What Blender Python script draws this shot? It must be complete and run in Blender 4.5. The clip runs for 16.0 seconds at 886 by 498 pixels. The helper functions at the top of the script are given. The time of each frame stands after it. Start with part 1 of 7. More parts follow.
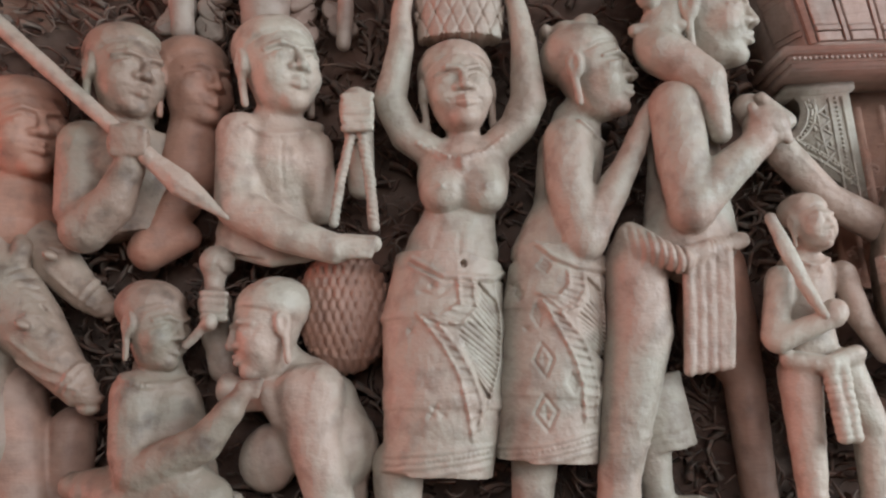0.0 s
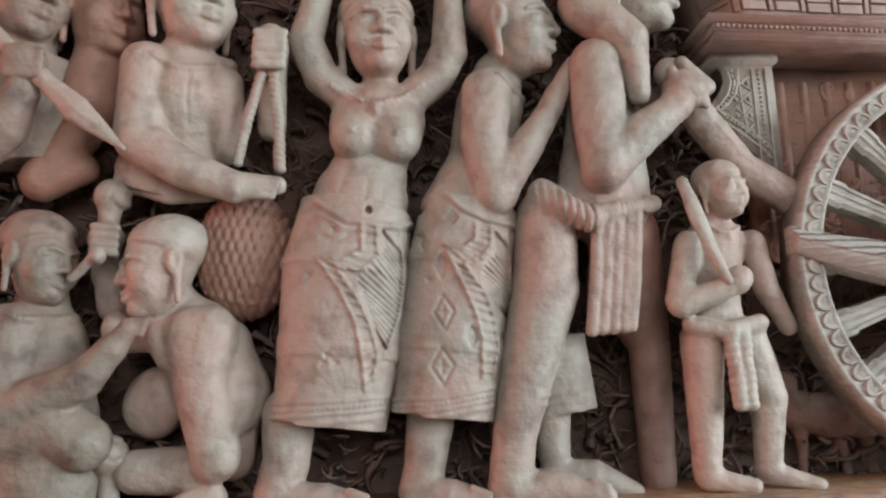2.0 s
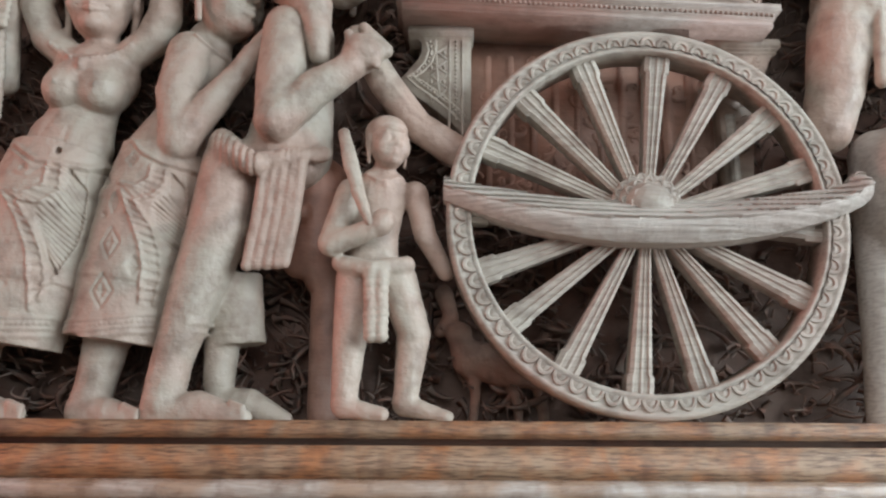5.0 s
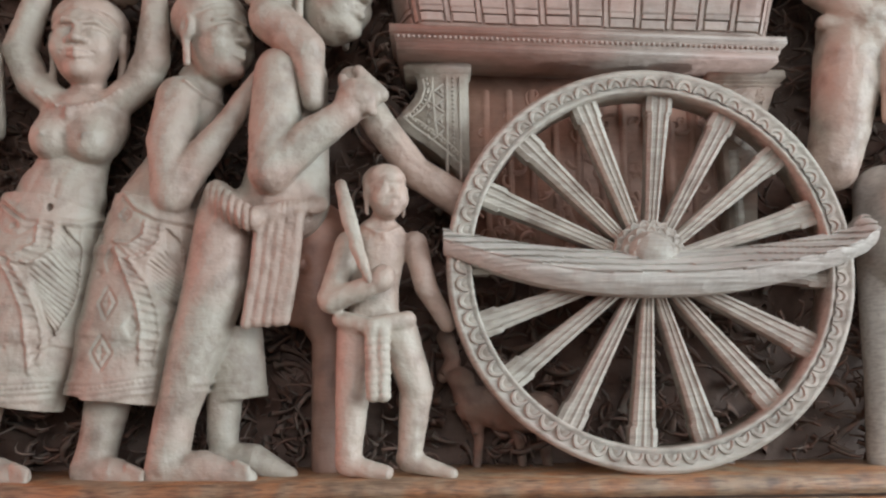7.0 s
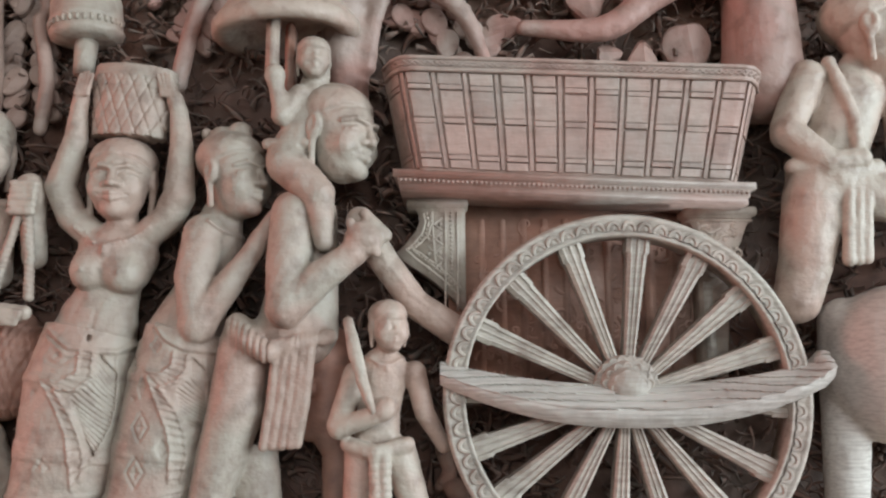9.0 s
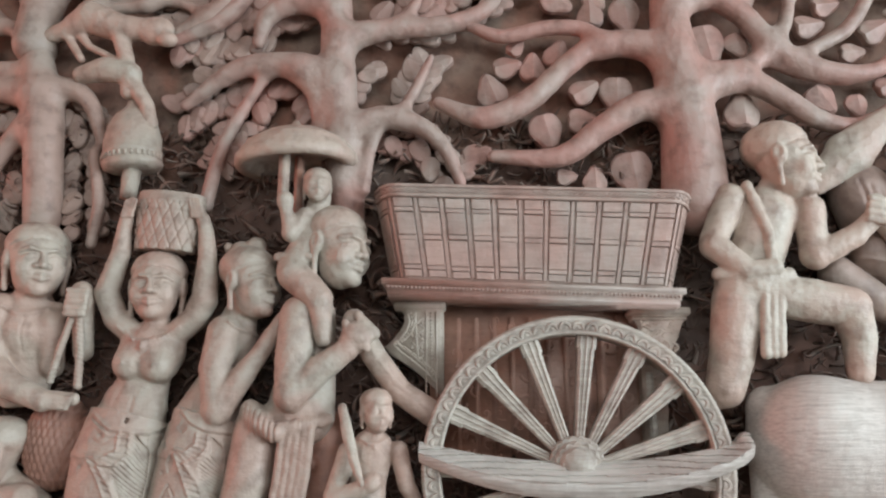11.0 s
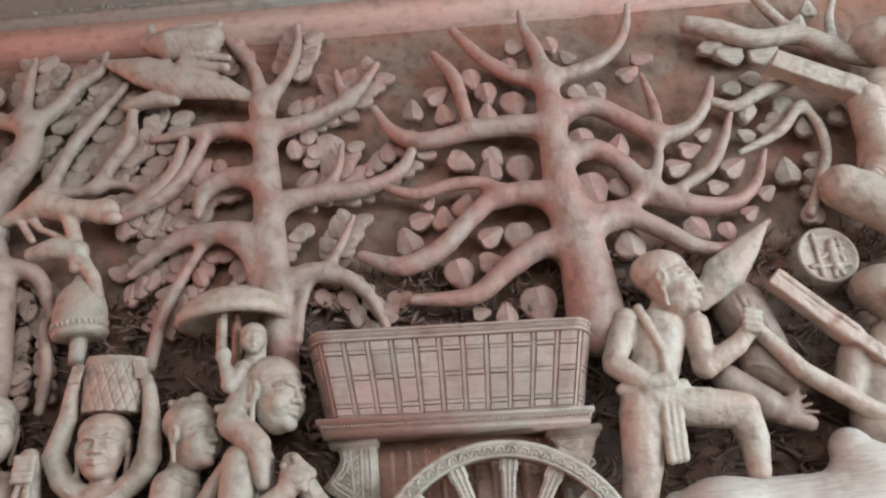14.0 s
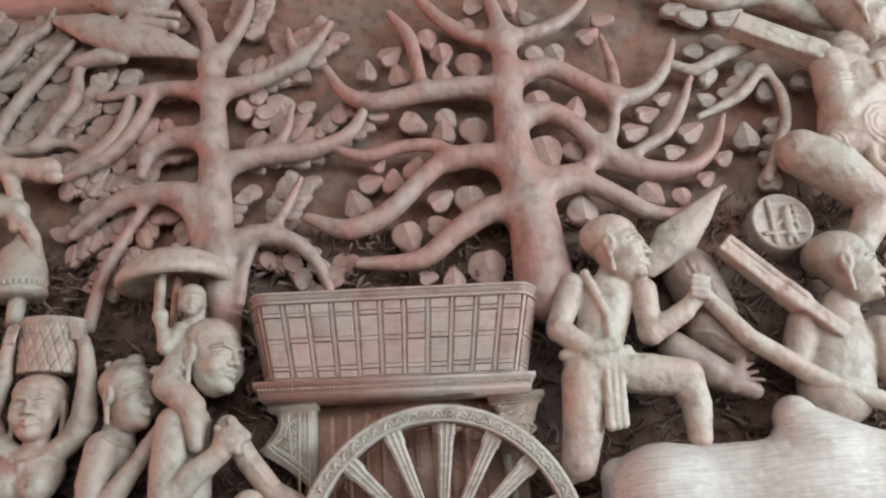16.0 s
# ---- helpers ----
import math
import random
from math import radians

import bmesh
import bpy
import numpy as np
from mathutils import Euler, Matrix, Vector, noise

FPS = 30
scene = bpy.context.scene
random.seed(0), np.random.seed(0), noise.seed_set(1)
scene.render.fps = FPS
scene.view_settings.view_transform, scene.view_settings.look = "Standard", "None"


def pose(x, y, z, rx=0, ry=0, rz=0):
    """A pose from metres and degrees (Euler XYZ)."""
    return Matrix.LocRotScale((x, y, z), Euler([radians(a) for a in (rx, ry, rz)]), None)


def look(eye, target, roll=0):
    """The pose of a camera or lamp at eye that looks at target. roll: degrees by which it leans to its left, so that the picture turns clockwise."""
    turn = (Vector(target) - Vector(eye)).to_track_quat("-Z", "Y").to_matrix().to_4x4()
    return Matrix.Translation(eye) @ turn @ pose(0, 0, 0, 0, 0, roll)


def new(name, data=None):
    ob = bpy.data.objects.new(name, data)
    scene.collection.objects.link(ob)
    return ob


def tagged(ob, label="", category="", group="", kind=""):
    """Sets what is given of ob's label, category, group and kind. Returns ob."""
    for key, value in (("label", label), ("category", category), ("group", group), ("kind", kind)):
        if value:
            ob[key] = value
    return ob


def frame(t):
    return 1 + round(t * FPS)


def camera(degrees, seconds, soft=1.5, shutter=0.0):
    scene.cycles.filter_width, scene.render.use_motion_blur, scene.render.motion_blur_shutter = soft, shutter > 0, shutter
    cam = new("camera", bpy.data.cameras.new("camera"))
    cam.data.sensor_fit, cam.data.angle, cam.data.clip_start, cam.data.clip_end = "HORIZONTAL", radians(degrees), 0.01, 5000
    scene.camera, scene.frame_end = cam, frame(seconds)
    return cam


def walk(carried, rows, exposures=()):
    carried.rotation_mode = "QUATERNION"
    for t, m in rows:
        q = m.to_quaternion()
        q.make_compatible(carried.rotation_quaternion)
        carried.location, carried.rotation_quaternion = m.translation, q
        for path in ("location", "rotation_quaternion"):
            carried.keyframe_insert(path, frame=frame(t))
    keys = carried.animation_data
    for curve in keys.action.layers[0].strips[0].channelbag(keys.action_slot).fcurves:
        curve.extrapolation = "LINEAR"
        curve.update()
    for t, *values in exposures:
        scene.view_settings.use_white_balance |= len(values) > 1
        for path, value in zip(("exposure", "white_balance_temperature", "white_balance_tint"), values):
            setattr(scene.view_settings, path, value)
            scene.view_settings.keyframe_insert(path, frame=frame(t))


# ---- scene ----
cam = camera(60.4, 16.0, soft=2.3)
METRES, EYE, AWAY = 1.2, 1.043, -0.755
TILT, LEAN, TURN = 10.0, 5.0, 0.0
ROWS = [
    (0.0, 0.0, 0.0, 0.0, -0.0, 0.0, -0.0),
    (0.5, -0.0084, 0.0326, -0.0174, -1.68, -0.07, -3.19),
    (1.0, -0.0074, 0.0393, -0.0211, -2.79, -1.32, -2.71),
    (1.5, -0.0015, 0.0289, -0.0277, -4.07, -0.28, -1.58),
    (2.0, 0.0432, 0.0162, -0.0351, -2.75, -0.01, -3.25),
    (2.5, 0.1323, -0.0021, -0.0418, -1.43, -0.3, -4.61),
    (3.0, 0.1786, -0.0148, -0.0541, -0.41, 0.52, -5.54),
    (3.5, 0.2125, -0.0172, -0.0666, 0.32, 0.9, -6.07),
    (4.0, 0.2527, -0.0232, -0.0784, 0.46, 1.66, -5.26),
    (4.5, 0.2955, -0.0269, -0.085, 0.32, 2.39, -4.12),
    (5.0, 0.3295, -0.0289, -0.091, 0.65, 3.11, -5.29),
    (7.5, 0.3149, -0.0259, 0.019, 0.47, -1.35, -3.95),
    (8.0, 0.3031, -0.0377, 0.0524, 0.63, -1.5, -3.91),
    (10.5, 0.3746, -0.1794, 0.1424, 3.18, 0.77, -4.72),
    (11.0, 0.3703, -0.2128, 0.139, 3.15, 3.6, -4.22),
    (11.5, 0.3601, -0.2402, 0.138, 3.08, 6.79, -4.53),
    (12.0, 0.3517, -0.2664, 0.1397, 3.16, 10.04, -4.47),
    (12.5, 0.3676, -0.2861, 0.1378, 2.73, 12.93, -3.15),
    (13.0, 0.3879, -0.2971, 0.1389, 1.47, 14.49, -1.7),
    (13.5, 0.4007, -0.3, 0.1278, 1.0, 14.87, -0.68),
    (14.0, 0.4177, -0.2973, 0.1243, 0.88, 14.49, 0.71),
    (14.5, 0.4428, -0.2939, 0.1211, 0.43, 14.16, 1.8),
    (15.0, 0.4621, -0.2892, 0.1211, -0.31, 13.65, 2.14),
    (15.5, 0.4778, -0.2851, 0.1211, -0.08, 13.35, 2.21),
    (16.0, 0.4831, -0.2748, 0.1134, 0.69, 12.64, 0.18),
]
walk(cam, [(t, pose(0, AWAY, EYE, TILT, LEAN, TURN) @ pose(METRES * x, METRES * y, METRES * z, 90 + pitch, roll, yaw)) for t, x, y, z, yaw, pitch, roll in ROWS])

# ---- world, daylight through the openings of the hall, an added warm fill, exposure ----
scene.view_settings.exposure = 0.0
world = bpy.data.worlds.new("overcast_sky")
scene.world = world
world.use_nodes = True
wn = world.node_tree.nodes
sky = wn.new("ShaderNodeTexSky")
sky.sky_type, sky.sun_disc = "NISHITA", False
sky.sun_elevation, sky.sun_rotation = radians(48), radians(120)
world.node_tree.links.new(sky.outputs[0], wn["Background"].inputs[0])
wn["Background"].inputs[1].default_value = 0.1


def area_lamp(name, eye, target, width, height, watts, colour):
    lamp = bpy.data.lights.new(name, "AREA")
    lamp.shape, lamp.size, lamp.size_y, lamp.energy, lamp.color = "RECTANGLE", width, height, watts, colour
    ob = new(name, lamp)
    ob.matrix_world = look(eye, target)
    return ob


area_lamp("daylight_side", (3.05, -1.6, 1.4), (0.2, -0.3, 1.2), 2.2, 1.3, 116, (0.80, 0.92, 1.0))
area_lamp("daylight_front", (0.55, -3.22, 2.05), (0.5, 0.0, 1.2), 3.0, 1.2, 40, (1.0, 0.98, 0.98))
# added lamp without a known source: reddens the carvings' left flanks
area_lamp("warm_fill_west", (-3.05, -0.72, 1.5), (0.2, -0.05, 1.4), 1.0, 1.5, 46, (1.0, 0.36, 0.29))

# ---- materials ----


def wood(name, pale, red, dark, rough=0.53, grain=(6, 60, 60), relief=0.25, fine=0.5, patch=5.0, stain=0.72, gloss=0.5, streaks=0.22):
    """Carved timber: two tones in broad patches, streaks of grain, dark pores and fine relief, in metres."""
    mat = bpy.data.materials.new(name)
    mat.use_nodes = True
    n, l = mat.node_tree.nodes, mat.node_tree.links
    bsdf = n["Principled BSDF"]
    place = n.new("ShaderNodeNewGeometry").outputs["Position"]

    def noise_at(scale, stretch=(1, 1, 1), detail=4, distortion=0.0):
        m = n.new("ShaderNodeMapping")
        m.inputs["Scale"].default_value = stretch
        l.new(place, m.inputs["Vector"])
        t = n.new("ShaderNodeTexNoise")
        t.inputs["Scale"].default_value, t.inputs["Detail"].default_value, t.inputs["Distortion"].default_value = scale, detail, distortion
        l.new(m.outputs[0], t.inputs["Vector"])
        return t.outputs["Fac"]

    def ramp(source, a, b):
        r = n.new("ShaderNodeMapRange")
        r.inputs["From Min"].default_value, r.inputs["From Max"].default_value = a, b
        l.new(source, r.inputs["Value"])
        return r.outputs[0]

    def mix(fac, a, b, mode="MIX"):
        m = n.new("ShaderNodeMix")
        m.data_type, m.blend_type = "RGBA", mode
        for socket, v in ((m.inputs[0], fac), (m.inputs[6], a), (m.inputs[7], b)):
            if isinstance(v, (int, float)):
                socket.default_value = v
            elif isinstance(v, tuple):
                socket.default_value = (*v, 1)
            else:
                l.new(v, socket)
        return m.outputs[2]

    broad = ramp(noise_at(patch, detail=5, distortion=0.8), 0.40, 0.60)
    streak = noise_at(1.0, grain, 6, 0.4)
    pores = noise_at(1.0, tuple(3.2 * g for g in grain), 3)
    base = mix(broad, pale, red)
    faint = n.new("ShaderNodeMath")
    faint.operation = "MULTIPLY"
    faint.inputs[1].default_value = streaks
    l.new(ramp(streak, 0.42, 0.72), faint.inputs[0])
    base = mix(faint.outputs[0], base, dark)
    spots = ramp(noise_at(46, detail=8), 0.50, 0.74)
    m2 = n.new("ShaderNodeMath")
    m2.operation = "MULTIPLY"
    m2.inputs[1].default_value = stain
    l.new(spots, m2.inputs[0])
    base = mix(m2.outputs[0], base, dark)
    rnd = n.new("ShaderNodeObjectInfo").outputs["Random"]
    tone = n.new("ShaderNodeMapRange")
    tone.inputs["To Min"].default_value, tone.inputs["To Max"].default_value = 0.88, 1.1
    l.new(rnd, tone.inputs["Value"])
    hsv = n.new("ShaderNodeHueSaturation")
    l.new(base, hsv.inputs["Color"])
    l.new(tone.outputs[0], hsv.inputs["Value"])
    l.new(hsv.outputs[0], bsdf.inputs["Base Color"])
    r = n.new("ShaderNodeMapRange")
    r.inputs["To Min"].default_value, r.inputs["To Max"].default_value = rough - 0.14, rough + 0.16
    l.new(streak, r.inputs["Value"])
    l.new(r.outputs[0], bsdf.inputs["Roughness"])
    bsdf.inputs["Specular IOR Level"].default_value = gloss
    b1 = n.new("ShaderNodeBump")
    b1.inputs["Strength"].default_value, b1.inputs["Distance"].default_value = relief, 0.002
    l.new(pores, b1.inputs["Height"])
    b2 = n.new("ShaderNodeBump")
    b2.inputs["Strength"].default_value, b2.inputs["Distance"].default_value = fine, 0.004
    l.new(noise_at(70, detail=4), b2.inputs["Height"])
    l.new(b1.outputs[0], b2.inputs["Normal"])
    l.new(b2.outputs[0], bsdf.inputs["Normal"])
    return mat


CARVED = wood("carved_pale_wood", (0.42, 0.375, 0.31), (0.44, 0.325, 0.265), (0.165, 0.11, 0.085), grain=(16, 140, 200), patch=9, streaks=0.09, stain=0.62, relief=0.16, fine=0.85)
TUBWOOD = wood("pinkish_tub_wood", (0.37, 0.305, 0.26), (0.39, 0.265, 0.22), (0.15, 0.10, 0.08), grain=(30, 200, 260), patch=8, streaks=0.25, stain=0.45)
TREE = wood("carved_pinkish_wood", (0.38, 0.30, 0.255), (0.41, 0.235, 0.195), (0.19, 0.115, 0.09), grain=(40, 160, 14), patch=8, fine=0.7)
CARVED_RED = wood("carved_reddish_wood", (0.35, 0.235, 0.185), (0.40, 0.20, 0.14), (0.19, 0.115, 0.09), grain=(9, 120, 160))
CARVED_GREY = wood("carved_greyed_wood", (0.45, 0.415, 0.355), (0.42, 0.335, 0.285), (0.19, 0.15, 0.12), rough=0.6, grain=(14, 140, 240), relief=0.4, streaks=0.5)
# darker than the carvings: shade between the leaves is part of this colour
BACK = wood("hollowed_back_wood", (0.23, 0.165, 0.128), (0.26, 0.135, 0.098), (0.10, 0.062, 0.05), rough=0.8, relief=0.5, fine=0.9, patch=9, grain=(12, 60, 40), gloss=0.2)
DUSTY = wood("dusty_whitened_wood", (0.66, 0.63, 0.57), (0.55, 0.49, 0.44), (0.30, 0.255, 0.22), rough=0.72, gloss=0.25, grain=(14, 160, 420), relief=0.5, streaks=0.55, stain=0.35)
# dark wood with the deep gaps' shade in its colour; also in open joints
SHADOWY = wood("shade_dark_wood", (0.13, 0.092, 0.074), (0.15, 0.08, 0.058), (0.05, 0.032, 0.026), rough=0.9, relief=0.4)
BROWN = wood("carved_brown_wood", (0.34, 0.285, 0.24), (0.36, 0.25, 0.205), (0.16, 0.105, 0.085))
# a darker, greener copy of CARVED for the figures at the far left
CARVED_DARK = wood("dark_olive_wood", (0.29, 0.255, 0.20), (0.32, 0.225, 0.175), (0.11, 0.075, 0.058), grain=(16, 140, 200), patch=9, streaks=0.09, stain=0.85, relief=0.16, fine=0.85)
# twigs kept dark: shade of the hollows is put into their colour
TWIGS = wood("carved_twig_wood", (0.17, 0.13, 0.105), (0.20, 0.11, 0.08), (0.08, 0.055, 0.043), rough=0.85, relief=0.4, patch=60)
BEAM = wood("varnished_beam_wood", (0.38, 0.255, 0.16), (0.42, 0.185, 0.08), (0.075, 0.035, 0.022), rough=0.36, grain=(60, 240, 560), relief=0.5, fine=0.25, patch=22, gloss=0.6, streaks=0.9, stain=0.6)
# paler than the rail: wear, plus the gloss highlight painted into the colour
GREYBEAM = wood("worn_highlit_moulding_wood", (0.52, 0.46, 0.40), (0.44, 0.31, 0.22), (0.15, 0.09, 0.06), rough=0.24, grain=(40, 240, 560), relief=0.4, fine=0.2, patch=14, gloss=0.8, streaks=0.6)
TOP = wood("dusty_pink_beam_wood", (0.52, 0.35, 0.29), (0.54, 0.30, 0.245), (0.33, 0.20, 0.16), rough=0.7, grain=(14, 90, 140), relief=0.3, fine=0.3, patch=3)
GREYLIP = wood("dusty_grey_green_wood", (0.27, 0.275, 0.245), (0.30, 0.26, 0.225), (0.16, 0.14, 0.12), rough=0.75, grain=(12, 90, 160), patch=4, gloss=0.25)
PLASTER = wood("old_plaster", (0.20, 0.18, 0.155), (0.22, 0.18, 0.15), (0.14, 0.12, 0.10), rough=0.85, grain=(3, 3, 3), patch=2)
CEMENT = wood("cement_floor", (0.20, 0.17, 0.145), (0.23, 0.175, 0.14), (0.15, 0.13, 0.11), rough=0.6, grain=(4, 4, 4), patch=1.5)

# ---- building blocks; a place is (x, w, d): along the panel, above its bottom rail, out of its back ----
SILL = 0.9


def world_point(x, w, d):
    return Vector((x, -d, SILL + w))


def link_mesh(name, mesh, material, parent=None, label=""):
    mesh.materials.append(material)
    ob = new(name, mesh)
    if parent is not None:
        ob.parent = parent
    return tagged(ob, label)


def part(name, bm, material, parent=None, label="", smooth=True):
    """One bmesh as one mesh object under a thing or a part."""
    mesh = bpy.data.meshes.new(name)
    bmesh.ops.recalc_face_normals(bm, faces=bm.faces)
    for f in bm.faces:
        f.smooth = smooth
    bm.to_mesh(mesh)
    bm.free()
    return link_mesh(name, mesh, material, parent, label)


def thing(name, label, category, group="", kind="", at=(0, 0, 0)):
    ob = new(name)
    ob.empty_display_size = 0.02
    return tagged(ob, label, category, group, kind)


def prism(outline, d0, d1, bevel=0.0):
    """A bmesh from an outline of (x, w) drawn out from depth d0 to d1, its front edge rounded off."""
    bm = bmesh.new()
    back = [bm.verts.new(world_point(x, w, d0)) for x, w in outline]
    front = [bm.verts.new(world_point(x, w, d1)) for x, w in outline]
    n = len(outline)
    bm.faces.new(back[::-1])
    top = bm.faces.new(front)
    for i in range(n):
        bm.faces.new((back[i], back[(i + 1) % n], front[(i + 1) % n], front[i]))
    if bevel:
        bmesh.ops.bevel(bm, geom=list(top.edges), offset=bevel, segments=2, affect="EDGES", clamp_overlap=True)
    return bm


def slab(x0, w0, d0, x1, w1, d1, bevel=0.002):
    bm = bmesh.new()
    bmesh.ops.create_cube(bm, size=1)
    for v in bm.verts:
        v.co = world_point(x0 + (v.co.x + 0.5) * (x1 - x0), w0 + (v.co.z + 0.5) * (w1 - w0), d0 + (0.5 - v.co.y) * (d1 - d0))
    if bevel:
        bmesh.ops.bevel(bm, geom=list(bm.edges), offset=bevel, segments=2, affect="EDGES", clamp_overlap=True)
    return bm


def lathe(profile, x, w, d, flat=1.0, steps=28, turn=0.0):
    """Turned about the upright through (x, w, d): profile rows are (radius, height); flat squeezes the depth."""
    bm = bmesh.new()
    rings = []
    c, s = math.cos(radians(turn)), math.sin(radians(turn))
    for r, h in profile:
        ring = []
        for i in range(steps):
            a = 2 * math.pi * i / steps
            px, pw, pd = r * math.cos(a), h, r * math.sin(a) * flat
            ring.append(bm.verts.new(world_point(x + c * px - s * pw, w + s * px + c * pw, d + pd)))
        rings.append(ring)
    for a, b in zip(rings, rings[1:]):
        for i in range(steps):
            bm.faces.new((a[i], a[(i + 1) % steps], b[(i + 1) % steps], b[i]))
    bm.faces.new(rings[0])
    bm.faces.new(rings[-1][::-1])
    return bm


def dial(profile, x, w, steps=64):
    """Turned about the axis that points out of the panel: profile rows are (radius, depth)."""
    bm = bmesh.new()
    rings = []
    for r, d in profile:
        rings.append([bm.verts.new(world_point(x + r * math.cos(2 * math.pi * i / steps), w + r * math.sin(2 * math.pi * i / steps), d)) for i in range(steps)])
    for a, b in zip(rings, rings[1:]):
        for i in range(steps):
            bm.faces.new((a[i], a[(i + 1) % steps], b[(i + 1) % steps], b[i]))
    return bm, rings


def rod(points, sides=8):
    """A bent rod: points are (x, w, d, radius)."""
    bm = bmesh.new()
    rings = []
    spots = [world_point(*p[:3]) for p in points]
    for i, p in enumerate(points):
        along = (spots[min(i + 1, len(spots) - 1)] - spots[max(i - 1, 0)]).normalized()
        side = along.cross(Vector((0.0, 1.0, 0.0)))
        side = side.normalized() if side.length > 1e-4 else Vector((1, 0, 0))
        out = along.cross(side)
        rings.append([bm.verts.new(spots[i] + p[3] * (math.cos(a) * side + math.sin(a) * out)) for a in (2 * math.pi * k / sides for k in range(sides))])
    for a, b in zip(rings, rings[1:]):
        for k in range(sides):
            bm.faces.new((a[k], a[(k + 1) % sides], b[(k + 1) % sides], b[k]))
    bm.faces.new(rings[0][::-1])
    bm.faces.new(rings[-1])
    return bm


class Carving:
    """A rounded carved form: limbs, blobs and blocks that melt into one another, cut and scored, meshed as one skin."""

    def __init__(self, voxel=0.0018):
        self.voxel, self.ops = voxel, []

    def _add(self, lo, hi, field, k, sign=1):
        self.ops.append((np.array(lo), np.array(hi), field, k, sign))
        return self

    def limb(self, x1, w1, d1, r1, x2, w2, d2, r2, q=1.0, k=0.005, sign=1):
        a, b = np.array((x1, w1, d1)), np.array((x2, w2, d2))
        s = np.array((1, 1, 1 / q))
        ab = (b - a) * s
        big = max(float(ab @ ab), 1e-9)

        def field(p):
            v = (p - a) * s
            t = np.clip((v @ ab) / big, 0, 1)
            return np.linalg.norm(v - t[..., None] * ab, axis=-1) - (r1 + (r2 - r1) * t)

        r = max(r1, r2) * 1.05
        return self._add(np.minimum(a, b) - r, np.maximum(a, b) + r, field, k, sign)

    def blob(self, x, w, d, rx, rw, rd, turn=0.0, yaw=0.0, k=0.006, sign=1):
        c = np.array((x, w, d))
        cy, sy, ct, st = math.cos(radians(yaw)), math.sin(radians(yaw)), math.cos(radians(turn)), math.sin(radians(turn))
        right, up, out = np.array((cy, 0, -sy)), np.array((0, 1, 0)), np.array((sy, 0, cy))
        twist = np.array(((ct, -st, 0), (st, ct, 0), (0, 0, 1)))
        axes = np.stack((twist @ right, twist @ up, twist @ out), 1)
        radii = np.array((rx, rw, rd))

        def field(p):
            v = (p - c) @ axes
            k0 = np.linalg.norm(v / radii, axis=-1)
            k1 = np.linalg.norm(v / radii**2, axis=-1)
            return k0 * (k0 - 1) / np.maximum(k1, 1e-6)

        r = max(rx, rw, rd)
        return self._add(c - r, c + r, field, k, sign)

    def skirt(self, x1, w1, d1, r1, x2, w2, d2, r2, q=0.7, k=0.004, sign=1):
        """A cone between two flat ends, its depth squeezed by q."""
        a, b = np.array((x1, w1, d1)), np.array((x2, w2, d2))
        s = np.array((1, 1, 1 / q))
        ab = (b - a) * s
        length = float(np.linalg.norm(ab))
        ab = ab / length

        def field(p):
            v = (p - a) * s
            along = v @ ab
            t = np.clip(along / length, 0, 1)
            radial = np.linalg.norm(v - along[..., None] * ab, axis=-1) - (r1 + (r2 - r1) * t)
            return np.maximum(radial * min(1.0, q + 0.2), np.abs(along - length / 2) - length / 2)

        r = max(r1, r2) * 1.1
        return self._add(np.minimum(a, b) - r, np.maximum(a, b) + r, field, k, sign)

    def block(self, x, w, d, hx, hw, hd, turn=0.0, edge=0.003, k=0.004, sign=1):
        c = np.array((x, w, d))
        ct, st = math.cos(radians(turn)), math.sin(radians(turn))
        h = np.array((hx, hw, hd)) - edge

        def field(p):
            v = p - c
            v = np.stack((ct * v[..., 0] + st * v[..., 1], -st * v[..., 0] + ct * v[..., 1], v[..., 2]), -1)
            o = np.abs(v) - h
            return np.linalg.norm(np.maximum(o, 0), axis=-1) + np.minimum(o.max(-1), 0) - edge

        r = math.hypot(hx, hw)
        return self._add(c - (r, r, hd), c + (r, r, hd), field, k, sign)

    def score(self, width, lift, *line):
        """A ridge (lift above 0) or a groove along a line of (x, w) on whatever lies at the front there."""
        pts = np.array(line, dtype=float).reshape(-1, 2)

        def field(p):
            flat, best = p[..., :2], None
            for a, b in zip(pts, pts[1:]):
                ab = b - a
                t = np.clip(((flat - a) @ ab) / max(float(ab @ ab), 1e-9), 0, 1)
                gap = np.linalg.norm(flat - a - t[..., None] * ab, axis=-1)
                best = gap if best is None else np.minimum(best, gap)
            return lift * np.exp(-((best / width) ** 2))

        lo, hi = pts.min(0) - 2.2 * width, pts.max(0) + 2.2 * width
        return self._add((*lo, 0.02), (*hi, 1.0), field, 0.0, 0)

    def studs(self, count, width, lift, *line):
        """A row of small raised or sunk dots along a line of (x, w)."""
        p = np.array(line, dtype=float).reshape(-1, 2)
        run = np.concatenate(([0], np.cumsum(np.linalg.norm(np.diff(p, axis=0), axis=1))))
        for i in range(count):
            s = run[-1] * (i + 0.5) / count
            x, w = np.interp(s, run, p[:, 0]), np.interp(s, run, p[:, 1])
            self.score(width, lift, x, w, x + 1e-4, w)
        return self

    def hatch(self, count, width, lift, left, right, skew=0.0):
        """Slanting cuts from one border line of (x, w) to another."""
        def along(line, t):
            p = np.array(line, dtype=float).reshape(-1, 2)
            run = np.concatenate(([0], np.cumsum(np.linalg.norm(np.diff(p, axis=0), axis=1))))
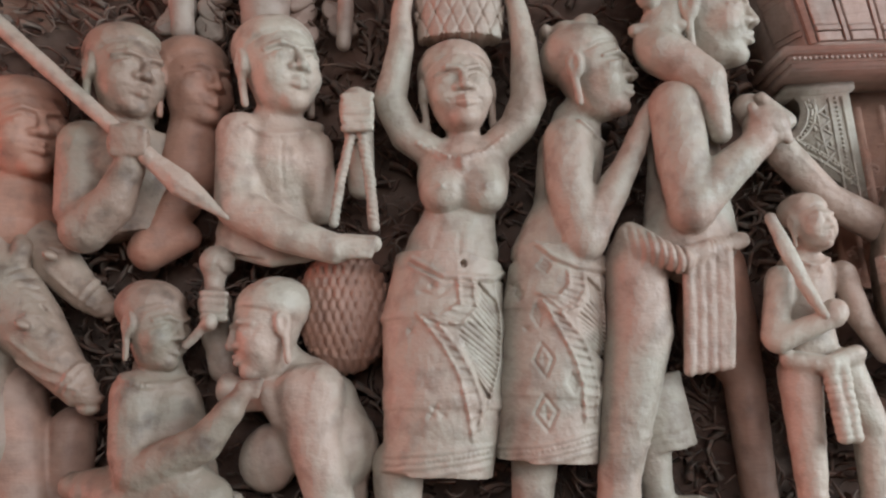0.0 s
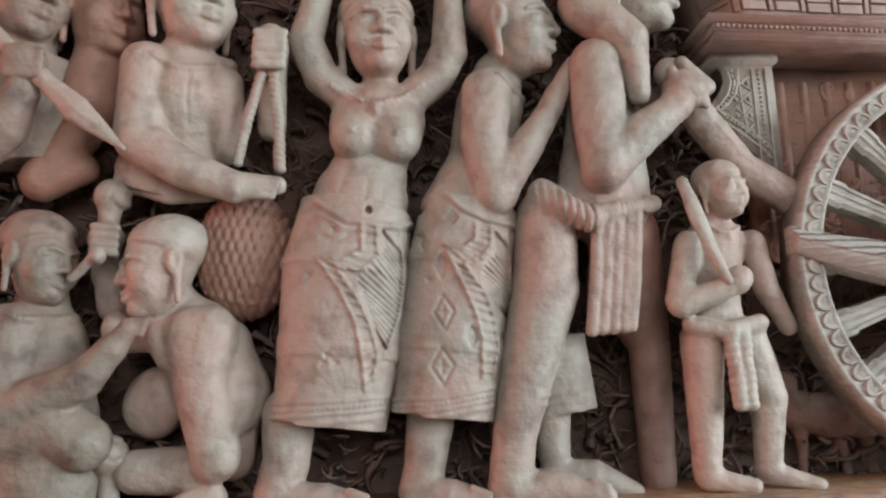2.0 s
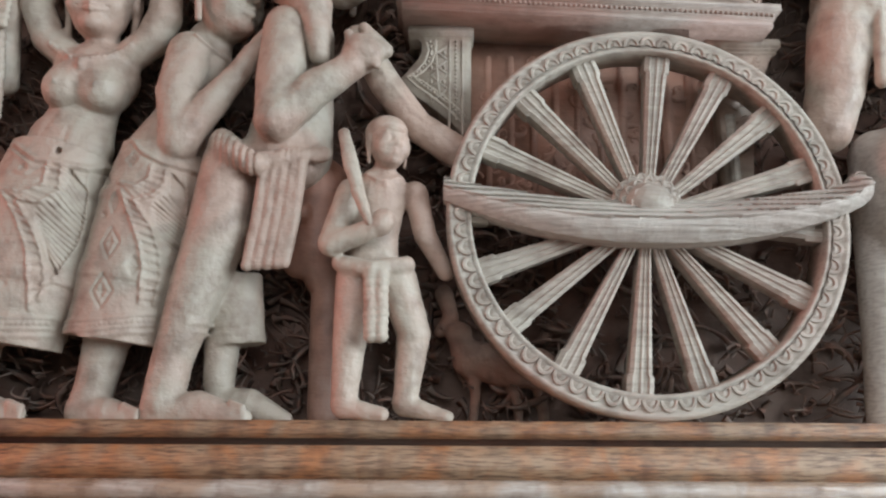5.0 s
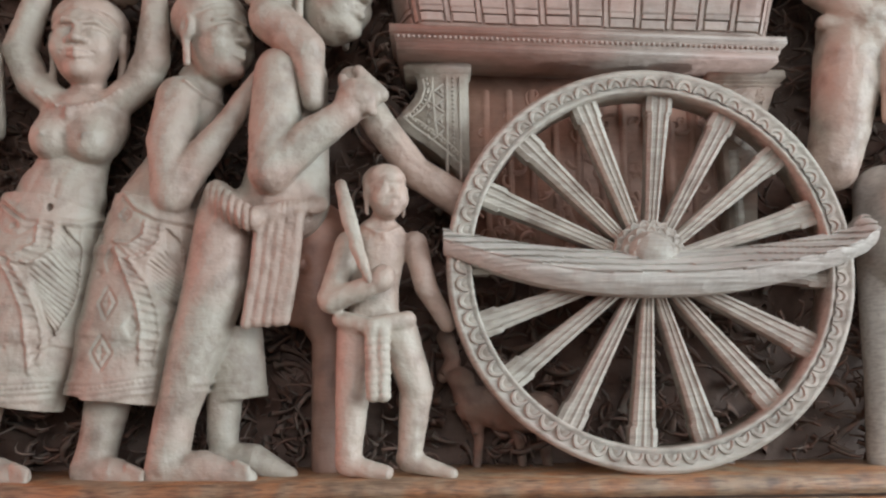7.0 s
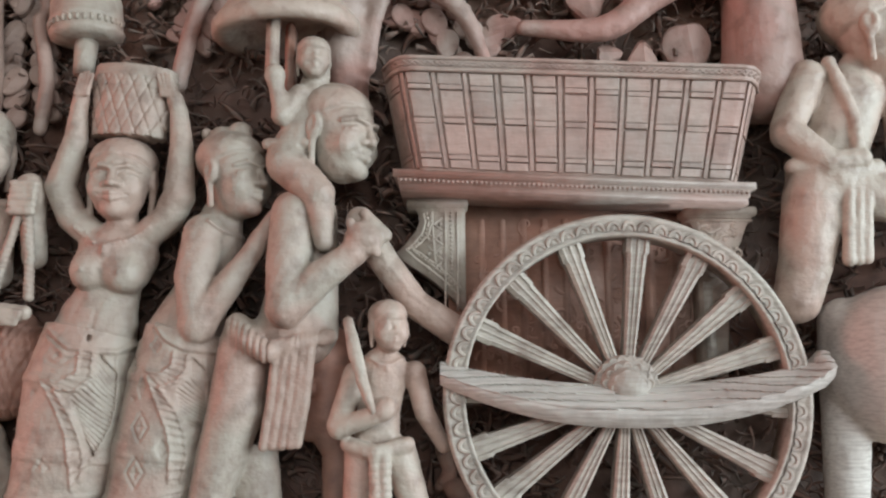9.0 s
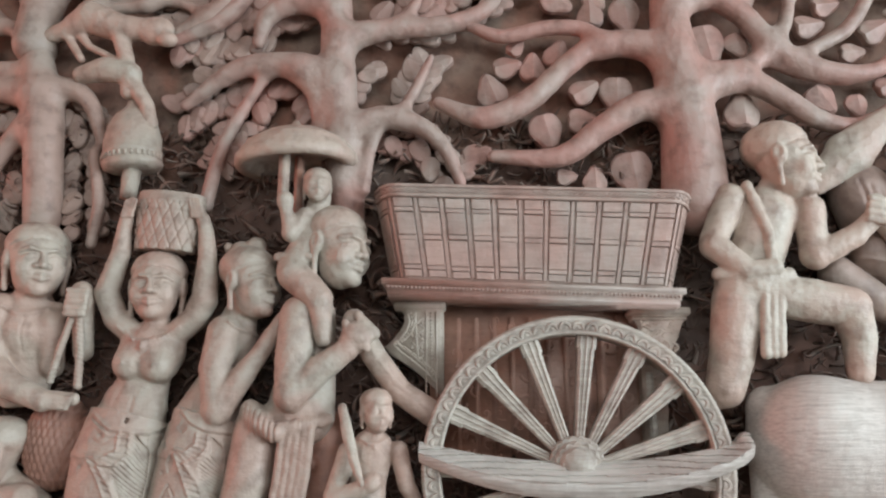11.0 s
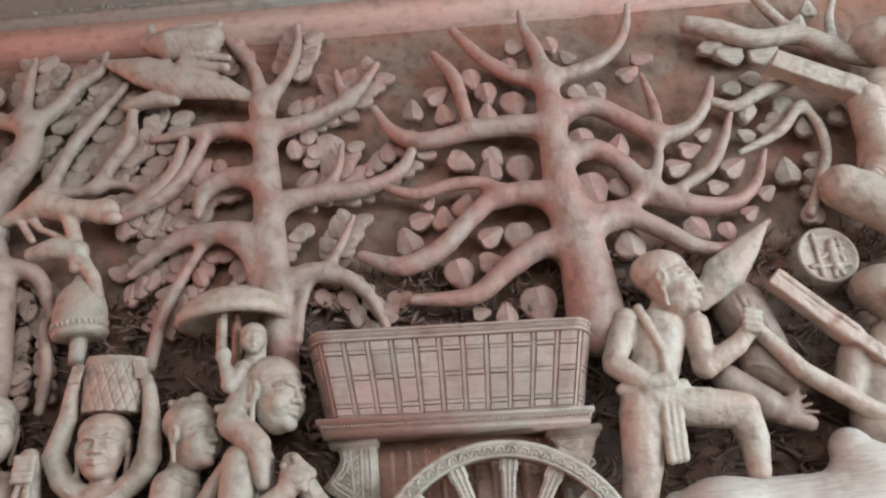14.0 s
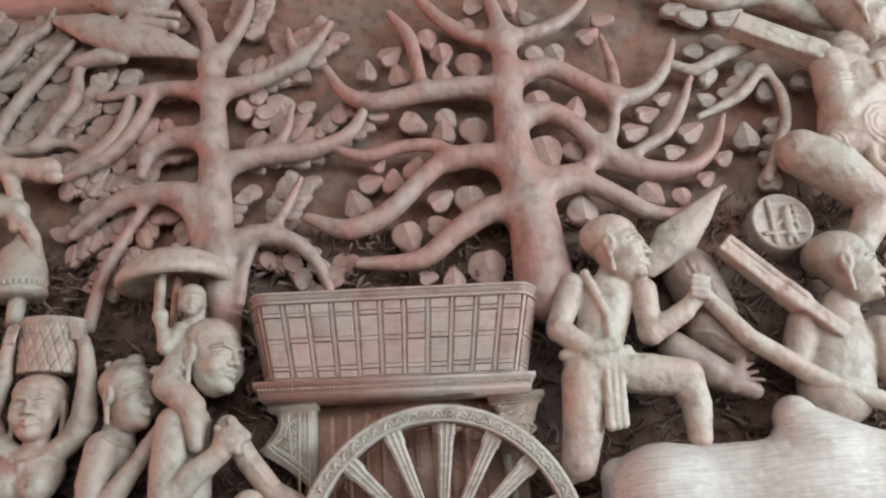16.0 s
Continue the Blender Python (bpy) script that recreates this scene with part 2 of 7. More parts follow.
            return np.interp(t * run[-1], run, p[:, 0]), np.interp(t * run[-1], run, p[:, 1])

        for i in range(count):
            t = (i + 0.5) / count
            self.score(width, lift, *along(left, max(0.0, t - skew)), *along(right, min(1.0, t + skew)))
        return self

    def border(self, count, outer, inner):
        """A woven border: two raised lines with slanting drops between them."""
        self.score(0.0019, 0.0026, *outer)
        self.score(0.0017, 0.0024, *inner)
        return self.hatch(count, 0.0017, 0.0022, outer, inner)

    def diamond(self, x, w, rx, rw):
        self.score(0.0014, -0.0024, x, w + rw, x + rx, w, x, w - rw, x - rx, w, x, w + rw)
        self.score(0.0016, -0.0018, x, w + rw * 0.35, x, w - rw * 0.35)
        return self.score(0.0016, -0.0018, x - rx * 0.4, w, x + rx * 0.4, w)

    def chain(self, *row, q=1.0, k=0.005, sign=1):
        """Limbs in one run through places given as x, w, d, radius one after another."""
        p = np.array(row, dtype=float).reshape(-1, 4)
        s = np.array((1, 1, 1 / q))

        def link(a, b):
            ab = (b[:3] - a[:3]) * s

            def gap(at):
                v = (at - a[:3]) * s
                t = np.clip((v @ ab) / max(float(ab @ ab), 1e-9), 0, 1)
                return np.linalg.norm(v - t[..., None] * ab, axis=-1) - (a[3] + (b[3] - a[3]) * t)

            r = max(a[3], b[3]) * 1.05
            return np.minimum(a[:3], b[:3]) - r, np.maximum(a[:3], b[:3]) + r, gap

        field = [link(a, b) for a, b in zip(p, p[1:])]
        r = p[:, 3:].max() * 1.05
        return self._add(p[:, :3].min(0) - r, p[:, :3].max(0) + r, field, k, sign)

    def vine(self, *row, q=1.0, k=0.018):
        """A run that bends smoothly through its places."""
        p = np.array(row, dtype=float).reshape(-1, 4)
        p = np.vstack((2 * p[0] - p[1], p, 2 * p[-1] - p[-2]))
        run = [p[1]]
        for i in range(1, len(p) - 2):
            for t in (0.2, 0.4, 0.6, 0.8, 1.0):
                a, b, c, e = p[i - 1], p[i], p[i + 1], p[i + 2]
                run.append(0.5 * (2 * b + (c - a) * t + (2 * a - 5 * b + 4 * c - e) * t * t + (3 * b - a - 3 * c + e) * t**3))
                run[-1][3] = max(run[-1][3], 0.002)
        return self.chain(*np.concatenate(run), q=q, k=k)

    def head(self, x, w, d, h, yaw=0.0, turn=0.0, hair=1.0, k=0.003):
        """A plain carved head, h from chin to crown, turned yaw degrees to the panel's right and tilted by turn."""
        cy, sy, ct, st = math.cos(radians(yaw)), math.sin(radians(yaw)), math.cos(radians(turn)), math.sin(radians(turn))

        def spot(r, u, f):
            px, pw = cy * r + sy * f, u
            return x + h * (ct * px - st * pw), w + h * (st * px + ct * pw), d + h * (-sy * r + cy * f)

        def lump(r, u, f, a, b, c, kk=k, sign=1):
            self.blob(*spot(r, u, f), a * h, b * h, c * h, turn, yaw, kk, sign)

        def bar(p, q, ra, rb, kk=k, sign=1):
            self.limb(*spot(*p), ra * h, *spot(*q), rb * h, 1.0, kk, sign)

        lump(0, 0.10, -0.01, 0.355, 0.385, 0.365)
        lump(0, -0.16, 0.07, 0.30, 0.35, 0.30, 0.008)
        for side in (-1, 1):
            lump(side * 0.155, -0.005, 0.425, 0.135, 0.075, 0.10, 0.003, -1)
        bar((0, 0.11, 0.345), (0, -0.10, 0.425), 0.032, 0.046)
        lump(0, -0.115, 0.42, 0.055, 0.043, 0.052, 0.003)
        for side in (-1, 1):
            bar((side * 0.04, 0.085, 0.385), (side * 0.16, 0.115, 0.345), 0.022, 0.024)
            bar((side * 0.16, 0.115, 0.345), (side * 0.29, 0.065, 0.235), 0.024, 0.016)
            lump(side * 0.15, -0.008, 0.315, 0.085, 0.040, 0.055, 0.001)
            bar((side * 0.065, -0.005, 0.355), (side * 0.15, 0.034, 0.352), 0.013, 0.016, 0.0008)
            bar((side * 0.15, 0.034, 0.352), (side * 0.25, -0.012, 0.27), 0.016, 0.012, 0.0008)
            bar((side * 0.07, -0.03, 0.348), (side * 0.155, -0.052, 0.338), 0.010, 0.012, 0.0008)
            bar((side * 0.155, -0.052, 0.338), (side * 0.24, -0.02, 0.27), 0.012, 0.010, 0.0008)
            lump(side * 0.068, -0.12, 0.375, 0.046, 0.038, 0.05, 0.0015)
            lump(side * 0.045, -0.158, 0.415, 0.020, 0.016, 0.03, 0.0008, -1)
            lump(side * 0.18, -0.14, 0.23, 0.12, 0.12, 0.10, 0.010)
            lump(side * 0.365, 0.01, -0.05, 0.06, 0.155, 0.095, 0.002)
            lump(side * 0.425, 0.03, -0.045, 0.035, 0.085, 0.045, 0.0015, -1)
            bar((side * 0.365, -0.10, -0.06), (side * 0.35, -0.38, -0.05), 0.042, 0.036, 0.002)
            bar((side * 0.15, -0.225, 0.31), (0, -0.222, 0.395), 0.014, 0.030, 0.001)
            bar((side * 0.13, -0.262, 0.315), (0, -0.288, 0.385), 0.014, 0.036, 0.001)
            bar((side * 0.17, -0.235, 0.33), (0, -0.252, 0.435), 0.012, 0.013, 0.0006, -1)
        lump(0, -0.40, 0.26, 0.13, 0.09, 0.11, 0.006)
        if hair:
            lump(0, 0.235, -0.10, 0.40, 0.335, 0.425, 0.0006)
            line = ((0.385, 0.13, 0.04), (0.345, 0.17, 0.11), (0.27, 0.225, 0.22), (0.13, 0.265, 0.315), (0, 0.275, 0.345))
            for side in (-1, 1):
                for p, q in zip(line, line[1:]):
                    bar((side * p[0], p[1], p[2]), (side * q[0], q[1], q[2]), 0.026, 0.026, 0.0006, -1)
        return self

    def mesh(self, name):
        v = self.voxel
        lo = np.min([o[0] for o in self.ops if o[4] > 0], 0) - 3 * v
        hi = np.max([o[1] for o in self.ops if o[4] > 0], 0) + 3 * v
        lo[2] = max(lo[2], -0.004)
        size = np.ceil((hi - lo) / v).astype(int) + 1
        axes = [lo[i] + v * np.arange(size[i]) for i in range(3)]
        grid = np.full(size, 0.03, dtype=np.float32)
        for a, b, field, k, sign in self.ops:
            pad = k + 2.5 * v
            i0 = np.maximum(np.floor((a - pad - lo) / v).astype(int), 0)
            i1 = np.minimum(np.ceil((b + pad - lo) / v).astype(int) + 1, size)
            if np.any(i1 <= i0):
                continue
            cut = tuple(slice(i0[i], i1[i]) for i in range(3))
            if isinstance(field, list):
                f = np.full(i1 - i0, 0.03, dtype=np.float32)
                for la, lb, gap in field:
                    j0 = np.clip(np.floor((la - pad - lo) / v).astype(int), i0, i1)
                    j1 = np.clip(np.ceil((lb + pad - lo) / v).astype(int) + 1, i0, i1)
                    if np.any(j1 <= j0):
                        continue
                    near = tuple(slice(j0[i] - i0[i], j1[i] - i0[i]) for i in range(3))
                    p = np.stack(np.meshgrid(*(axes[i][j0[i]:j1[i]] for i in range(3)), indexing="ij"), -1).astype(np.float32)
                    f[near] = np.minimum(f[near], gap(p))
            else:
                p = np.stack(np.meshgrid(*(axes[i][cut[i]] for i in range(3)), indexing="ij"), -1).astype(np.float32)
                f = field(p)
            old = grid[cut]
            if sign == 0:
                grid[cut] = old - f
                continue
            if sign < 0:
                m = np.maximum(k - np.abs(old + f), 0) / max(k, 1e-6)
                grid[cut] = np.maximum(old, -f) + m * m * k * 0.25
                continue
            m = np.maximum(k - np.abs(f - old), 0) / max(k, 1e-6)
            grid[cut] = np.minimum(f, old) - m * m * k * 0.25
        for i in range(3):
            edge = [slice(None)] * 3
            for end in (0, -1):
                edge[i] = end
                grid[tuple(edge)] = np.maximum(grid[tuple(edge)], 0.3 * v)
        return skin(name, grid, lo, v)


# uneven strokes of the chisel: slanting waves of one to three centimetres
CHISEL = []
cuts = np.random.RandomState(7)
for _ in range(14):
    way = cuts.normal(size=3)
    size = cuts.uniform(0.007, 0.028)
    CHISEL.append((way / np.linalg.norm(way) * 2 * math.pi / size, cuts.uniform(0, 6.3), cuts.normal(size=3) * 0.0028 * size, size))

CORNERS = [(i, j, k) for i in (0, 1) for j in (0, 1) for k in (0, 1)]


def skin(name, grid, lo, v):
    """The surface where the grid is zero, as a mesh of quads."""
    inside = grid < 0
    n = [s - 1 for s in grid.shape]
    count = sum(inside[i:i + n[0], j:j + n[1], k:k + n[2]].astype(np.int8) for i, j, k in CORNERS)
    cells = np.argwhere((count > 0) & (count < 8))
    corner = np.stack([grid[cells[:, 0] + i, cells[:, 1] + j, cells[:, 2] + k] for i, j, k in CORNERS], 1)
    total, hits = np.zeros((len(cells), 3)), np.zeros(len(cells))
    for a in range(8):
        for b in range(a + 1, 8):
            pa, pb = np.array(CORNERS[a]), np.array(CORNERS[b])
            if np.abs(pa - pb).sum() != 1:
                continue
            cross = (corner[:, a] < 0) != (corner[:, b] < 0)
            t = corner[cross, a] / (corner[cross, a] - corner[cross, b])
            total[cross] += pa + t[:, None] * (pb - pa)
            hits[cross] += 1
    place = lo + v * (cells + total / hits[:, None])
    ids = np.full(n, -1, dtype=np.int64)
    ids[tuple(cells.T)] = np.arange(len(cells))
    faces = []
    for axis in range(3):
        u, w = (axis + 1) % 3, (axis + 2) % 3
        a = [slice(1, -1)] * 3
        b = [slice(1, -1)] * 3
        a[axis], b[axis] = slice(0, -1), slice(1, None)
        first, second = inside[tuple(a)], inside[tuple(b)]
        for flip, mask in ((False, first & ~second), (True, ~first & second)):
            e = np.argwhere(mask)
            e[:, u] += 1
            e[:, w] += 1
            quad = []
            for du, dw in ((-1, -1), (0, -1), (0, 0), (-1, 0)):
                c = e.copy()
                c[:, u] += du
                c[:, w] += dw
                quad.append(ids[tuple(c.T)])
            q = np.stack(quad, 1)
            faces.append(q if flip else q[:, ::-1])
    faces = np.concatenate(faces)
    faces = faces[(place[:, 2][faces] > 0.003).any(1)]
    used, faces = np.unique(faces, return_inverse=True)
    place, faces = place[used], faces.reshape(-1, 4)
    warp = np.zeros_like(place)
    for way, phase, push, size in CHISEL:
        warp += np.sin(place @ way + phase)[:, None] * push
    place = place + warp
    mesh = bpy.data.meshes.new(name)
    mesh.vertices.add(len(place))
    mesh.vertices.foreach_set("co", np.stack((place[:, 0], -place[:, 2], SILL + place[:, 1]), 1).astype(np.float32).ravel())
    mesh.loops.add(faces.size)
    mesh.loops.foreach_set("vertex_index", faces.astype(np.int32).ravel())
    mesh.polygons.add(len(faces))
    mesh.polygons.foreach_set("loop_start", np.arange(0, faces.size, 4, dtype=np.int32))
    mesh.update(calc_edges=True)
    mesh.polygons.foreach_set("use_smooth", np.ones(len(faces), dtype=bool))
    return mesh


def carved(name, form, label, category, material=CARVED, group="", parent=None):
    """A carving as one thing, or, with a parent, as one part."""
    ob = link_mesh(name, form.mesh(name), material, parent, label)
    return tagged(ob, "", category, group) if parent is None else ob


def leaf_mesh(name, heart):
    """A small domed leaf, 1 long, its tip along +z, with a midrib; heart-shaped or a plain pointed oval."""
    bm = bmesh.new()
    count = 28
    edge = []
    for i in range(count):
        a = 2 * math.pi * i / count
        if heart:
            c = math.cos(a)
            r = 0.43 + 0.25 * max(0.0, c) ** 9 - 0.09 * max(0.0, -c) ** 10
            edge.append((1.02 * r * math.sin(a), r * c))
        else:
            edge.append((0.36 * math.sin(a) * (1 - 0.20 * math.cos(a)), 0.5 * math.cos(a)))
    fold = 0.30 if heart else 0.16
    low = [bm.verts.new((x, 0.06, z)) for x, z in edge]
    rim = [bm.verts.new((x, -0.10 - fold * 0.55 * (0.42 - abs(x)), z)) for x, z in edge]
    top = [bm.verts.new((x * 0.88, -0.135 - fold * (0.40 - abs(x)), z * 0.88)) for x, z in edge]
    for a, b in ((low, rim), (rim, top)):
        for i in range(count):
            bm.faces.new((a[i], a[(i + 1) % count], b[(i + 1) % count], b[i]))
    half = count // 2
    bm.faces.new(top[:half + 1])
    bm.faces.new(top[half:] + top[:1])
    mesh = bpy.data.meshes.new(name)
    bmesh.ops.recalc_face_normals(bm, faces=bm.faces)
    bm.to_mesh(mesh)
    bm.free()
    return mesh


LEAVES = {}


def leaf(tree, material, x, w, size, turn, heart=True, d=0.030):
    """One carved leaf on the ground behind the boughs; turn: the tip's lean from upright, clockwise."""
    key = (heart, material.name)
    if key not in LEAVES:
        LEAVES[key] = leaf_mesh("heart_leaf" if heart else "leaflet", heart)
        LEAVES[key].materials.append(material)
    ob = new("leaf" if heart else "leaflet", LEAVES[key])
    ob.parent = tree
    lean = Euler((random.uniform(-0.12, 0.12), 0, random.uniform(-0.14, 0.14))).to_matrix().to_4x4()
    ob.matrix_world = Matrix.Translation(world_point(x, w, d - 0.006)) @ lean @ Matrix.Rotation(radians(turn), 4, "Y") @ Matrix.Diagonal((size, size * 1.1, size, 1))
    return ob


def leaflet_row(tree, material, count, size, sides, *line):
    """Leaflets in rows beside a bough that runs along (x, w) places; sides: -1, 1 or 0 for both."""
    p = np.array(line, dtype=float).reshape(-1, 2)
    run = np.concatenate(([0], np.cumsum(np.linalg.norm(np.diff(p, axis=0), axis=1))))
    count = round(1.5 * count)
    for i in range(count):
        s = run[-1] * (i + 0.5) / count
        x, w = np.interp(s, run, p[:, 0]), np.interp(s, run, p[:, 1])
        x2, w2 = np.interp(s + 0.004, run, p[:, 0]), np.interp(s + 0.004, run, p[:, 1])
        x1, w1 = np.interp(s - 0.004, run, p[:, 0]), np.interp(s - 0.004, run, p[:, 1])
        ahead = math.atan2(x2 - x1, w2 - w1)
        for side in ((-1, 1) if sides == 0 else (sides,)):
            a = ahead + side * radians(random.uniform(40, 56))
            off = size * random.uniform(0.62, 0.74)
            leaf(tree, material, x + off * math.sin(a), w + off * math.cos(a), size * random.uniform(0.85, 1.12), math.degrees(a), False, random.uniform(0.024, 0.034))

# ---- the hall and the panel's frame ----
X0, X1 = -1.15, 1.75


def setting(name, bm, material, label, category, smooth=False):
    return tagged(part(name, bm, material, None, label, smooth), "", category, "", "structure")


def hall_slab(name, a, b, material, label, category):
    bm = bmesh.new()
    bmesh.ops.create_cube(bm, size=1)
    for v in bm.verts:
        v.co = Vector([a[i] + (v.co[i] + 0.5) * (b[i] - a[i]) for i in range(3)])
    return setting(name, bm, material, label, category)


hall_slab("floor", (-3.4, -3.6, -0.1), (3.4, 0.4, 0.0), CEMENT, "grey cement floor of the hall", "floor")
hall_slab("ceiling", (-3.4, -3.6, 3.0), (3.4, 0.4, 3.1), PLASTER, "pale plaster ceiling of the hall", "ceiling")
hall_slab("wall_north", (-3.4, 0.09, 0.0), (3.4, 0.4, 3.0), PLASTER, "old plaster wall behind the panel", "wall")
# unseen west wall, split by an opening added for the warm fill lamp
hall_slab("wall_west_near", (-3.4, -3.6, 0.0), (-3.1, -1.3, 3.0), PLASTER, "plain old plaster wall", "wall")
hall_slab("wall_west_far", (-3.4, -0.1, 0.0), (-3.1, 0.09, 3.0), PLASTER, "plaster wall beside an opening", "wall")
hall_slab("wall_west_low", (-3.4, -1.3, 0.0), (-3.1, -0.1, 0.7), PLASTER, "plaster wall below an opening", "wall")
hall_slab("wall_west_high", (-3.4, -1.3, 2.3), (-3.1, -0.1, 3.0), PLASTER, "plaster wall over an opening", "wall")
hall_slab("wall_east_low", (3.1, -3.6, 0.0), (3.4, 0.09, 0.7), PLASTER, "plaster wall below an opening", "wall")
hall_slab("wall_east_high", (3.1, -3.6, 2.7), (3.4, 0.09, 3.0), PLASTER, "plaster wall over an opening", "wall")
hall_slab("wall_east_near", (3.1, -3.6, 0.7), (3.4, -2.9, 2.7), PLASTER, "plaster wall beside an opening", "wall")
hall_slab("wall_east_far", (3.1, -0.5, 0.7), (3.4, 0.09, 2.7), PLASTER, "plaster wall beside an opening", "wall")
hall_slab("wall_south_low", (-3.1, -3.6, 0.0), (3.1, -3.3, 1.4), PLASTER, "plaster wall below a wide opening", "wall")
hall_slab("wall_south_high", (-3.1, -3.6, 2.9), (3.1, -3.3, 3.0), PLASTER, "plaster wall over a wide opening", "wall")
hall_slab("wall_south_left", (-3.1, -3.6, 1.4), (-1.2, -3.3, 2.9), PLASTER, "plaster wall beside a wide opening", "wall")
hall_slab("wall_south_right", (2.3, -3.6, 1.4), (3.1, -3.3, 2.9), PLASTER, "plaster wall beside a wide opening", "wall")
hall_slab("ground", (-60, -60, -0.3), (60, 60, -0.12), CEMENT, "bare grey ground outside the hall", "ground")

# the hollowed back of the relief, uneven from the chisel
bm = bmesh.new()
nx, nw = 290, 130
rows = []
for j in range(nw + 1):
    w = -0.01 + 1.20 * j / nw
    row = []
    for i in range(nx + 1):
        x = X0 + (X1 - X0) * i / nx
        rough = noise.fractal((x * 26, w * 26, 3.1), 0.9, 2.0, 4) * (0.008 if w < 0.62 else 0.003)
        row.append(bm.verts.new(world_point(x, w, 0.002 + rough)))
    rows.append(row)
for a, b in zip(rows, rows[1:]):
    for i in range(nx):
        bm.faces.new((a[i], a[i + 1], b[i + 1], b[i]))
rim_edges = [e for e in bm.edges if e.is_boundary]
out = bmesh.ops.extrude_edge_only(bm, edges=rim_edges)
for v in out["geom"]:
    if isinstance(v, bmesh.types.BMVert):
        v.co.y = 0.085
# lower ground takes the dark wood, so shade between figures is painted in
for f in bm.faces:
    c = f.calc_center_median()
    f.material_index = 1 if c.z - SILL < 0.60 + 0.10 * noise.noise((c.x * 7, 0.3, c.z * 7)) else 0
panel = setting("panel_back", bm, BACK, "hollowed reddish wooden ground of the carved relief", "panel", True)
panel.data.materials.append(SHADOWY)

rail = thing("bottom_rail", "varnished brown wooden rail below the carved relief", "rail", "", "structure")
part("fillet", slab(X0, -0.0145, -0.08, X1, 0.0, 0.125, 0.0015), BEAM, rail)
part("groove", slab(X0, -0.0205, -0.08, X1, -0.0145, 0.100, 0), SHADOWY, rail, "dark open joint")
part("board", slab(X0, -0.047, -0.08, X1, -0.0205, 0.126, 0.002), BEAM, rail)
bm = bmesh.new()
prof = [(0.126, -0.047), (0.131, -0.0475), (0.1345, -0.0505), (0.1355, -0.055), (0.1345, -0.0595), (0.131, -0.0625), (0.126, -0.063), (-0.08, -0.063), (-0.08, -0.047)]
ends = [[bm.verts.new(world_point(x, w, d)) for d, w in prof] for x in (X0, X1)]
for i in range(len(prof)):
    bm.faces.new((ends[0][i], ends[0][(i + 1) % len(prof)], ends[1][(i + 1) % len(prof)], ends[1][i]))
bm.faces.new(ends[0])
bm.faces.new(ends[1][::-1])
part("moulding", bm, GREYBEAM, rail, "glossy half-round moulding")
part("plinth", slab(X0, -0.2, -0.08, X1, -0.063, 0.118, 0.002), BEAM, rail)

crown = thing("top_rail", "dusty pinkish wooden beam above the carved relief", "rail", "", "structure")
part("beam", slab(X0, 1.150, -0.08, X1, 1.2095, 0.035, 0.003), TOP, crown)
part("joint", slab(X0, 1.2095, -0.08, X1, 1.2125, 0.028, 0), SHADOWY, crown, "dark open joint")
part("lip", slab(X0, 1.2125, -0.08, X1, 1.240, 0.038, 0.003), GREYLIP, crown, "greenish grey dusty lip")
for side, x in (("left", X0), ("right", X1)):
    tagged(part("side_rail", slab(x - 0.08, -0.2, -0.08, x, 1.240, 0.126, 0.003), BEAM, None, "brown wooden upright closing the carved panel", False), "", "rail", "", "structure")

# ---- the cart ----
cart = thing("ox_cart", "pale carved wooden cart with a latticed tub, standing on the rail", "cart")
C = (0.572, 0.1833)

bm, rings = dial([(0.1603, 0.078), (0.183, 0.078), (0.183, 0.106), (0.1805, 0.109), (0.178, 0.110), (0.1767, 0.1085), (0.1643, 0.1085), (0.1623, 0.1105), (0.1603, 0.109)], *C, steps=96)
for i in range(96):
    bm.faces.new((rings[0][i], rings[0][(i + 1) % 96], rings[-1][(i + 1) % 96], rings[-1][i]))
wheel = part("wheel", bm, CARVED_GREY, cart)
rim_mesh = None
for i in range(66):
    a = 2 * math.pi * i / 66
    if rim_mesh is None:
        f = bmesh.new()
        for ring_r, h in ((0.0084, 0.0), (0.0076, 0.0026), (0.0056, 0.0026), (0.0048, 0.0010)):
            for s in range(9):
                b = math.pi * s / 8
                f.verts.new((ring_r * math.cos(b), -h, ring_r * 1.35 * math.sin(b) - 0.0055))
        f.verts.new((0, -0.0022, -0.0035))
        f.verts.ensure_lookup_table()
        for k in range(3):
            for s in range(8):
                f.faces.new((f.verts[k * 9 + s], f.verts[k * 9 + s + 1], f.verts[k * 9 + 10 + s], f.verts[k * 9 + 9 + s]))
        for s in range(8):
            f.faces.new((f.verts[27 + s], f.verts[28 + s], f.verts[36]))
        rim_mesh = bpy.data.meshes.new("petal")
        f.to_mesh(rim_mesh)
        f.free()
        rim_mesh.materials.append(CARVED_GREY)
    ob = new("petal", rim_mesh)
    ob.parent = wheel
    p = world_point(C[0] + 0.1705 * math.cos(a), C[1] + 0.1705 * math.sin(a), 0.1086)
    ob.matrix_world = Matrix.Translation(p) @ Matrix.Rotation(-(a - math.pi / 2), 4, "Y")

spoke_bm = bmesh.new()
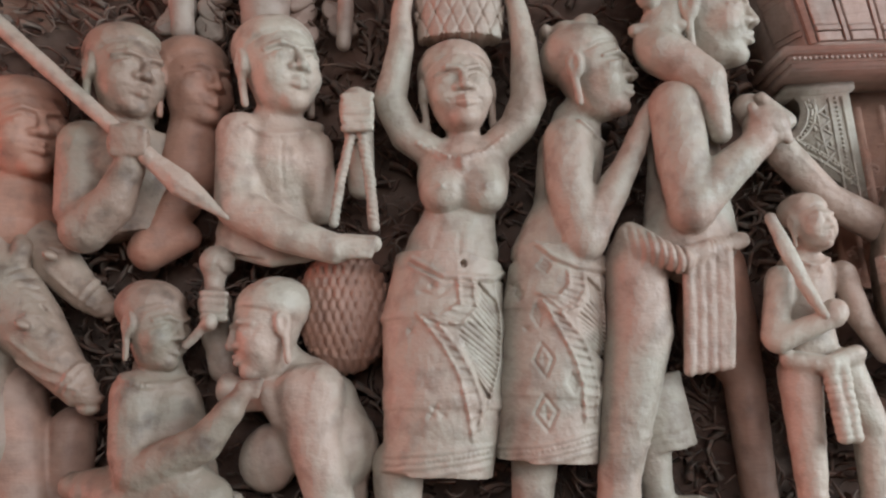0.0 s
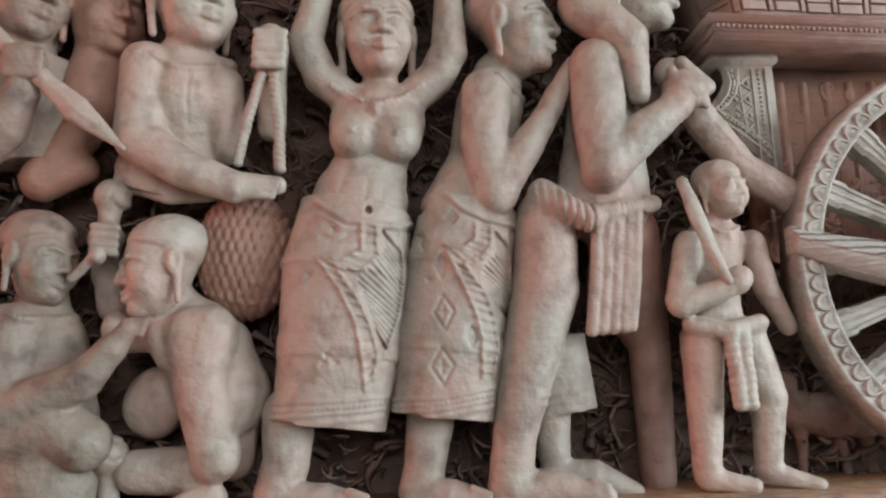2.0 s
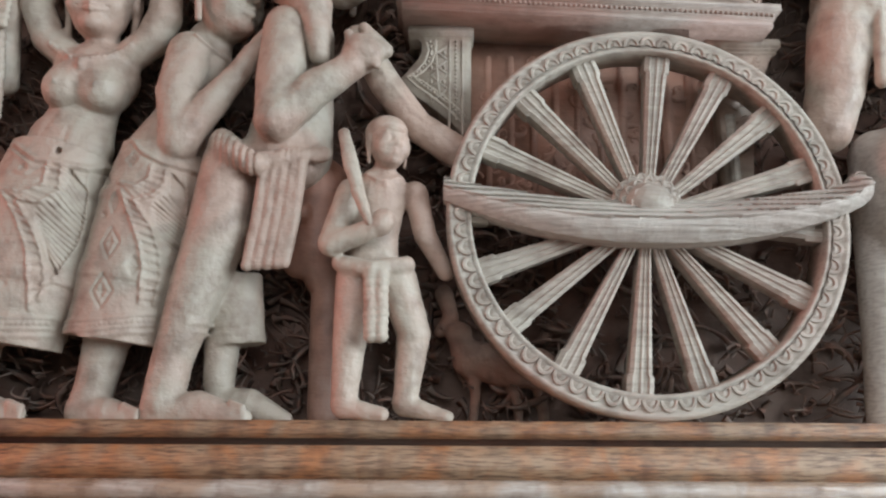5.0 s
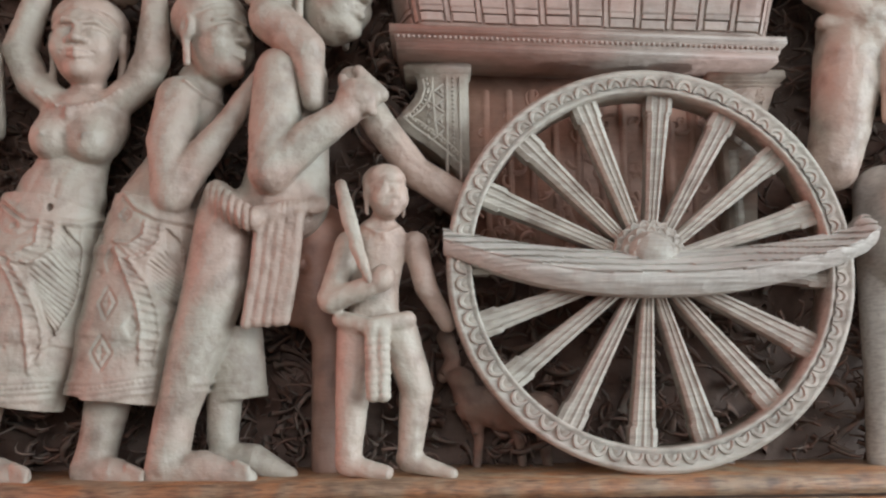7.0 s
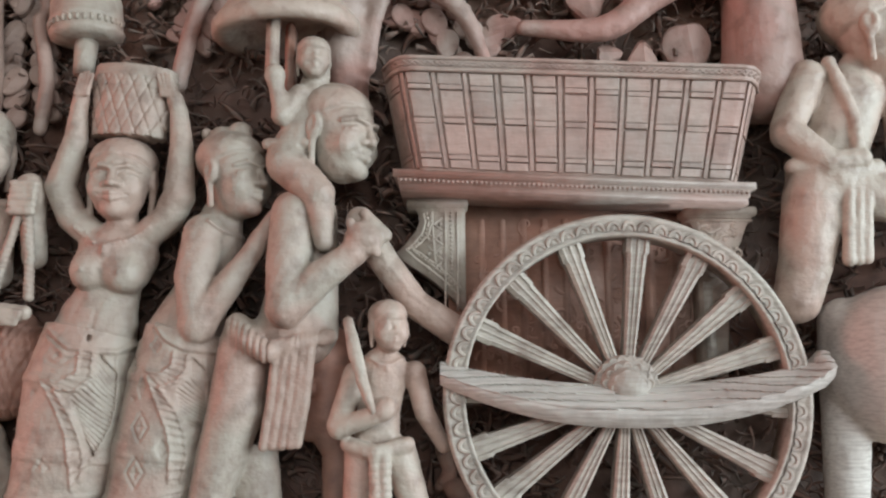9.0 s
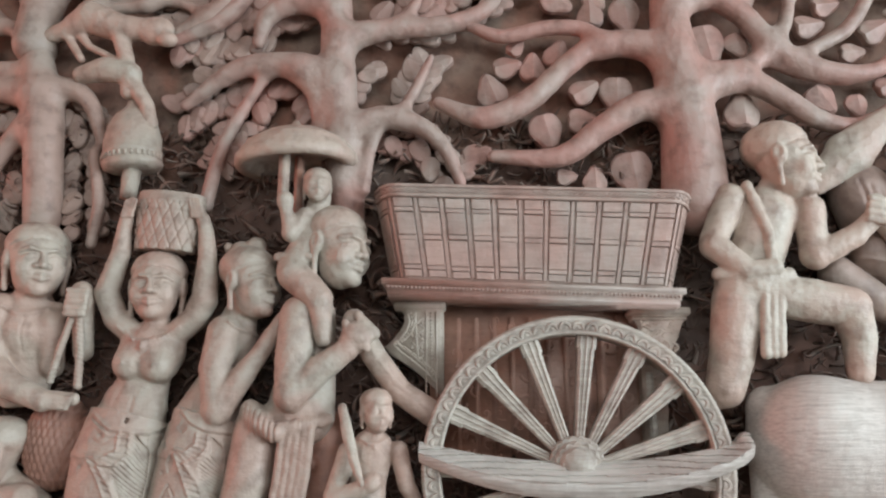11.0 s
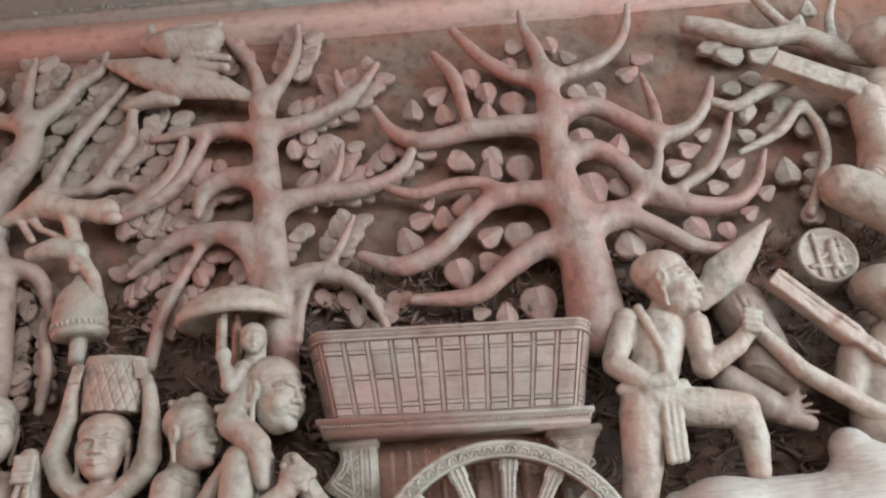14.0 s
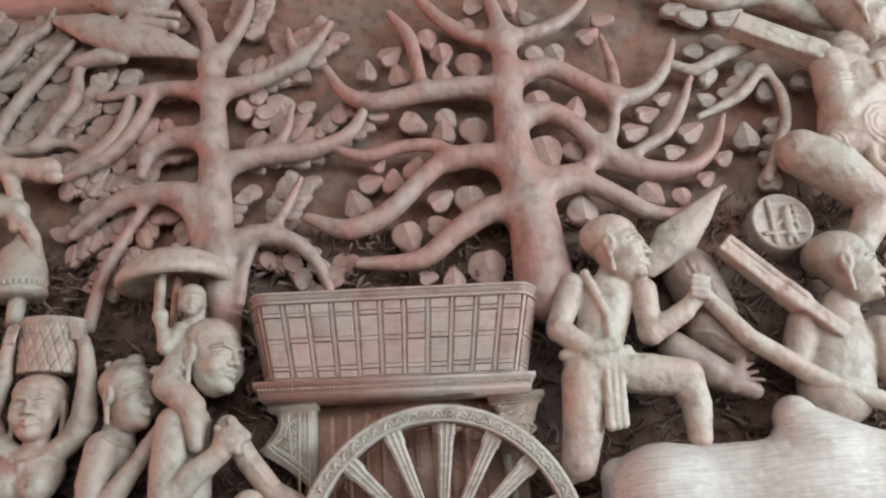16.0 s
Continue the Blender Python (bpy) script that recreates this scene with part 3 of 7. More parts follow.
for side in (0,):
    stations = ((0.020, 0.0050), (0.115, 0.0088), (0.143, 0.0101), (0.145, 0.0120), (0.1625, 0.0120))
    cross = ((-1, -0.010), (-1, 0.006), (-0.62, 0.0085), (-0.5, 0.0068), (-0.18, 0.0068), (0, 0.0082), (0.18, 0.0068), (0.5, 0.0068), (0.62, 0.0085), (1, 0.006), (1, -0.010))
    loops = [[spoke_bm.verts.new((h * u, -e, r)) for u, e in cross] for r, h in stations]
    for a, b in zip(loops, loops[1:]):
        for i in range(len(cross)):
            j = (i + 1) % len(cross)
            spoke_bm.faces.new((a[i], a[j], b[j], b[i]))
    spoke_bm.faces.new(loops[0])
    spoke_bm.faces.new(loops[-1][::-1])
bmesh.ops.recalc_face_normals(spoke_bm, faces=spoke_bm.faces)
spoke_mesh = bpy.data.meshes.new("spoke")
spoke_bm.to_mesh(spoke_mesh)
spoke_bm.free()
spoke_mesh.materials.append(CARVED_GREY)
for angle in (356, 17, 39, 60, 83, 109, 133, 155, 178, 199, 218, 241, 265, 286, 310, 332):
    ob = new("spoke", spoke_mesh)
    ob.parent = wheel
    ob.matrix_world = Matrix.Translation(world_point(*C, 0.094)) @ Matrix.Rotation(radians(90 - angle), 4, "Y")

HUB = C[1] + 0.007
bm, rings = dial([(0.033, 0.078), (0.033, 0.104), (0.031, 0.108), (0.028, 0.1075), (0.0265, 0.110), (0.0255, 0.1135), (0.0215, 0.114), (0.0205, 0.117), (0.016, 0.1215), (0.009, 0.124), (0.003, 0.125)], C[0], HUB, 40)
bm.faces.new(rings[-1])
bm.faces.new(rings[0][::-1])
hub = part("hub", bm, CARVED_GREY, wheel)
for count, radius, out, size in ((20, 0.0300, 0.1070, 0.58), (14, 0.0235, 0.1130, 0.60), (9, 0.0150, 0.1190, 0.72)):
    for k in range(count):
        a = 2 * math.pi * (k + 0.5) / count
        ob = new("hub_petal", rim_mesh)
        ob.parent = hub
        ob.matrix_world = Matrix.Translation(world_point(C[0] + radius * math.cos(a), HUB + radius * math.sin(a), out)) @ Matrix.Rotation(-(a - math.pi / 2), 4, "Y") @ Matrix.Scale(size, 4)

bm, rings = dial([(0.024, 0.0), (0.024, 0.078)], C[0], C[1] + 0.006, 24)
bm.faces.new(rings[-1])
part("axle", bm, CARVED_RED, cart)

# the crescent beam before the wheel
bm = bmesh.new()
loops = []
TIERS = 30
for i in range(151):
    t = i / 150
    x = 0.3865 + 0.387 * t
    s = 2 * t - 1
    low = 0.1530 + 0.042 * abs(s) ** 2.2
    high = 0.1935 + 0.0245 * abs(s) ** 2.0 + 0.010 * math.exp(-((s - 0.97) / 0.05) ** 2)
    if s > 0.95:
        low += 0.06 * (s - 0.95)
    front = 0.120 + 0.018 * (1 - abs(s) ** 3)
    ring = [bm.verts.new(world_point(x, low, 0.096))]
    for k in range(TIERS + 1):
        u = k / TIERS
        w = low + (high - low) * u
        swell = math.sin(math.pi * min(1.0, (u + 0.34) / 0.79) * 0.5) if u < 0.45 else 1.0 - 0.72 * ((u - 0.45) / 0.55) ** 1.05
        layer = (w - 0.0012 * math.sin(31 * x) - 0.0016 * noise.noise((x * 22, 2.0, w * 60))) / 0.0072
        step = 0.0050 * (1 - (layer - math.floor(layer))) * min(1.0, max(0.0, (u - 0.40) / 0.06))
        fibre = 0.0007 * noise.noise((x * 14, w * 420, 5.0)) + 0.0010 * noise.noise((x * 40, w * 120, 9.0))
        ring.append(bm.verts.new(world_point(x, w, 0.098 + (front - 0.098) * swell + step + fibre)))
    ring.append(bm.verts.new(world_point(x, high, 0.096)))
    loops.append(ring)
for a, b in zip(loops, loops[1:]):
    for k in range(len(a)):
        m = (k + 1) % len(a)
        bm.faces.new((a[k], a[m], b[m], b[k]))
bm.faces.new(loops[0][::-1])
bm.faces.new(loops[-1])
part("crescent_beam", bm, DUSTY, cart, "greyed curved wooden beam across the wheel", False)

# the tub: a tapered, rounded basket with hoops and staves
def tub_point(u, v, out=0.0):
    """u from 0 to 1 along, v from 0 to 1 up its face."""
    left = 0.347 - 0.024 * v
    right = 0.708 + 0.032 * v
    x = left + (right - left) * u
    w = 0.417 + 0.122 * v - 0.018 * u
    edge = min(u, 1 - u)
    d = 0.106 + 0.004 * v - 0.045 * max(0.0, 1 - edge / 0.075) ** 2.2
    return x, w, d + out


bm = bmesh.new()
us = sorted({round(k / 60, 4) for k in range(61)} | {0.004, 0.01, 0.025, 0.975, 0.99, 0.996})
vs = (0, 0.03, 0.2, 0.4, 0.6, 0.8, 0.86, 0.88, 0.97, 1.0)
front = [[bm.verts.new(world_point(*tub_point(u, v, 0.003 if v > 0.87 else -0.0030))) for u in us] for v in vs]
back = [[bm.verts.new(world_point(*tub_point(u, v)[:2], 0.0)) for u in us] for v in vs]
for sheet in (front, back):
    for a, b in zip(sheet, sheet[1:]):
        for i in range(len(us) - 1):
            bm.faces.new((a[i], a[i + 1], b[i + 1], b[i]))
for j in range(len(vs) - 1):
    for i in (0, -1):
        bm.faces.new((front[j][i], front[j + 1][i], back[j + 1][i], back[j][i]))
for j in (0, -1):
    for i in range(len(us) - 1):
        bm.faces.new((front[j][i], front[j][i + 1], back[j][i + 1], back[j][i]))
tub = part("tub", bm, TUBWOOD, cart, "tapered latticed wooden tub")


def plate(u0, u1, v0, v1, out):
    """A thin raised piece of the tub's face."""
    g = bmesh.new()
    nu = 4
    rowsets = []
    for lift, inset in ((-0.006, 0.0), (out - 0.0008, 0.0), (out, 0.08)):
        du, dv = inset * (u1 - u0) * 0.5, inset * (v1 - v0) * 0.5
        rowsets.append([[g.verts.new(world_point(*tub_point(u0 + du + (u1 - u0 - 2 * du) * i / nu, v0 + dv + (v1 - v0 - 2 * dv) * j, lift))) for i in range(nu + 1)] for j in (0, 1)])
    for a, b in zip(rowsets, rowsets[1:]):
        for j in (0, 1):
            for i in range(nu):
                g.faces.new((a[j][i], a[j][i + 1], b[j][i + 1], b[j][i]))
        for i in (0, nu):
            g.faces.new((a[0][i], a[1][i], b[1][i], b[0][i]))
    for i in range(nu):
        g.faces.new((rowsets[-1][0][i], rowsets[-1][0][i + 1], rowsets[-1][1][i + 1], rowsets[-1][1][i]))
    return g


COLUMNS = 12
for k in range(COLUMNS):
    u = 0.05 + 0.90 * k / (COLUMNS - 1)
    part("stave", plate(u - 0.0050, u + 0.0050, 0.02, 0.875, 0.0011), TUBWOOD, tub, "", False)
edges = [0.004] + [0.05 + 0.90 * k / (COLUMNS - 1) for k in range(COLUMNS)] + [0.996]
for a, b in zip(edges, edges[1:]):
    u0, u1 = a + (0.0108 if a > 0.01 else 0), b - (0.0108 if b < 0.99 else 0)
    for v0, v1, out in ((0.02, 0.090, 0.0004), (0.098, 0.137, 0.0014), (0.145, 0.409, 0.0006), (0.417, 0.462, 0.0015), (0.470, 0.704, 0.0006), (0.712, 0.752, 0.0015), (0.760, 0.872, 0.0006)):
        wob = 0.006 * math.sin(17 * a + 9 * v0)
        part("cell" if v1 - v0 > 0.06 else "hoop", plate(u0 + random.uniform(-0.0015, 0.0015), u1 + random.uniform(-0.0015, 0.0015), v0 + wob, v1 + wob, out), TUBWOOD, tub, "", False)
for v in (0.885, 0.99):
    part("rim_cord", rod([(*tub_point(0.004 + 0.992 * k / 40, v, 0.003), 0.0026) for k in range(41)], 6), TUBWOOD, tub)
for row in (0, 1):
    pts = [(*tub_point(0.01 + 0.98 * k / 60, 0.915 + 0.045 * ((k + row) % 2), 0.0035), 0.0013) for k in range(61)]
    part("rim_zigzag", rod(pts, 5), TUBWOOD, tub)


def sloped(x0, x1, w0, w1, d0, d1, bevel=0.0015):
    """A board along the tub's foot, which falls a little to the right."""
    fall = -0.049
    return prism([(x0, w0), (x1, w0 + fall * (x1 - x0)), (x1, w1 + fall * (x1 - x0)), (x0, w1)], d0, d1, bevel)


part("base_board", sloped(0.338, 0.716, 0.4115, 0.4185, 0, 0.102), TUBWOOD, cart)
part("base_board", sloped(0.345, 0.709, 0.3955, 0.4035, 0, 0.096), TUBWOOD, cart)
beads = part("bead_strip", sloped(0.343, 0.711, 0.4035, 0.4115, 0, 0.097), TUBWOOD, cart)
bm = bmesh.new()
for k in range(74):
    x = 0.346 + 0.362 * k / 73
    ball = bmesh.ops.create_icosphere(bm, subdivisions=1, radius=0.0021)["verts"]
    bmesh.ops.translate(bm, verts=ball, vec=world_point(x, 0.4075 - 0.049 * (x - 0.343), 0.0975))
tagged(part("beading", bm, TUBWOOD, beads), "", "", "", "stuff")

part("back_board", sloped(0.395, 0.695, 0.20, 0.3955, 0, 0.034, 0.001), CARVED_RED, cart, "reddish boards between the cart's posts")
for k in range(13):
    x = 0.405 + 0.28 * k / 12
    part("board_ridge", slab(x, 0.20, 0.030, x + 0.008, 0.376, 0.0365, 0.001), CARVED_RED, cart)


def curl(bm, x, w, size, lean, hand, d, thick):
    """A carved tendril that rolls up, laid flat on the ground behind it."""
    pts, a, px, pw = [], radians(lean), x, w
    for k in range(15):
        pts.append((px, pw))
        a += hand * radians(9 + 3.1 * k)
        px += size * 0.13 * math.sin(a) * (1 - 0.045 * k)
        pw += size * 0.13 * math.cos(a) * (1 - 0.045 * k)
    last = None
    for k, (qx, qw) in enumerate(pts):
        nx, nw = pts[min(k + 1, 14)][0] - pts[max(k - 1, 0)][0], pts[min(k + 1, 14)][1] - pts[max(k - 1, 0)][1]
        run = math.hypot(nx, nw) or 1.0
        h = thick * (1 - 0.045 * k)
        sx, sw = nw / run * h, -nx / run * h
        ring = [bm.verts.new(world_point(qx - sx, qw - sw, d)), bm.verts.new(world_point(qx, qw, d + 1.5 * h)), bm.verts.new(world_point(qx + sx, qw + sw, d))]
        if last:
            for m in (0, 1):
                bm.faces.new((last[m], last[m + 1], ring[m + 1], ring[m]))
        last = ring


bm = bmesh.new()
rolls = random.Random(11)
for _ in range(130):
    x, w = rolls.uniform(0.402, 0.688), 0.205 + 0.15 * rolls.random() ** 1.5
    curl(bm, x, w, rolls.uniform(0.016, 0.034), rolls.uniform(0, 360), rolls.choice((-1, 1)), 0.0345, rolls.uniform(0.0016, 0.0032))
tagged(part("scrollwork", bm, CARVED_RED, cart, "scrolled foliage carved on the boards"), "", "", "", "stuff")
part("strut", prism([(0.611, 0.20), (0.622, 0.20), (0.622, 0.335), (0.616, 0.342), (0.611, 0.335)], 0.03, 0.044, 0.0015), CARVED_RED, cart)
part("strut", prism([(0.668, 0.20), (0.678, 0.20), (0.676, 0.30), (0.668, 0.30)], 0.03, 0.066, 0.0015), CARVED_GREY, cart)

post = part("post", prism([(0.352, 0.3955), (0.352, 0.388), (0.360, 0.386), (0.365, 0.378), (0.366, 0.368), (0.362, 0.358), (0.354, 0.348), (0.344, 0.341), (0.337, 0.334), (0.345, 0.327), (0.362, 0.316),
             (0.379, 0.304), (0.395, 0.290), (0.414, 0.270), (0.414, 0.3925)], 0, 0.060, 0.002), CARVED, cart, "scrolled carved post")
part("post_cap", slab(0.350, 0.384, 0, 0.417, 0.3945, 0.066, 0.0015), CARVED, post)
for x in (0.405, 0.392):
    part("post_ridge", rod([(x, 0.38 - 0.108 * k / 10, 0.0605, 0.0014) for k in range(11)], 5), CARVED, post)
part("post_ridge", rod([(0.378 + 0.004 * (k / 10) ** 2, 0.38 - 0.060 * k / 10, 0.0605, 0.0014) for k in range(11)], 5), CARVED, post)
for k in range(4):
    w = 0.366 - 0.016 * k
    part("post_cross", rod([(0.371 + 0.001 * k, w - 0.007, 0.0605, 0.0012), (0.389, w + 0.007, 0.0605, 0.0012)], 5), CARVED, post)
    part("post_cross", rod([(0.371 + 0.001 * k, w + 0.007, 0.0605, 0.0012), (0.389, w - 0.007, 0.0605, 0.0012)], 5), CARVED, post)
    for side in (-1, 1):
        part("post_leaf", rod([(0.380 + side * 0.0065, w - 0.003, 0.0603, 0.0008), (0.380 + side * 0.0065, w, 0.0607, 0.0021), (0.380 + side * 0.0065, w + 0.003, 0.0603, 0.0008)], 5), CARVED, post)
edge_line = ((0.3685, 0.378), (0.3705, 0.368), (0.367, 0.356), (0.359, 0.346), (0.349, 0.339), (0.360, 0.3285), (0.376, 0.3165), (0.392, 0.303), (0.404, 0.290))
for shift in (0.0, 0.008):
    part("post_ridge", rod([(x + shift * (0.9 if w > 0.337 else 0.5), w + (0 if w > 0.337 else shift * 0.8), 0.0605, 0.0013) for x, w in edge_line], 5), CARVED, post)
bm = bmesh.new()
for (xa, wa), (xb, wb) in zip(edge_line, edge_line[1:]):
    count = max(2, round(math.hypot(xb - xa, wb - wa) / 0.0042))
    for m in range(count):
        x, w = xa + (xb - xa) * m / count, wa + (wb - wa) * m / count
        ball = bmesh.ops.create_icosphere(bm, subdivisions=1, radius=0.0017)["verts"]
        bmesh.ops.translate(bm, verts=ball, vec=world_point(x + 0.0035, w + (0 if w > 0.337 else 0.0035), 0.0608))
tagged(part("beading", bm, CARVED, post), "", "", "", "stuff")
bm = bmesh.new()
for x in (0.3985,):
    for k in range(20):
        ball = bmesh.ops.create_icosphere(bm, subdivisions=1, radius=0.0017)["verts"]
        bmesh.ops.translate(bm, verts=ball, vec=world_point(x, 0.379 - 0.0045 * k, 0.0605))
tagged(part("beading", bm, CARVED, post), "", "", "", "stuff")
post = part("post", prism([(0.655, 0.378), (0.726, 0.376), (0.724, 0.366), (0.716, 0.362), (0.714, 0.345), (0.702, 0.33), (0.695, 0.30), (0.690, 0.20), (0.664, 0.20), (0.664, 0.36), (0.656, 0.366)], 0, 0.060, 0.002), CARVED, cart, "scrolled carved post")
part("post_cap", slab(0.652, 0.372, 0, 0.729, 0.382, 0.066, 0.0015), CARVED, post)
for k in range(9):
    part("post_cross", rod([(0.668, 0.36 - 0.012 * k, 0.0605, 0.0014), (0.679, 0.353 - 0.012 * k, 0.0615, 0.0018), (0.690, 0.36 - 0.012 * k, 0.0605, 0.0014)], 5), CARVED, post)
bm = bmesh.new()
for _ in range(34):
    curl(bm, rolls.uniform(0.664, 0.712), rolls.uniform(0.325, 0.366), rolls.uniform(0.010, 0.018), rolls.uniform(0, 360), rolls.choice((-1, 1)), 0.0598, rolls.uniform(0.0012, 0.0022))
tagged(part("scrollwork", bm, CARVED, post), "", "", "", "stuff")
for lift in (0.0, 0.004):
    part("post_cap", slab(0.655 + lift * 0.5, 0.366 + lift, 0, 0.725 - lift * 0.2, 0.3685 + lift, 0.063 + lift * 0.4, 0.0008), CARVED, post)

# ---- the carved figures, trees and animals ----

f = Carving(0.0013)
f.head(0.0379, 0.4153, 0.068, 0.0903, 8, 0)
f.limb(0.0395, 0.3728, 0.06, 0.0161, 0.0381, 0.3449, 0.06, 0.0214)
f.blob(0.036, 0.334, 0.06, 0.0437, 0.0373, 0.03)
f.blob(0.0151, 0.3155, 0.075, 0.0218, 0.0218, 0.023, k=0.012)
f.blob(0.0524, 0.3123, 0.075, 0.0218, 0.0218, 0.023, k=0.012)
f.chain(0.0298, 0.2962, 0.06, 0.0327, 0.0186, 0.2594, 0.061, 0.0428, 0.0146, 0.2439, 0.061, 0.0458, q=0.62)
f.chain(0.011, 0.3547, 0.063, 0.016, -0.014, 0.3758, 0.065, 0.016, -0.0272, 0.4089, 0.07, 0.016, -0.0120, 0.4631, 0.073, 0.0122, -0.0095, 0.4930, 0.076, 0.0095, -0.0060, 0.5060, 0.080, 0.0088, 0.0000, 0.5230, 0.084, 0.0045)
for k in range(4):
    f.limb(-0.0085 + 0.0042 * k, 0.5080, 0.088, 0.0027, -0.0030 + 0.0042 * k, 0.5330 - 0.0020 * abs(k - 1.5), 0.090, 0.0021, k=0.0015)
f.chain(0.0644, 0.3529, 0.063, 0.016, 0.0907, 0.375, 0.065, 0.0171, 0.1033, 0.3974, 0.07, 0.0171, 0.1045, 0.4532, 0.073, 0.0125, 0.1010, 0.4900, 0.076, 0.0098, 0.0975, 0.5040, 0.080, 0.0088, 0.0915, 0.5210, 0.084, 0.0045)
for k in range(4):
    f.limb(0.0995 - 0.0042 * k, 0.5060, 0.088, 0.0027, 0.0940 - 0.0042 * k, 0.5310 - 0.0020 * abs(k - 1.5), 0.090, 0.0021, k=0.0015)
f.skirt(0.0152, 0.2514, 0.063, 0.0494, 0.0034, 0.1906, 0.068, 0.0556, q=0.72)
f.skirt(0.0057, 0.2023, 0.067, 0.0552, -0.0015, 0.1205, 0.0705, 0.0528, q=0.72)
f.skirt(-0.0004, 0.1324, 0.07, 0.0529, -0.0111, 0.0666, 0.07, 0.0476, q=0.72)
f.score(0.0018, 0.002, -0.0575, 0.0864, -0.0115, 0.0864, 0.0365, 0.0873)
f.score(0.0018, 0.002, -0.0602, 0.0748, -0.0124, 0.0761, 0.0365, 0.0781)
f.studs(22, 0.0019, 0.0024, -0.0561, 0.0799, -0.012, 0.081, 0.0361, 0.0827)
f.score(0.0022, 0.002, -0.0608, 0.0668, -0.013, 0.0689, 0.035, 0.0719)
f.score(0.0022, 0.0024, -0.019, 0.254, 0.009, 0.235, 0.051, 0.23, 0.068, 0.238)
f.score(0.0016, -0.0022, -0.02, 0.25, 0.008, 0.23, 0.051, 0.225, 0.068, 0.233)
f.score(0.0018, 0.0018, -0.02, 0.246, 0.008, 0.227, 0.034, 0.223)
f.border(10, (-0.016, 0.202, 0.002, 0.176, 0.015, 0.147, 0.02, 0.113, 0.021, 0.094), (0.001, 0.191, 0.017, 0.168, 0.027, 0.144, 0.032, 0.123, 0.028, 0.103))
f.border(7, (-0.017, 0.204, 0.006, 0.201, 0.021, 0.209, 0.021, 0.23), (0.001, 0.193, 0.021, 0.191, 0.034, 0.203, 0.033, 0.229))
f.hatch(21, 0.0011, -0.0028, (0.038, 0.226, 0.032, 0.199, 0.016, 0.184, 0.025, 0.157, 0.033, 0.128), (0.052, 0.22, 0.054, 0.196, 0.052, 0.172, 0.046, 0.146, 0.038, 0.127), 0.11)
f.score(0.0018, 0.002, 0.036, 0.229, 0.036, 0.202)
f.score(0.0018, 0.0022, 0.053, 0.229, 0.055, 0.191, 0.051, 0.154, 0.037, 0.123)
f.score(0.0026, -0.0018, -0.012, 0.221, 0.002, 0.217, 0.016, 0.225)
f.score(0.0014, -0.0016, -0.011, 0.125, -0.006, 0.122)
f.score(0.0014, -0.0016, -0.007, 0.126, -0.01, 0.122)
f.score(0.0014, -0.0016, -0.005, 0.119, -0.001, 0.116)
f.score(0.0014, -0.0016, -0.001, 0.119, -0.004, 0.115)
f.score(0.0014, -0.0016, -0.014, 0.119, -0.01, 0.116)
f.score(0.0014, -0.0016, -0.01, 0.119, -0.014, 0.115)
f.score(0.0014, -0.0016, -0.004, 0.228, 0.001, 0.225)
f.score(0.0014, -0.0016, 0.0, 0.229, -0.003, 0.225)
f.score(0.0014, -0.0016, -0.025, 0.191, -0.021, 0.188)
f.score(0.0014, -0.0016, -0.021, 0.191, -0.025, 0.187)
f.score(0.0014, -0.0016, 0.051, 0.106, 0.055, 0.103)
f.score(0.0014, -0.0016, 0.055, 0.106, 0.051, 0.103)
f.score(0.0014, -0.0016, 0.045, 0.114, 0.05, 0.111)
f.score(0.0014, -0.0016, 0.049, 0.114, 0.046, 0.11)
f.score(0.0014, -0.0016, 0.058, 0.184, 0.063, 0.181)
f.score(0.0014, -0.0016, 0.062, 0.185, 0.059, 0.181)
f.score(0.0014, -0.0016, 0.06, 0.2, 0.064, 0.197)
f.score(0.0014, -0.0016, 0.064, 0.201, 0.06, 0.197)
f.score(0.0014, -0.0016, 0.059, 0.137, 0.063, 0.134)
f.score(0.0014, -0.0016, 0.063, 0.137, 0.059, 0.133)
f.score(0.0018, -0.0012, 0.0269, 0.2732, 0.0236, 0.2532)
f.blob(0.0267, 0.2438, 0.095, 0.003, 0.004, 0.005, sign=-1, k=0.002)
f.score(0.0026, 0.0032, -0.004, 0.362, 0.014, 0.347, 0.035, 0.342, 0.056, 0.347, 0.076, 0.361)
f.studs(17, 0.0014, -0.0014, -0.004, 0.362, 0.014, 0.347, 0.035, 0.342, 0.056, 0.347, 0.076, 0.361)
f.score(0.0046, 0.0050, 0.0345, 0.3375, 0.0345, 0.3350)
f.score(0.0016, 0.0022, 0.008, 0.357, 0.022, 0.344)
f.score(0.0030, 0.0020, 0.0135, 0.3150, 0.0136, 0.3150)
f.score(0.0030, 0.0020, 0.0530, 0.3120, 0.0531, 0.3120)
f.chain(-0.0458, 0.076, 0.06, 0.0229, -0.048, 0.0372, 0.06, 0.0197, -0.0551, 0.0111, 0.06, 0.0205)
f.chain(-0.0557, 0.0069, 0.065, 0.0165, -0.0148, 0.006, 0.075, 0.0144, 0.008, 0.0035, 0.081, 0.0104, q=0.8)
f.limb(0.0057, 0.0143, 0.087, 0.0033, 0.0197, 0.0099, 0.091, 0.0028, k=0.002)
f.limb(0.0068, 0.0102, 0.087, 0.0033, 0.0194, 0.0063, 0.091, 0.0028, k=0.002)
f.limb(0.0078, 0.006, 0.087, 0.0033, 0.019, 0.0027, 0.091, 0.0028, k=0.002)
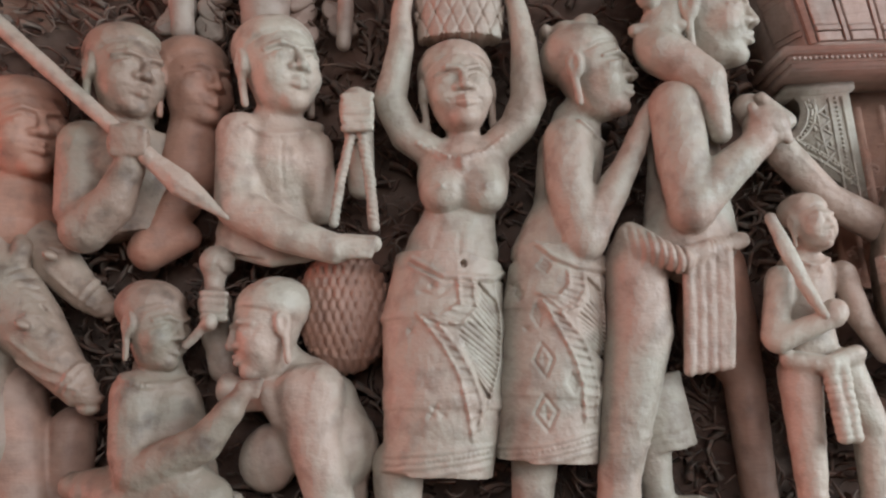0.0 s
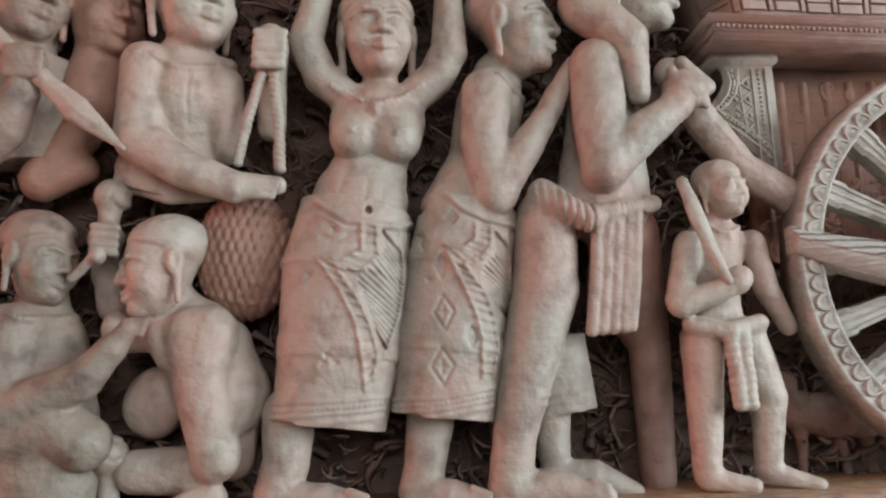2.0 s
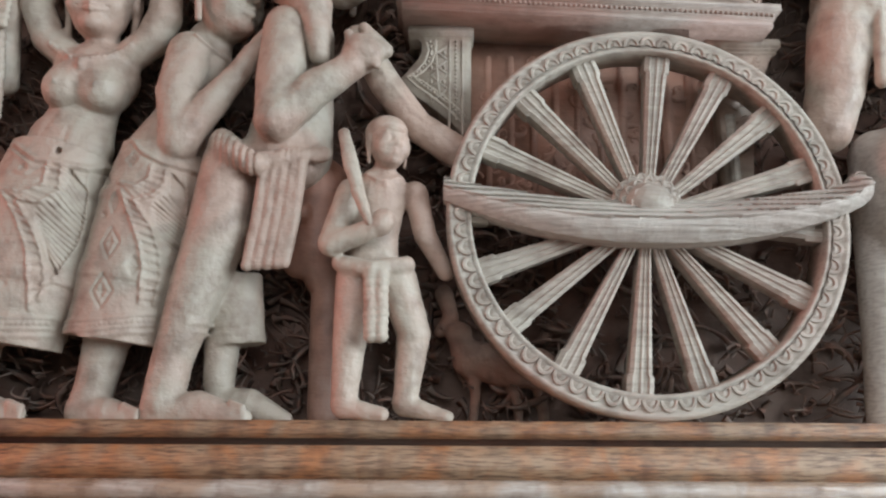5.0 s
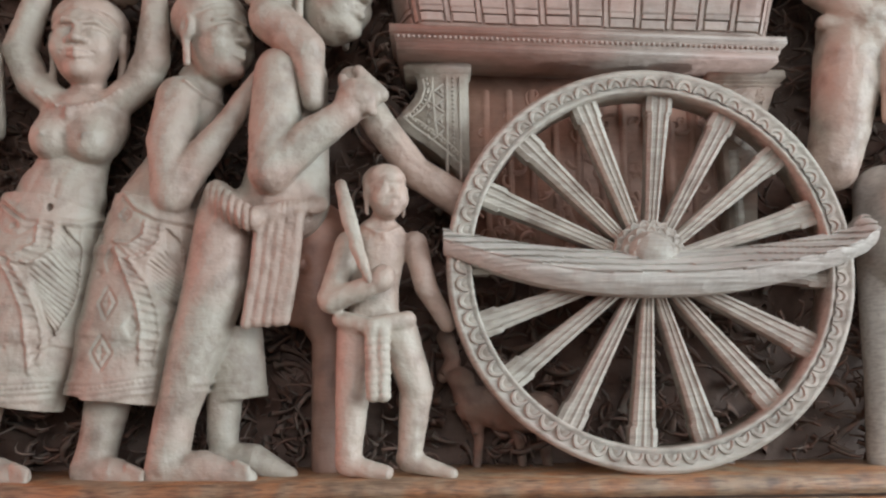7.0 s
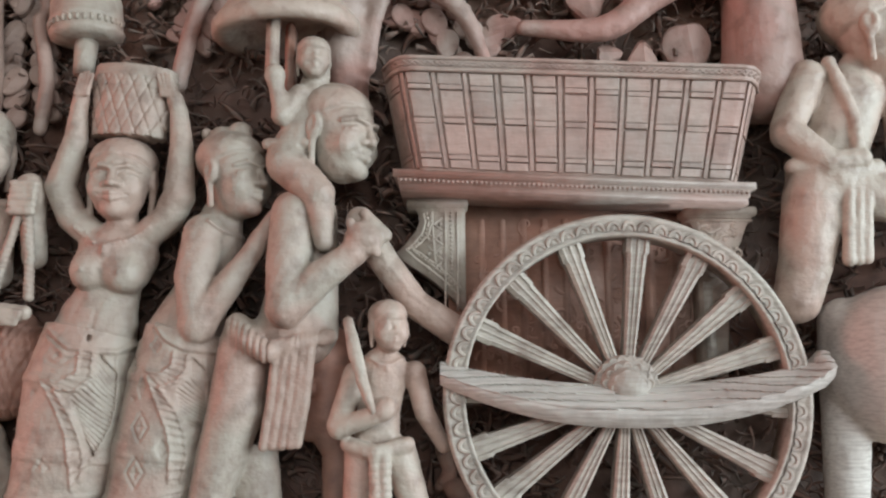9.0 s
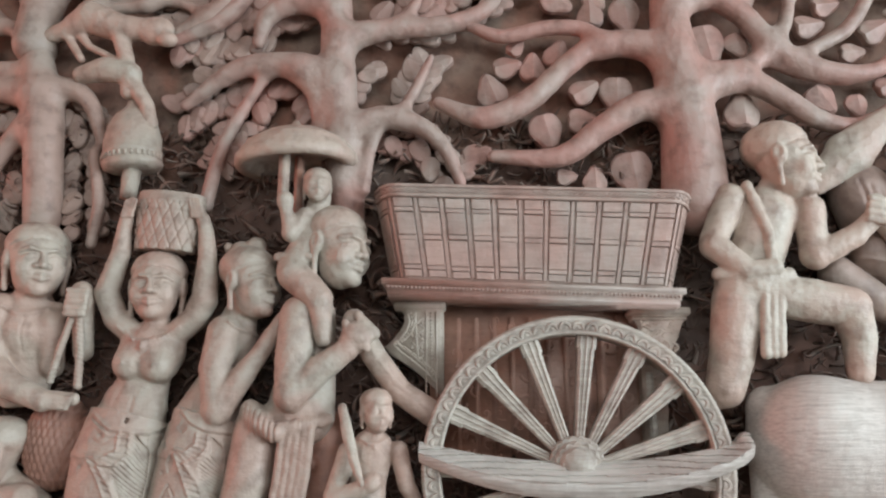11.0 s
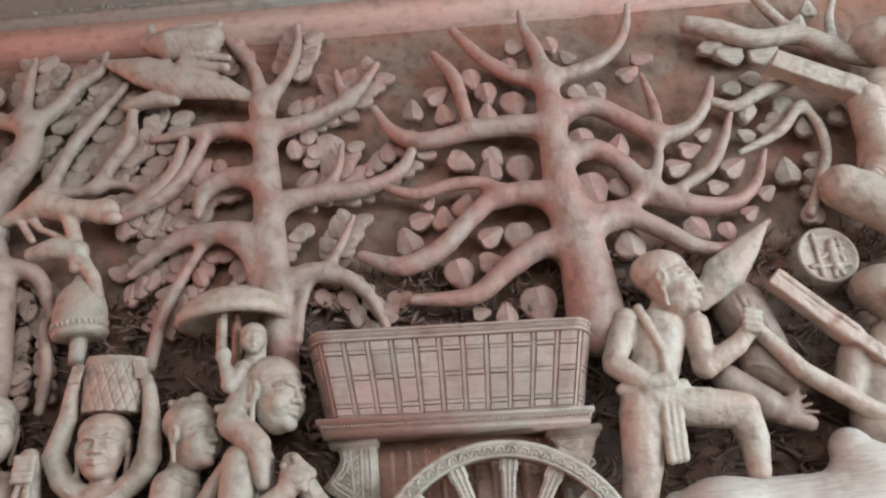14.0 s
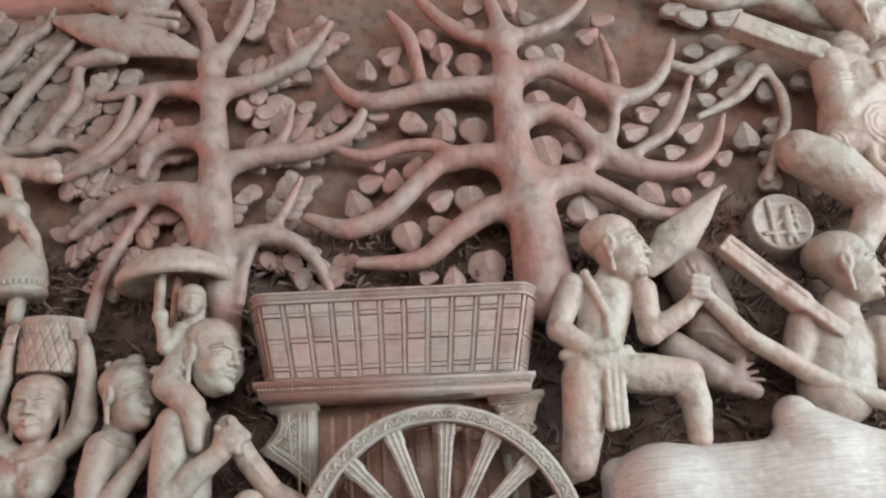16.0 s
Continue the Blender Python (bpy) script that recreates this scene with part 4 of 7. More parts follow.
f.limb(0.0089, 0.0019, 0.087, 0.0033, 0.0187, -0.0009, 0.091, 0.0028, k=0.002)
carved("carved_woman", f, "pale carved wooden woman in a patterned wrap, arms raised", "statue", CARVED, "carved figures of the relief")

f = Carving(0.0013)
f.skirt(0.0448, 0.4627, 0.07, 0.0407, 0.049, 0.5302, 0.07, 0.0471, q=0.5)
f.skirt(0.0483, 0.5182, 0.07, 0.0467, 0.0504, 0.542, 0.07, 0.0453, q=0.5)
f.score(0.0012, -0.0019, -0.0561, 0.4522, -0.0139, 0.5328)
f.score(0.0012, -0.0019, -0.0505, 0.536, -0.0202, 0.4491)
f.score(0.0012, -0.0019, -0.0417, 0.4509, 0.0008, 0.5315)
f.score(0.0012, -0.0019, -0.0358, 0.5347, -0.0059, 0.4478)
f.score(0.0012, -0.0019, -0.0274, 0.4497, 0.0154, 0.5302)
f.score(0.0012, -0.0019, -0.0212, 0.5334, 0.0085, 0.4465)
f.score(0.0012, -0.0019, -0.013, 0.4484, 0.0301, 0.5289)
f.score(0.0012, -0.0019, -0.0065, 0.5321, 0.0228, 0.4453)
f.score(0.0012, -0.0019, 0.0013, 0.4472, 0.0447, 0.5276)
f.score(0.0012, -0.0019, 0.0081, 0.5309, 0.0372, 0.444)
f.score(0.0012, -0.0019, 0.0157, 0.4459, 0.0594, 0.5264)
f.score(0.0012, -0.0019, 0.0228, 0.5296, 0.0515, 0.4428)
f.score(0.0012, -0.0019, 0.03, 0.4447, 0.074, 0.5251)
f.score(0.0012, -0.0019, 0.0374, 0.5283, 0.0659, 0.4415)
f.score(0.0012, -0.0019, 0.0444, 0.4434, 0.0887, 0.5238)
f.score(0.0012, -0.0019, 0.052, 0.527, 0.0802, 0.4403)
f.score(0.0012, -0.0019, 0.0587, 0.4422, 0.1033, 0.5225)
f.score(0.0012, -0.0019, 0.0667, 0.5257, 0.0946, 0.439)
f.score(0.0012, -0.0019, 0.073, 0.4409, 0.118, 0.5212)
f.score(0.0012, -0.0019, 0.0813, 0.5244, 0.1089, 0.4378)
f.score(0.0012, -0.0019, 0.0874, 0.4396, 0.1326, 0.52)
f.score(0.0012, -0.0019, 0.096, 0.5232, 0.1232, 0.4365)
f.score(0.0012, -0.0019, 0.1017, 0.4384, 0.1473, 0.5187)
f.score(0.0012, -0.0019, 0.1106, 0.5219, 0.1376, 0.4353)
f.score(0.0025, 0.0015, 0.0033, 0.4525, 0.0424, 0.4447, 0.0815, 0.4479)
carved("carried_basket", f, "pale woven basket carved in wood, balanced on a head", "basket", CARVED)

f = Carving(0.0013)
f.head(0.165, 0.4176, 0.07, 0.0914, 62, 0)
f.blob(0.1469, 0.4649, 0.065, 0.0137, 0.012, 0.015)
f.blob(0.167, 0.4719, 0.065, 0.0121, 0.0099, 0.015)
f.blob(0.1287, 0.4689, 0.06, 0.0066, 0.0077, 0.012)
f.chain(0.1484, 0.3774, 0.06, 0.0227, 0.14, 0.3481, 0.057, 0.0312, 0.1283, 0.2938, 0.057, 0.0297, 0.115, 0.2511, 0.06, 0.0408, q=0.8)
f.chain(0.1351, 0.3539, 0.075, 0.0231, 0.1297, 0.3082, 0.085, 0.0215, 0.1363, 0.2568, 0.091, 0.0181)
f.chain(0.1362, 0.2553, 0.091, 0.0175, 0.164, 0.2958, 0.091, 0.0152, 0.1872, 0.3293, 0.087, 0.0113, 0.1983, 0.3505, 0.085, 0.0104, 0.2139, 0.3808, 0.081, 0.0053)
f.skirt(0.1168, 0.2501, 0.065, 0.0436, 0.1032, 0.1921, 0.0688, 0.0462, q=0.78)
f.skirt(0.1059, 0.2037, 0.068, 0.046, 0.0934, 0.1221, 0.0703, 0.0461, q=0.78)
f.skirt(0.0952, 0.1339, 0.07, 0.0461, 0.0847, 0.0705, 0.069, 0.0444, q=0.78)
f.score(0.0018, 0.002, 0.041, 0.085, 0.0824, 0.0851, 0.1286, 0.092)
f.score(0.0018, 0.002, 0.0391, 0.0752, 0.0814, 0.076, 0.1274, 0.082)
f.studs(20, 0.0019, 0.0024, 0.0414, 0.0795, 0.0819, 0.0805, 0.1279, 0.0866)
f.score(0.0022, 0.002, 0.0375, 0.069, 0.0808, 0.0706, 0.1267, 0.0766)
f.score(0.0022, 0.0024, 0.092, 0.258, 0.105, 0.244, 0.125, 0.233, 0.158, 0.229)
f.score(0.0016, -0.0022, 0.092, 0.253, 0.105, 0.239, 0.125, 0.229, 0.158, 0.224)
f.border(12, (0.091, 0.205, 0.1, 0.185, 0.113, 0.155, 0.118, 0.132, 0.117, 0.101), (0.106, 0.193, 0.122, 0.171, 0.13, 0.147, 0.132, 0.126, 0.127, 0.101))
f.border(7, (0.088, 0.212, 0.106, 0.208, 0.116, 0.216, 0.117, 0.229), (0.105, 0.194, 0.121, 0.199, 0.129, 0.212, 0.13, 0.226))
f.hatch(17, 0.0011, -0.0028, (0.134, 0.222, 0.136, 0.205, 0.121, 0.19, 0.128, 0.163, 0.136, 0.152), (0.145, 0.219, 0.146, 0.197, 0.146, 0.179, 0.146, 0.163, 0.144, 0.15), 0.11)
f.score(0.0018, 0.002, 0.145, 0.224, 0.147, 0.179, 0.145, 0.147)
f.diamond(0.087, 0.155, 0.0080, 0.0140)
f.diamond(0.084, 0.111, 0.0090, 0.0150)
f.diamond(0.109, 0.134, 0.0040, 0.0080)
f.diamond(0.086, 0.193, 0.0040, 0.0090)
f.diamond(0.097, 0.236, 0.0050, 0.0060)
f.diamond(0.073, 0.215, 0.0030, 0.0050)
f.score(0.0014, -0.0016, 0.071, 0.249, 0.075, 0.245)
f.score(0.0014, -0.0016, 0.075, 0.249, 0.072, 0.245)
f.score(0.0014, -0.0016, 0.068, 0.224, 0.072, 0.221)
f.score(0.0014, -0.0016, 0.072, 0.225, 0.069, 0.221)
f.score(0.0014, -0.0016, 0.137, 0.136, 0.141, 0.132)
f.score(0.0014, -0.0016, 0.141, 0.136, 0.138, 0.132)
f.score(0.0014, -0.0016, 0.141, 0.123, 0.145, 0.119)
f.score(0.0014, -0.0016, 0.144, 0.123, 0.141, 0.119)
f.score(0.0014, -0.0016, 0.137, 0.112, 0.14, 0.109)
f.score(0.0014, -0.0016, 0.14, 0.113, 0.137, 0.109)
f.score(0.0014, -0.0016, 0.074, 0.184, 0.078, 0.181)
f.score(0.0014, -0.0016, 0.078, 0.184, 0.075, 0.181)
f.score(0.0024, 0.0036, 0.145, 0.366, 0.157, 0.357, 0.172, 0.352)
f.chain(0.0755, 0.0745, 0.06, 0.021, 0.0687, 0.0307, 0.06, 0.0178, 0.0641, 0.0092, 0.06, 0.0187)
f.chain(0.0624, 0.005, 0.065, 0.0156, 0.0901, 0.0042, 0.075, 0.0145, 0.1097, 0.0009, 0.081, 0.0105, q=0.8)
f.limb(0.1061, 0.0115, 0.085, 0.0033, 0.1196, 0.0071, 0.089, 0.0028, k=0.002)
f.limb(0.1071, 0.0074, 0.085, 0.0033, 0.1192, 0.0035, 0.089, 0.0028, k=0.002)
f.limb(0.1081, 0.0032, 0.085, 0.0033, 0.1187, -0.0001, 0.089, 0.0028, k=0.002)
f.limb(0.1091, -0.0009, 0.085, 0.0033, 0.1183, -0.0038, 0.089, 0.0028, k=0.002)
carved("carved_woman", f, "pale carved wooden woman in a diamond-patterned wrap, pushing forward", "statue", CARVED, "carved figures of the relief")

f = Carving(0.0018)
f.head(0.2781, 0.462, 0.074, 0.1043, 60, -4)
f.chain(0.2452, 0.3734, 0.071, 0.0309, 0.241, 0.3027, 0.069, 0.0367, 0.236, 0.2545, 0.071, 0.0434, q=0.7)
f.chain(0.234, 0.3728, 0.09, 0.0249, 0.2303, 0.3169, 0.098, 0.0232, 0.23, 0.2735, 0.106, 0.0198)
f.chain(0.2299, 0.2725, 0.106, 0.0188, 0.2646, 0.3038, 0.106, 0.0179, 0.2969, 0.3276, 0.104, 0.0141)
f.blob(0.3083, 0.3435, 0.101, 0.0203, 0.0193, 0.017)
f.limb(0.3085, 0.371, 0.099, 0.0061, 0.3304, 0.3476, 0.099, 0.0071)
f.limb(0.295, 0.3604, 0.109, 0.0045, 0.3012, 0.3361, 0.109, 0.0045, k=0.003)
f.limb(0.3033, 0.3554, 0.109, 0.0045, 0.3084, 0.3334, 0.109, 0.0045, k=0.003)
f.limb(0.3117, 0.3504, 0.109, 0.0045, 0.3155, 0.3306, 0.109, 0.0045, k=0.003)
f.limb(0.32, 0.3455, 0.109, 0.0045, 0.3226, 0.3279, 0.109, 0.0045, k=0.003)
f.chain(0.177, 0.2584, 0.091, 0.011, 0.1932, 0.2405, 0.106, 0.0117, 0.2127, 0.2283, 0.109, 0.0117)
f.chain(0.2142, 0.2322, 0.106, 0.0088, 0.2402, 0.2367, 0.104, 0.0088, 0.2743, 0.2445, 0.092, 0.0075, q=0.7)
f.score(0.0014, -0.002, 0.2404, 0.2429, 0.2399, 0.2268)
f.score(0.0014, -0.002, 0.2449, 0.244, 0.2444, 0.2279)
f.score(0.0014, -0.002, 0.2495, 0.2451, 0.2489, 0.2289)
f.score(0.0014, -0.002, 0.254, 0.2462, 0.2535, 0.23)
f.score(0.0014, -0.002, 0.2586, 0.2473, 0.258, 0.2311)
f.score(0.0014, -0.002, 0.2631, 0.2484, 0.2626, 0.2322)
f.score(0.0015, -0.0024, 0.173, 0.2637, 0.173, 0.2341)
f.score(0.0015, -0.0024, 0.1799, 0.2601, 0.1798, 0.2306)
f.score(0.0015, -0.0024, 0.1867, 0.2565, 0.1866, 0.2271)
f.score(0.0015, -0.0024, 0.1936, 0.253, 0.1934, 0.2235)
f.score(0.0015, -0.0024, 0.2004, 0.2494, 0.2002, 0.22)
f.score(0.0015, -0.0024, 0.2072, 0.2459, 0.2069, 0.2165)
f.score(0.0015, -0.0024, 0.214, 0.2423, 0.2137, 0.213)
f.chain(0.2222, 0.2346, 0.102, 0.0059, 0.2171, 0.181, 0.1, 0.0058, 0.2105, 0.1357, 0.1, 0.0058, k=0.002)
f.chain(0.231, 0.2339, 0.102, 0.0059, 0.2258, 0.1802, 0.1, 0.0058, 0.2194, 0.1364, 0.1, 0.0058, k=0.002)
f.chain(0.2398, 0.2331, 0.102, 0.0059, 0.2345, 0.1794, 0.1, 0.0058, 0.2282, 0.1371, 0.1, 0.0058, k=0.002)
f.chain(0.2487, 0.2323, 0.102, 0.0059, 0.2432, 0.1787, 0.1, 0.0058, 0.237, 0.1377, 0.1, 0.0058, k=0.002)
f.chain(0.2555, 0.2317, 0.102, 0.0059, 0.25, 0.1781, 0.1, 0.0058, 0.2439, 0.1385, 0.1, 0.0058, k=0.002)
f.chain(0.1821, 0.2368, 0.078, 0.0266, 0.1766, 0.172, 0.081, 0.029, 0.1607, 0.1173, 0.081, 0.0247, 0.1442, 0.0547, 0.08, 0.0185, 0.1383, 0.017, 0.08, 0.0183, k=0.01)
f.chain(0.1336, 0.0056, 0.081, 0.0153, 0.1718, 0.0101, 0.086, 0.0153, 0.2137, 0.0014, 0.096, 0.0085, q=0.8)
f.limb(0.2036, 0.0152, 0.096, 0.0033, 0.2145, 0.0109, 0.1, 0.0028, k=0.002)
f.limb(0.2045, 0.0106, 0.096, 0.0033, 0.2148, 0.0068, 0.1, 0.0028, k=0.002)
f.limb(0.2053, 0.006, 0.096, 0.0033, 0.2152, 0.0027, 0.1, 0.0028, k=0.002)
f.limb(0.2062, 0.0015, 0.096, 0.0033, 0.2156, -0.0014, 0.1, 0.0028, k=0.002)
f.skirt(0.1894, 0.1338, 0.056, 0.0247, 0.196, 0.0679, 0.056, 0.0253, q=0.8)
f.score(0.002, 0.0014, 0.1679, 0.0832, 0.2075, 0.0876)
f.score(0.002, 0.0014, 0.1678, 0.0759, 0.2084, 0.0788)
f.limb(0.1808, 0.0681, 0.056, 0.0162, 0.1804, 0.0336, 0.056, 0.0141)
f.chain(0.1802, 0.0141, 0.056, 0.015, 0.2119, 0.0145, 0.066, 0.0138, 0.2454, 0.0002, 0.071, 0.0078, q=0.8)
carved("carved_man", f, "tall pale carved wooden man in a sash pushing a shaft", "statue", CARVED, "carved figures of the relief")

f = Carving(0.0016)
f.head(0.2518, 0.5417, 0.096, 0.0466, 15, 0)
f.chain(0.2519, 0.5176, 0.086, 0.0156, 0.2463, 0.4773, 0.086, 0.0211, 0.2247, 0.4331, 0.091, 0.0222, q=0.8)
f.limb(0.237, 0.5037, 0.096, 0.0098, 0.2196, 0.4771, 0.101, 0.0097)
f.limb(0.2196, 0.4771, 0.101, 0.009, 0.2127, 0.519, 0.106, 0.0084)
f.blob(0.2131, 0.5205, 0.108, 0.0104, 0.0118, 0.01)
f.limb(0.2043, 0.4478, 0.096, 0.0062, 0.2474, 0.4463, 0.101, 0.0062, k=0.002)
f.chain(0.2263, 0.425, 0.096, 0.0221, 0.2605, 0.392, 0.104, 0.0176, 0.2668, 0.3411, 0.102, 0.0101)
carved("carved_child", f, "small carved wooden child riding on the man's shoulders", "statue", CARVED, "carved figures of the relief")

f = Carving(0.0016)
f.head(0.3346, 0.2532, 0.096, 0.0506, 25, 0)
f.chain(0.33, 0.2306, 0.086, 0.0106, 0.3277, 0.2085, 0.086, 0.0253, 0.3232, 0.168, 0.086, 0.0219, 0.322, 0.1494, 0.086, 0.0233, q=0.75)
f.limb(0.3004, 0.2059, 0.096, 0.0125, 0.2856, 0.1595, 0.102, 0.0112)
f.limb(0.2859, 0.1534, 0.106, 0.0111, 0.3291, 0.1685, 0.116, 0.009)
f.blob(0.3332, 0.1736, 0.116, 0.011, 0.011, 0.01)
f.chain(0.3603, 0.2075, 0.088, 0.0116, 0.37, 0.1673, 0.086, 0.0104, 0.3893, 0.1337, 0.08, 0.0078)
f.score(0.0020, 0.0034, 0.316, 0.222, 0.326, 0.2155, 0.337, 0.2150, 0.347, 0.221)
f.score(0.0030, 0.0034, 0.3335, 0.2110, 0.3336, 0.2110)
f.chain(0.2942, 0.1377, 0.102, 0.0076, 0.3237, 0.1302, 0.112, 0.0079, 0.3537, 0.1372, 0.1, 0.0076, k=0.003)
f.limb(0.3227, 0.1262, 0.112, 0.0069, 0.3244, 0.0716, 0.114, 0.0068, k=0.002)
f.limb(0.3326, 0.1261, 0.112, 0.0069, 0.3331, 0.0715, 0.114, 0.0068, k=0.002)
f.score(0.0014, -0.001, 0.3166, 0.1197, 0.341, 0.1213)
f.score(0.0014, -0.001, 0.3166, 0.1128, 0.341, 0.1144)
f.score(0.0014, -0.001, 0.3166, 0.1059, 0.3409, 0.1075)
f.score(0.0014, -0.001, 0.3165, 0.0991, 0.3408, 0.1007)
f.score(0.0014, -0.001, 0.3165, 0.0923, 0.3407, 0.0938)
f.score(0.0014, -0.001, 0.3165, 0.0855, 0.3406, 0.0871)
f.score(0.0014, -0.001, 0.3164, 0.0787, 0.3405, 0.0803)
f.score(0.0014, -0.001, 0.3164, 0.072, 0.3404, 0.0736)
f.chain(0.3076, 0.1254, 0.089, 0.0184, 0.3036, 0.0692, 0.091, 0.015, 0.3006, 0.0201, 0.091, 0.0118)
f.limb(0.2997, 0.0114, 0.092, 0.0098, 0.3346, 0.0051, 0.102, 0.0063, q=0.9)
f.chain(0.3445, 0.1251, 0.088, 0.0185, 0.3605, 0.0762, 0.088, 0.0152, 0.3544, 0.0193, 0.088, 0.0109)
f.limb(0.3528, 0.0135, 0.088, 0.0099, 0.3913, 0.0033, 0.1, 0.0053, q=0.9)
carved("carved_boy", f, "pale carved wooden boy in a loincloth holding a hatchet", "statue", CARVED, "carved figures of the relief")

f = Carving(0.0016)
f.chain(0.2946, 0.258, 0.111, 0.0057, 0.3032, 0.2238, 0.116, 0.0076, 0.3154, 0.1857, 0.12, 0.004, q=0.5)
f.limb(0.3093, 0.1993, 0.118, 0.005, 0.3218, 0.1697, 0.122, 0.004)
carved("hatchet", f, "small pale carved wooden hatchet held by the boy", "hatchet", CARVED)

f = Carving(0.0022)
f.chain(0.2602, 0.226, 0.04, 0.0338, 0.2664, 0.1626, 0.04, 0.0304, 0.2776, 0.1233, 0.04, 0.0186, 0.2757, 0.0059, 0.04, 0.0158)
f.blob(0.2543, 0.192, 0.07, 0.0064, 0.0096, 0.012)
f.blob(0.2447, 0.1787, 0.045, 0.0221, 0.0441, 0.022)
carved("carved_bystander", f, "reddish carved wooden legs standing behind the boy", "statue", CARVED_RED, "carved figures of the relief")

f = Carving(0.0018)
f.chain(0.3024, 0.3669, 0.086, 0.0144, 0.3296, 0.32, 0.084, 0.0153, 0.3617, 0.2768, 0.082, 0.0152, 0.4043, 0.2485, 0.08, 0.0162, q=0.9)
f.score(0.002, 0.0012, 0.3171, 0.3406, 0.3561, 0.2889, 0.4023, 0.2523)
carved("cart_shaft", f, "curved carved wooden push shaft", "shaft", CARVED, parent=cart)

f = Carving(0.0018)
f.head(-0.1314, 0.4535, 0.06, 0.1011, 40, 0)
f.limb(-0.1389, 0.4003, 0.05, 0.0263, -0.1411, 0.3642, 0.048, 0.0381)
f.skirt(-0.1399, 0.4022, 0.045, 0.0463, -0.1434, 0.3306, 0.045, 0.0433, q=0.5, k=0.01)
f.skirt(-0.1428, 0.3426, 0.045, 0.0434, -0.1537, 0.2927, 0.045, 0.0454, q=0.5, k=0.01)
f.skirt(-0.1512, 0.3044, 0.045, 0.0452, -0.1572, 0.2779, 0.043, 0.0493, q=0.5, k=0.01)
f.chain(-0.1925, 0.2825, 0.05, 0.0053, -0.1485, 0.2678, 0.06, 0.0063, -0.1179, 0.2697, 0.055, 0.0053, k=0.003)
f.score(0.0016, -0.0015, -0.1285, 0.3753, -0.1317, 0.3324)
f.blob(-0.1573, 0.362, 0.06, 0.0214, 0.0214, 0.016)
f.blob(-0.1201, 0.3588, 0.06, 0.0203, 0.0214, 0.016)
f.limb(-0.1709, 0.3895, 0.065, 0.0224, -0.1739, 0.3226, 0.07, 0.0219)
f.chain(-0.171, 0.3166, 0.076, 0.0207, -0.132, 0.2883, 0.084, 0.0173, -0.0871, 0.2696, 0.086, 0.0141, -0.0521, 0.2717, 0.08, 0.0082, q=0.9)
f.limb(-0.0811, 0.276, 0.09, 0.004, -0.0502, 0.2718, 0.09, 0.0035, k=0.002)
f.limb(-0.0814, 0.2714, 0.09, 0.004, -0.052, 0.2678, 0.09, 0.0035, k=0.002)
f.limb(-0.0817, 0.2668, 0.09, 0.004, -0.0538, 0.2639, 0.09, 0.0035, k=0.002)
f.limb(-0.082, 0.2623, 0.09, 0.004, -0.0556, 0.26, 0.09, 0.0035, k=0.002)
f.limb(-0.1039, 0.3726, 0.056, 0.0183, -0.0985, 0.3143, 0.054, 0.0149)
f.limb(-0.0588, 0.3853, 0.065, 0.0139, -0.0612, 0.3342, 0.05, 0.0129)
f.blob(-0.0583, 0.4016, 0.074, 0.017, 0.0223, 0.017)
f.limb(-0.0675, 0.4091, 0.09, 0.0042, -0.0441, 0.4081, 0.09, 0.0042, k=0.002)
f.limb(-0.068, 0.4014, 0.09, 0.0041, -0.0446, 0.4005, 0.09, 0.0041, k=0.002)
f.limb(-0.0685, 0.3938, 0.09, 0.0041, -0.0452, 0.3929, 0.09, 0.0041, k=0.002)
f.limb(-0.069, 0.3863, 0.09, 0.0041, -0.0457, 0.3853, 0.09, 0.0041, k=0.002)
f.limb(-0.0694, 0.3787, 0.09, 0.0041, -0.0463, 0.3778, 0.09, 0.0041, k=0.002)
f.score(0.0028, 0.0044, -0.158, 0.392, -0.142, 0.383, -0.124, 0.382, -0.106, 0.389)
f.studs(14, 0.0014, -0.0022, -0.158, 0.392, -0.142, 0.383, -0.124, 0.382, -0.106, 0.389)
carved("carved_man", f, "carved wooden man gripping a rope over a woven basket", "statue", CARVED, "carved figures of the relief")

f = Carving(0.0016)
f.chain(-0.0646, 0.3763, 0.08, 0.0052, -0.0762, 0.3388, 0.078, 0.0052, -0.087, 0.2949, 0.076, 0.0051, k=0.003)
f.chain(-0.0552, 0.3755, 0.08, 0.0057, -0.0507, 0.3312, 0.078, 0.0057, -0.0502, 0.2891, 0.076, 0.0057, k=0.003)
f.score(0.0012, -0.0012, -0.0716, 0.3676, -0.0581, 0.3707)
f.score(0.0012, -0.0012, -0.0592, 0.3697, -0.0462, 0.3643)
f.score(0.0012, -0.0012, -0.0732, 0.3618, -0.0597, 0.3649)
f.score(0.0012, -0.0012, -0.0587, 0.3638, -0.0458, 0.3584)
f.score(0.0012, -0.0012, -0.0748, 0.3561, -0.0613, 0.3592)
f.score(0.0012, -0.0012, -0.0583, 0.3579, -0.0454, 0.3525)
f.score(0.0012, -0.0012, -0.0763, 0.3504, -0.0629, 0.3535)
f.score(0.0012, -0.0012, -0.0579, 0.352, -0.045, 0.3466)
f.score(0.0012, -0.0012, -0.0779, 0.3448, -0.0645, 0.3478)
f.score(0.0012, -0.0012, -0.0575, 0.3461, -0.0446, 0.3408)
f.score(0.0012, -0.0012, -0.0795, 0.3391, -0.0661, 0.3421)
f.score(0.0012, -0.0012, -0.0571, 0.3403, -0.0442, 0.335)
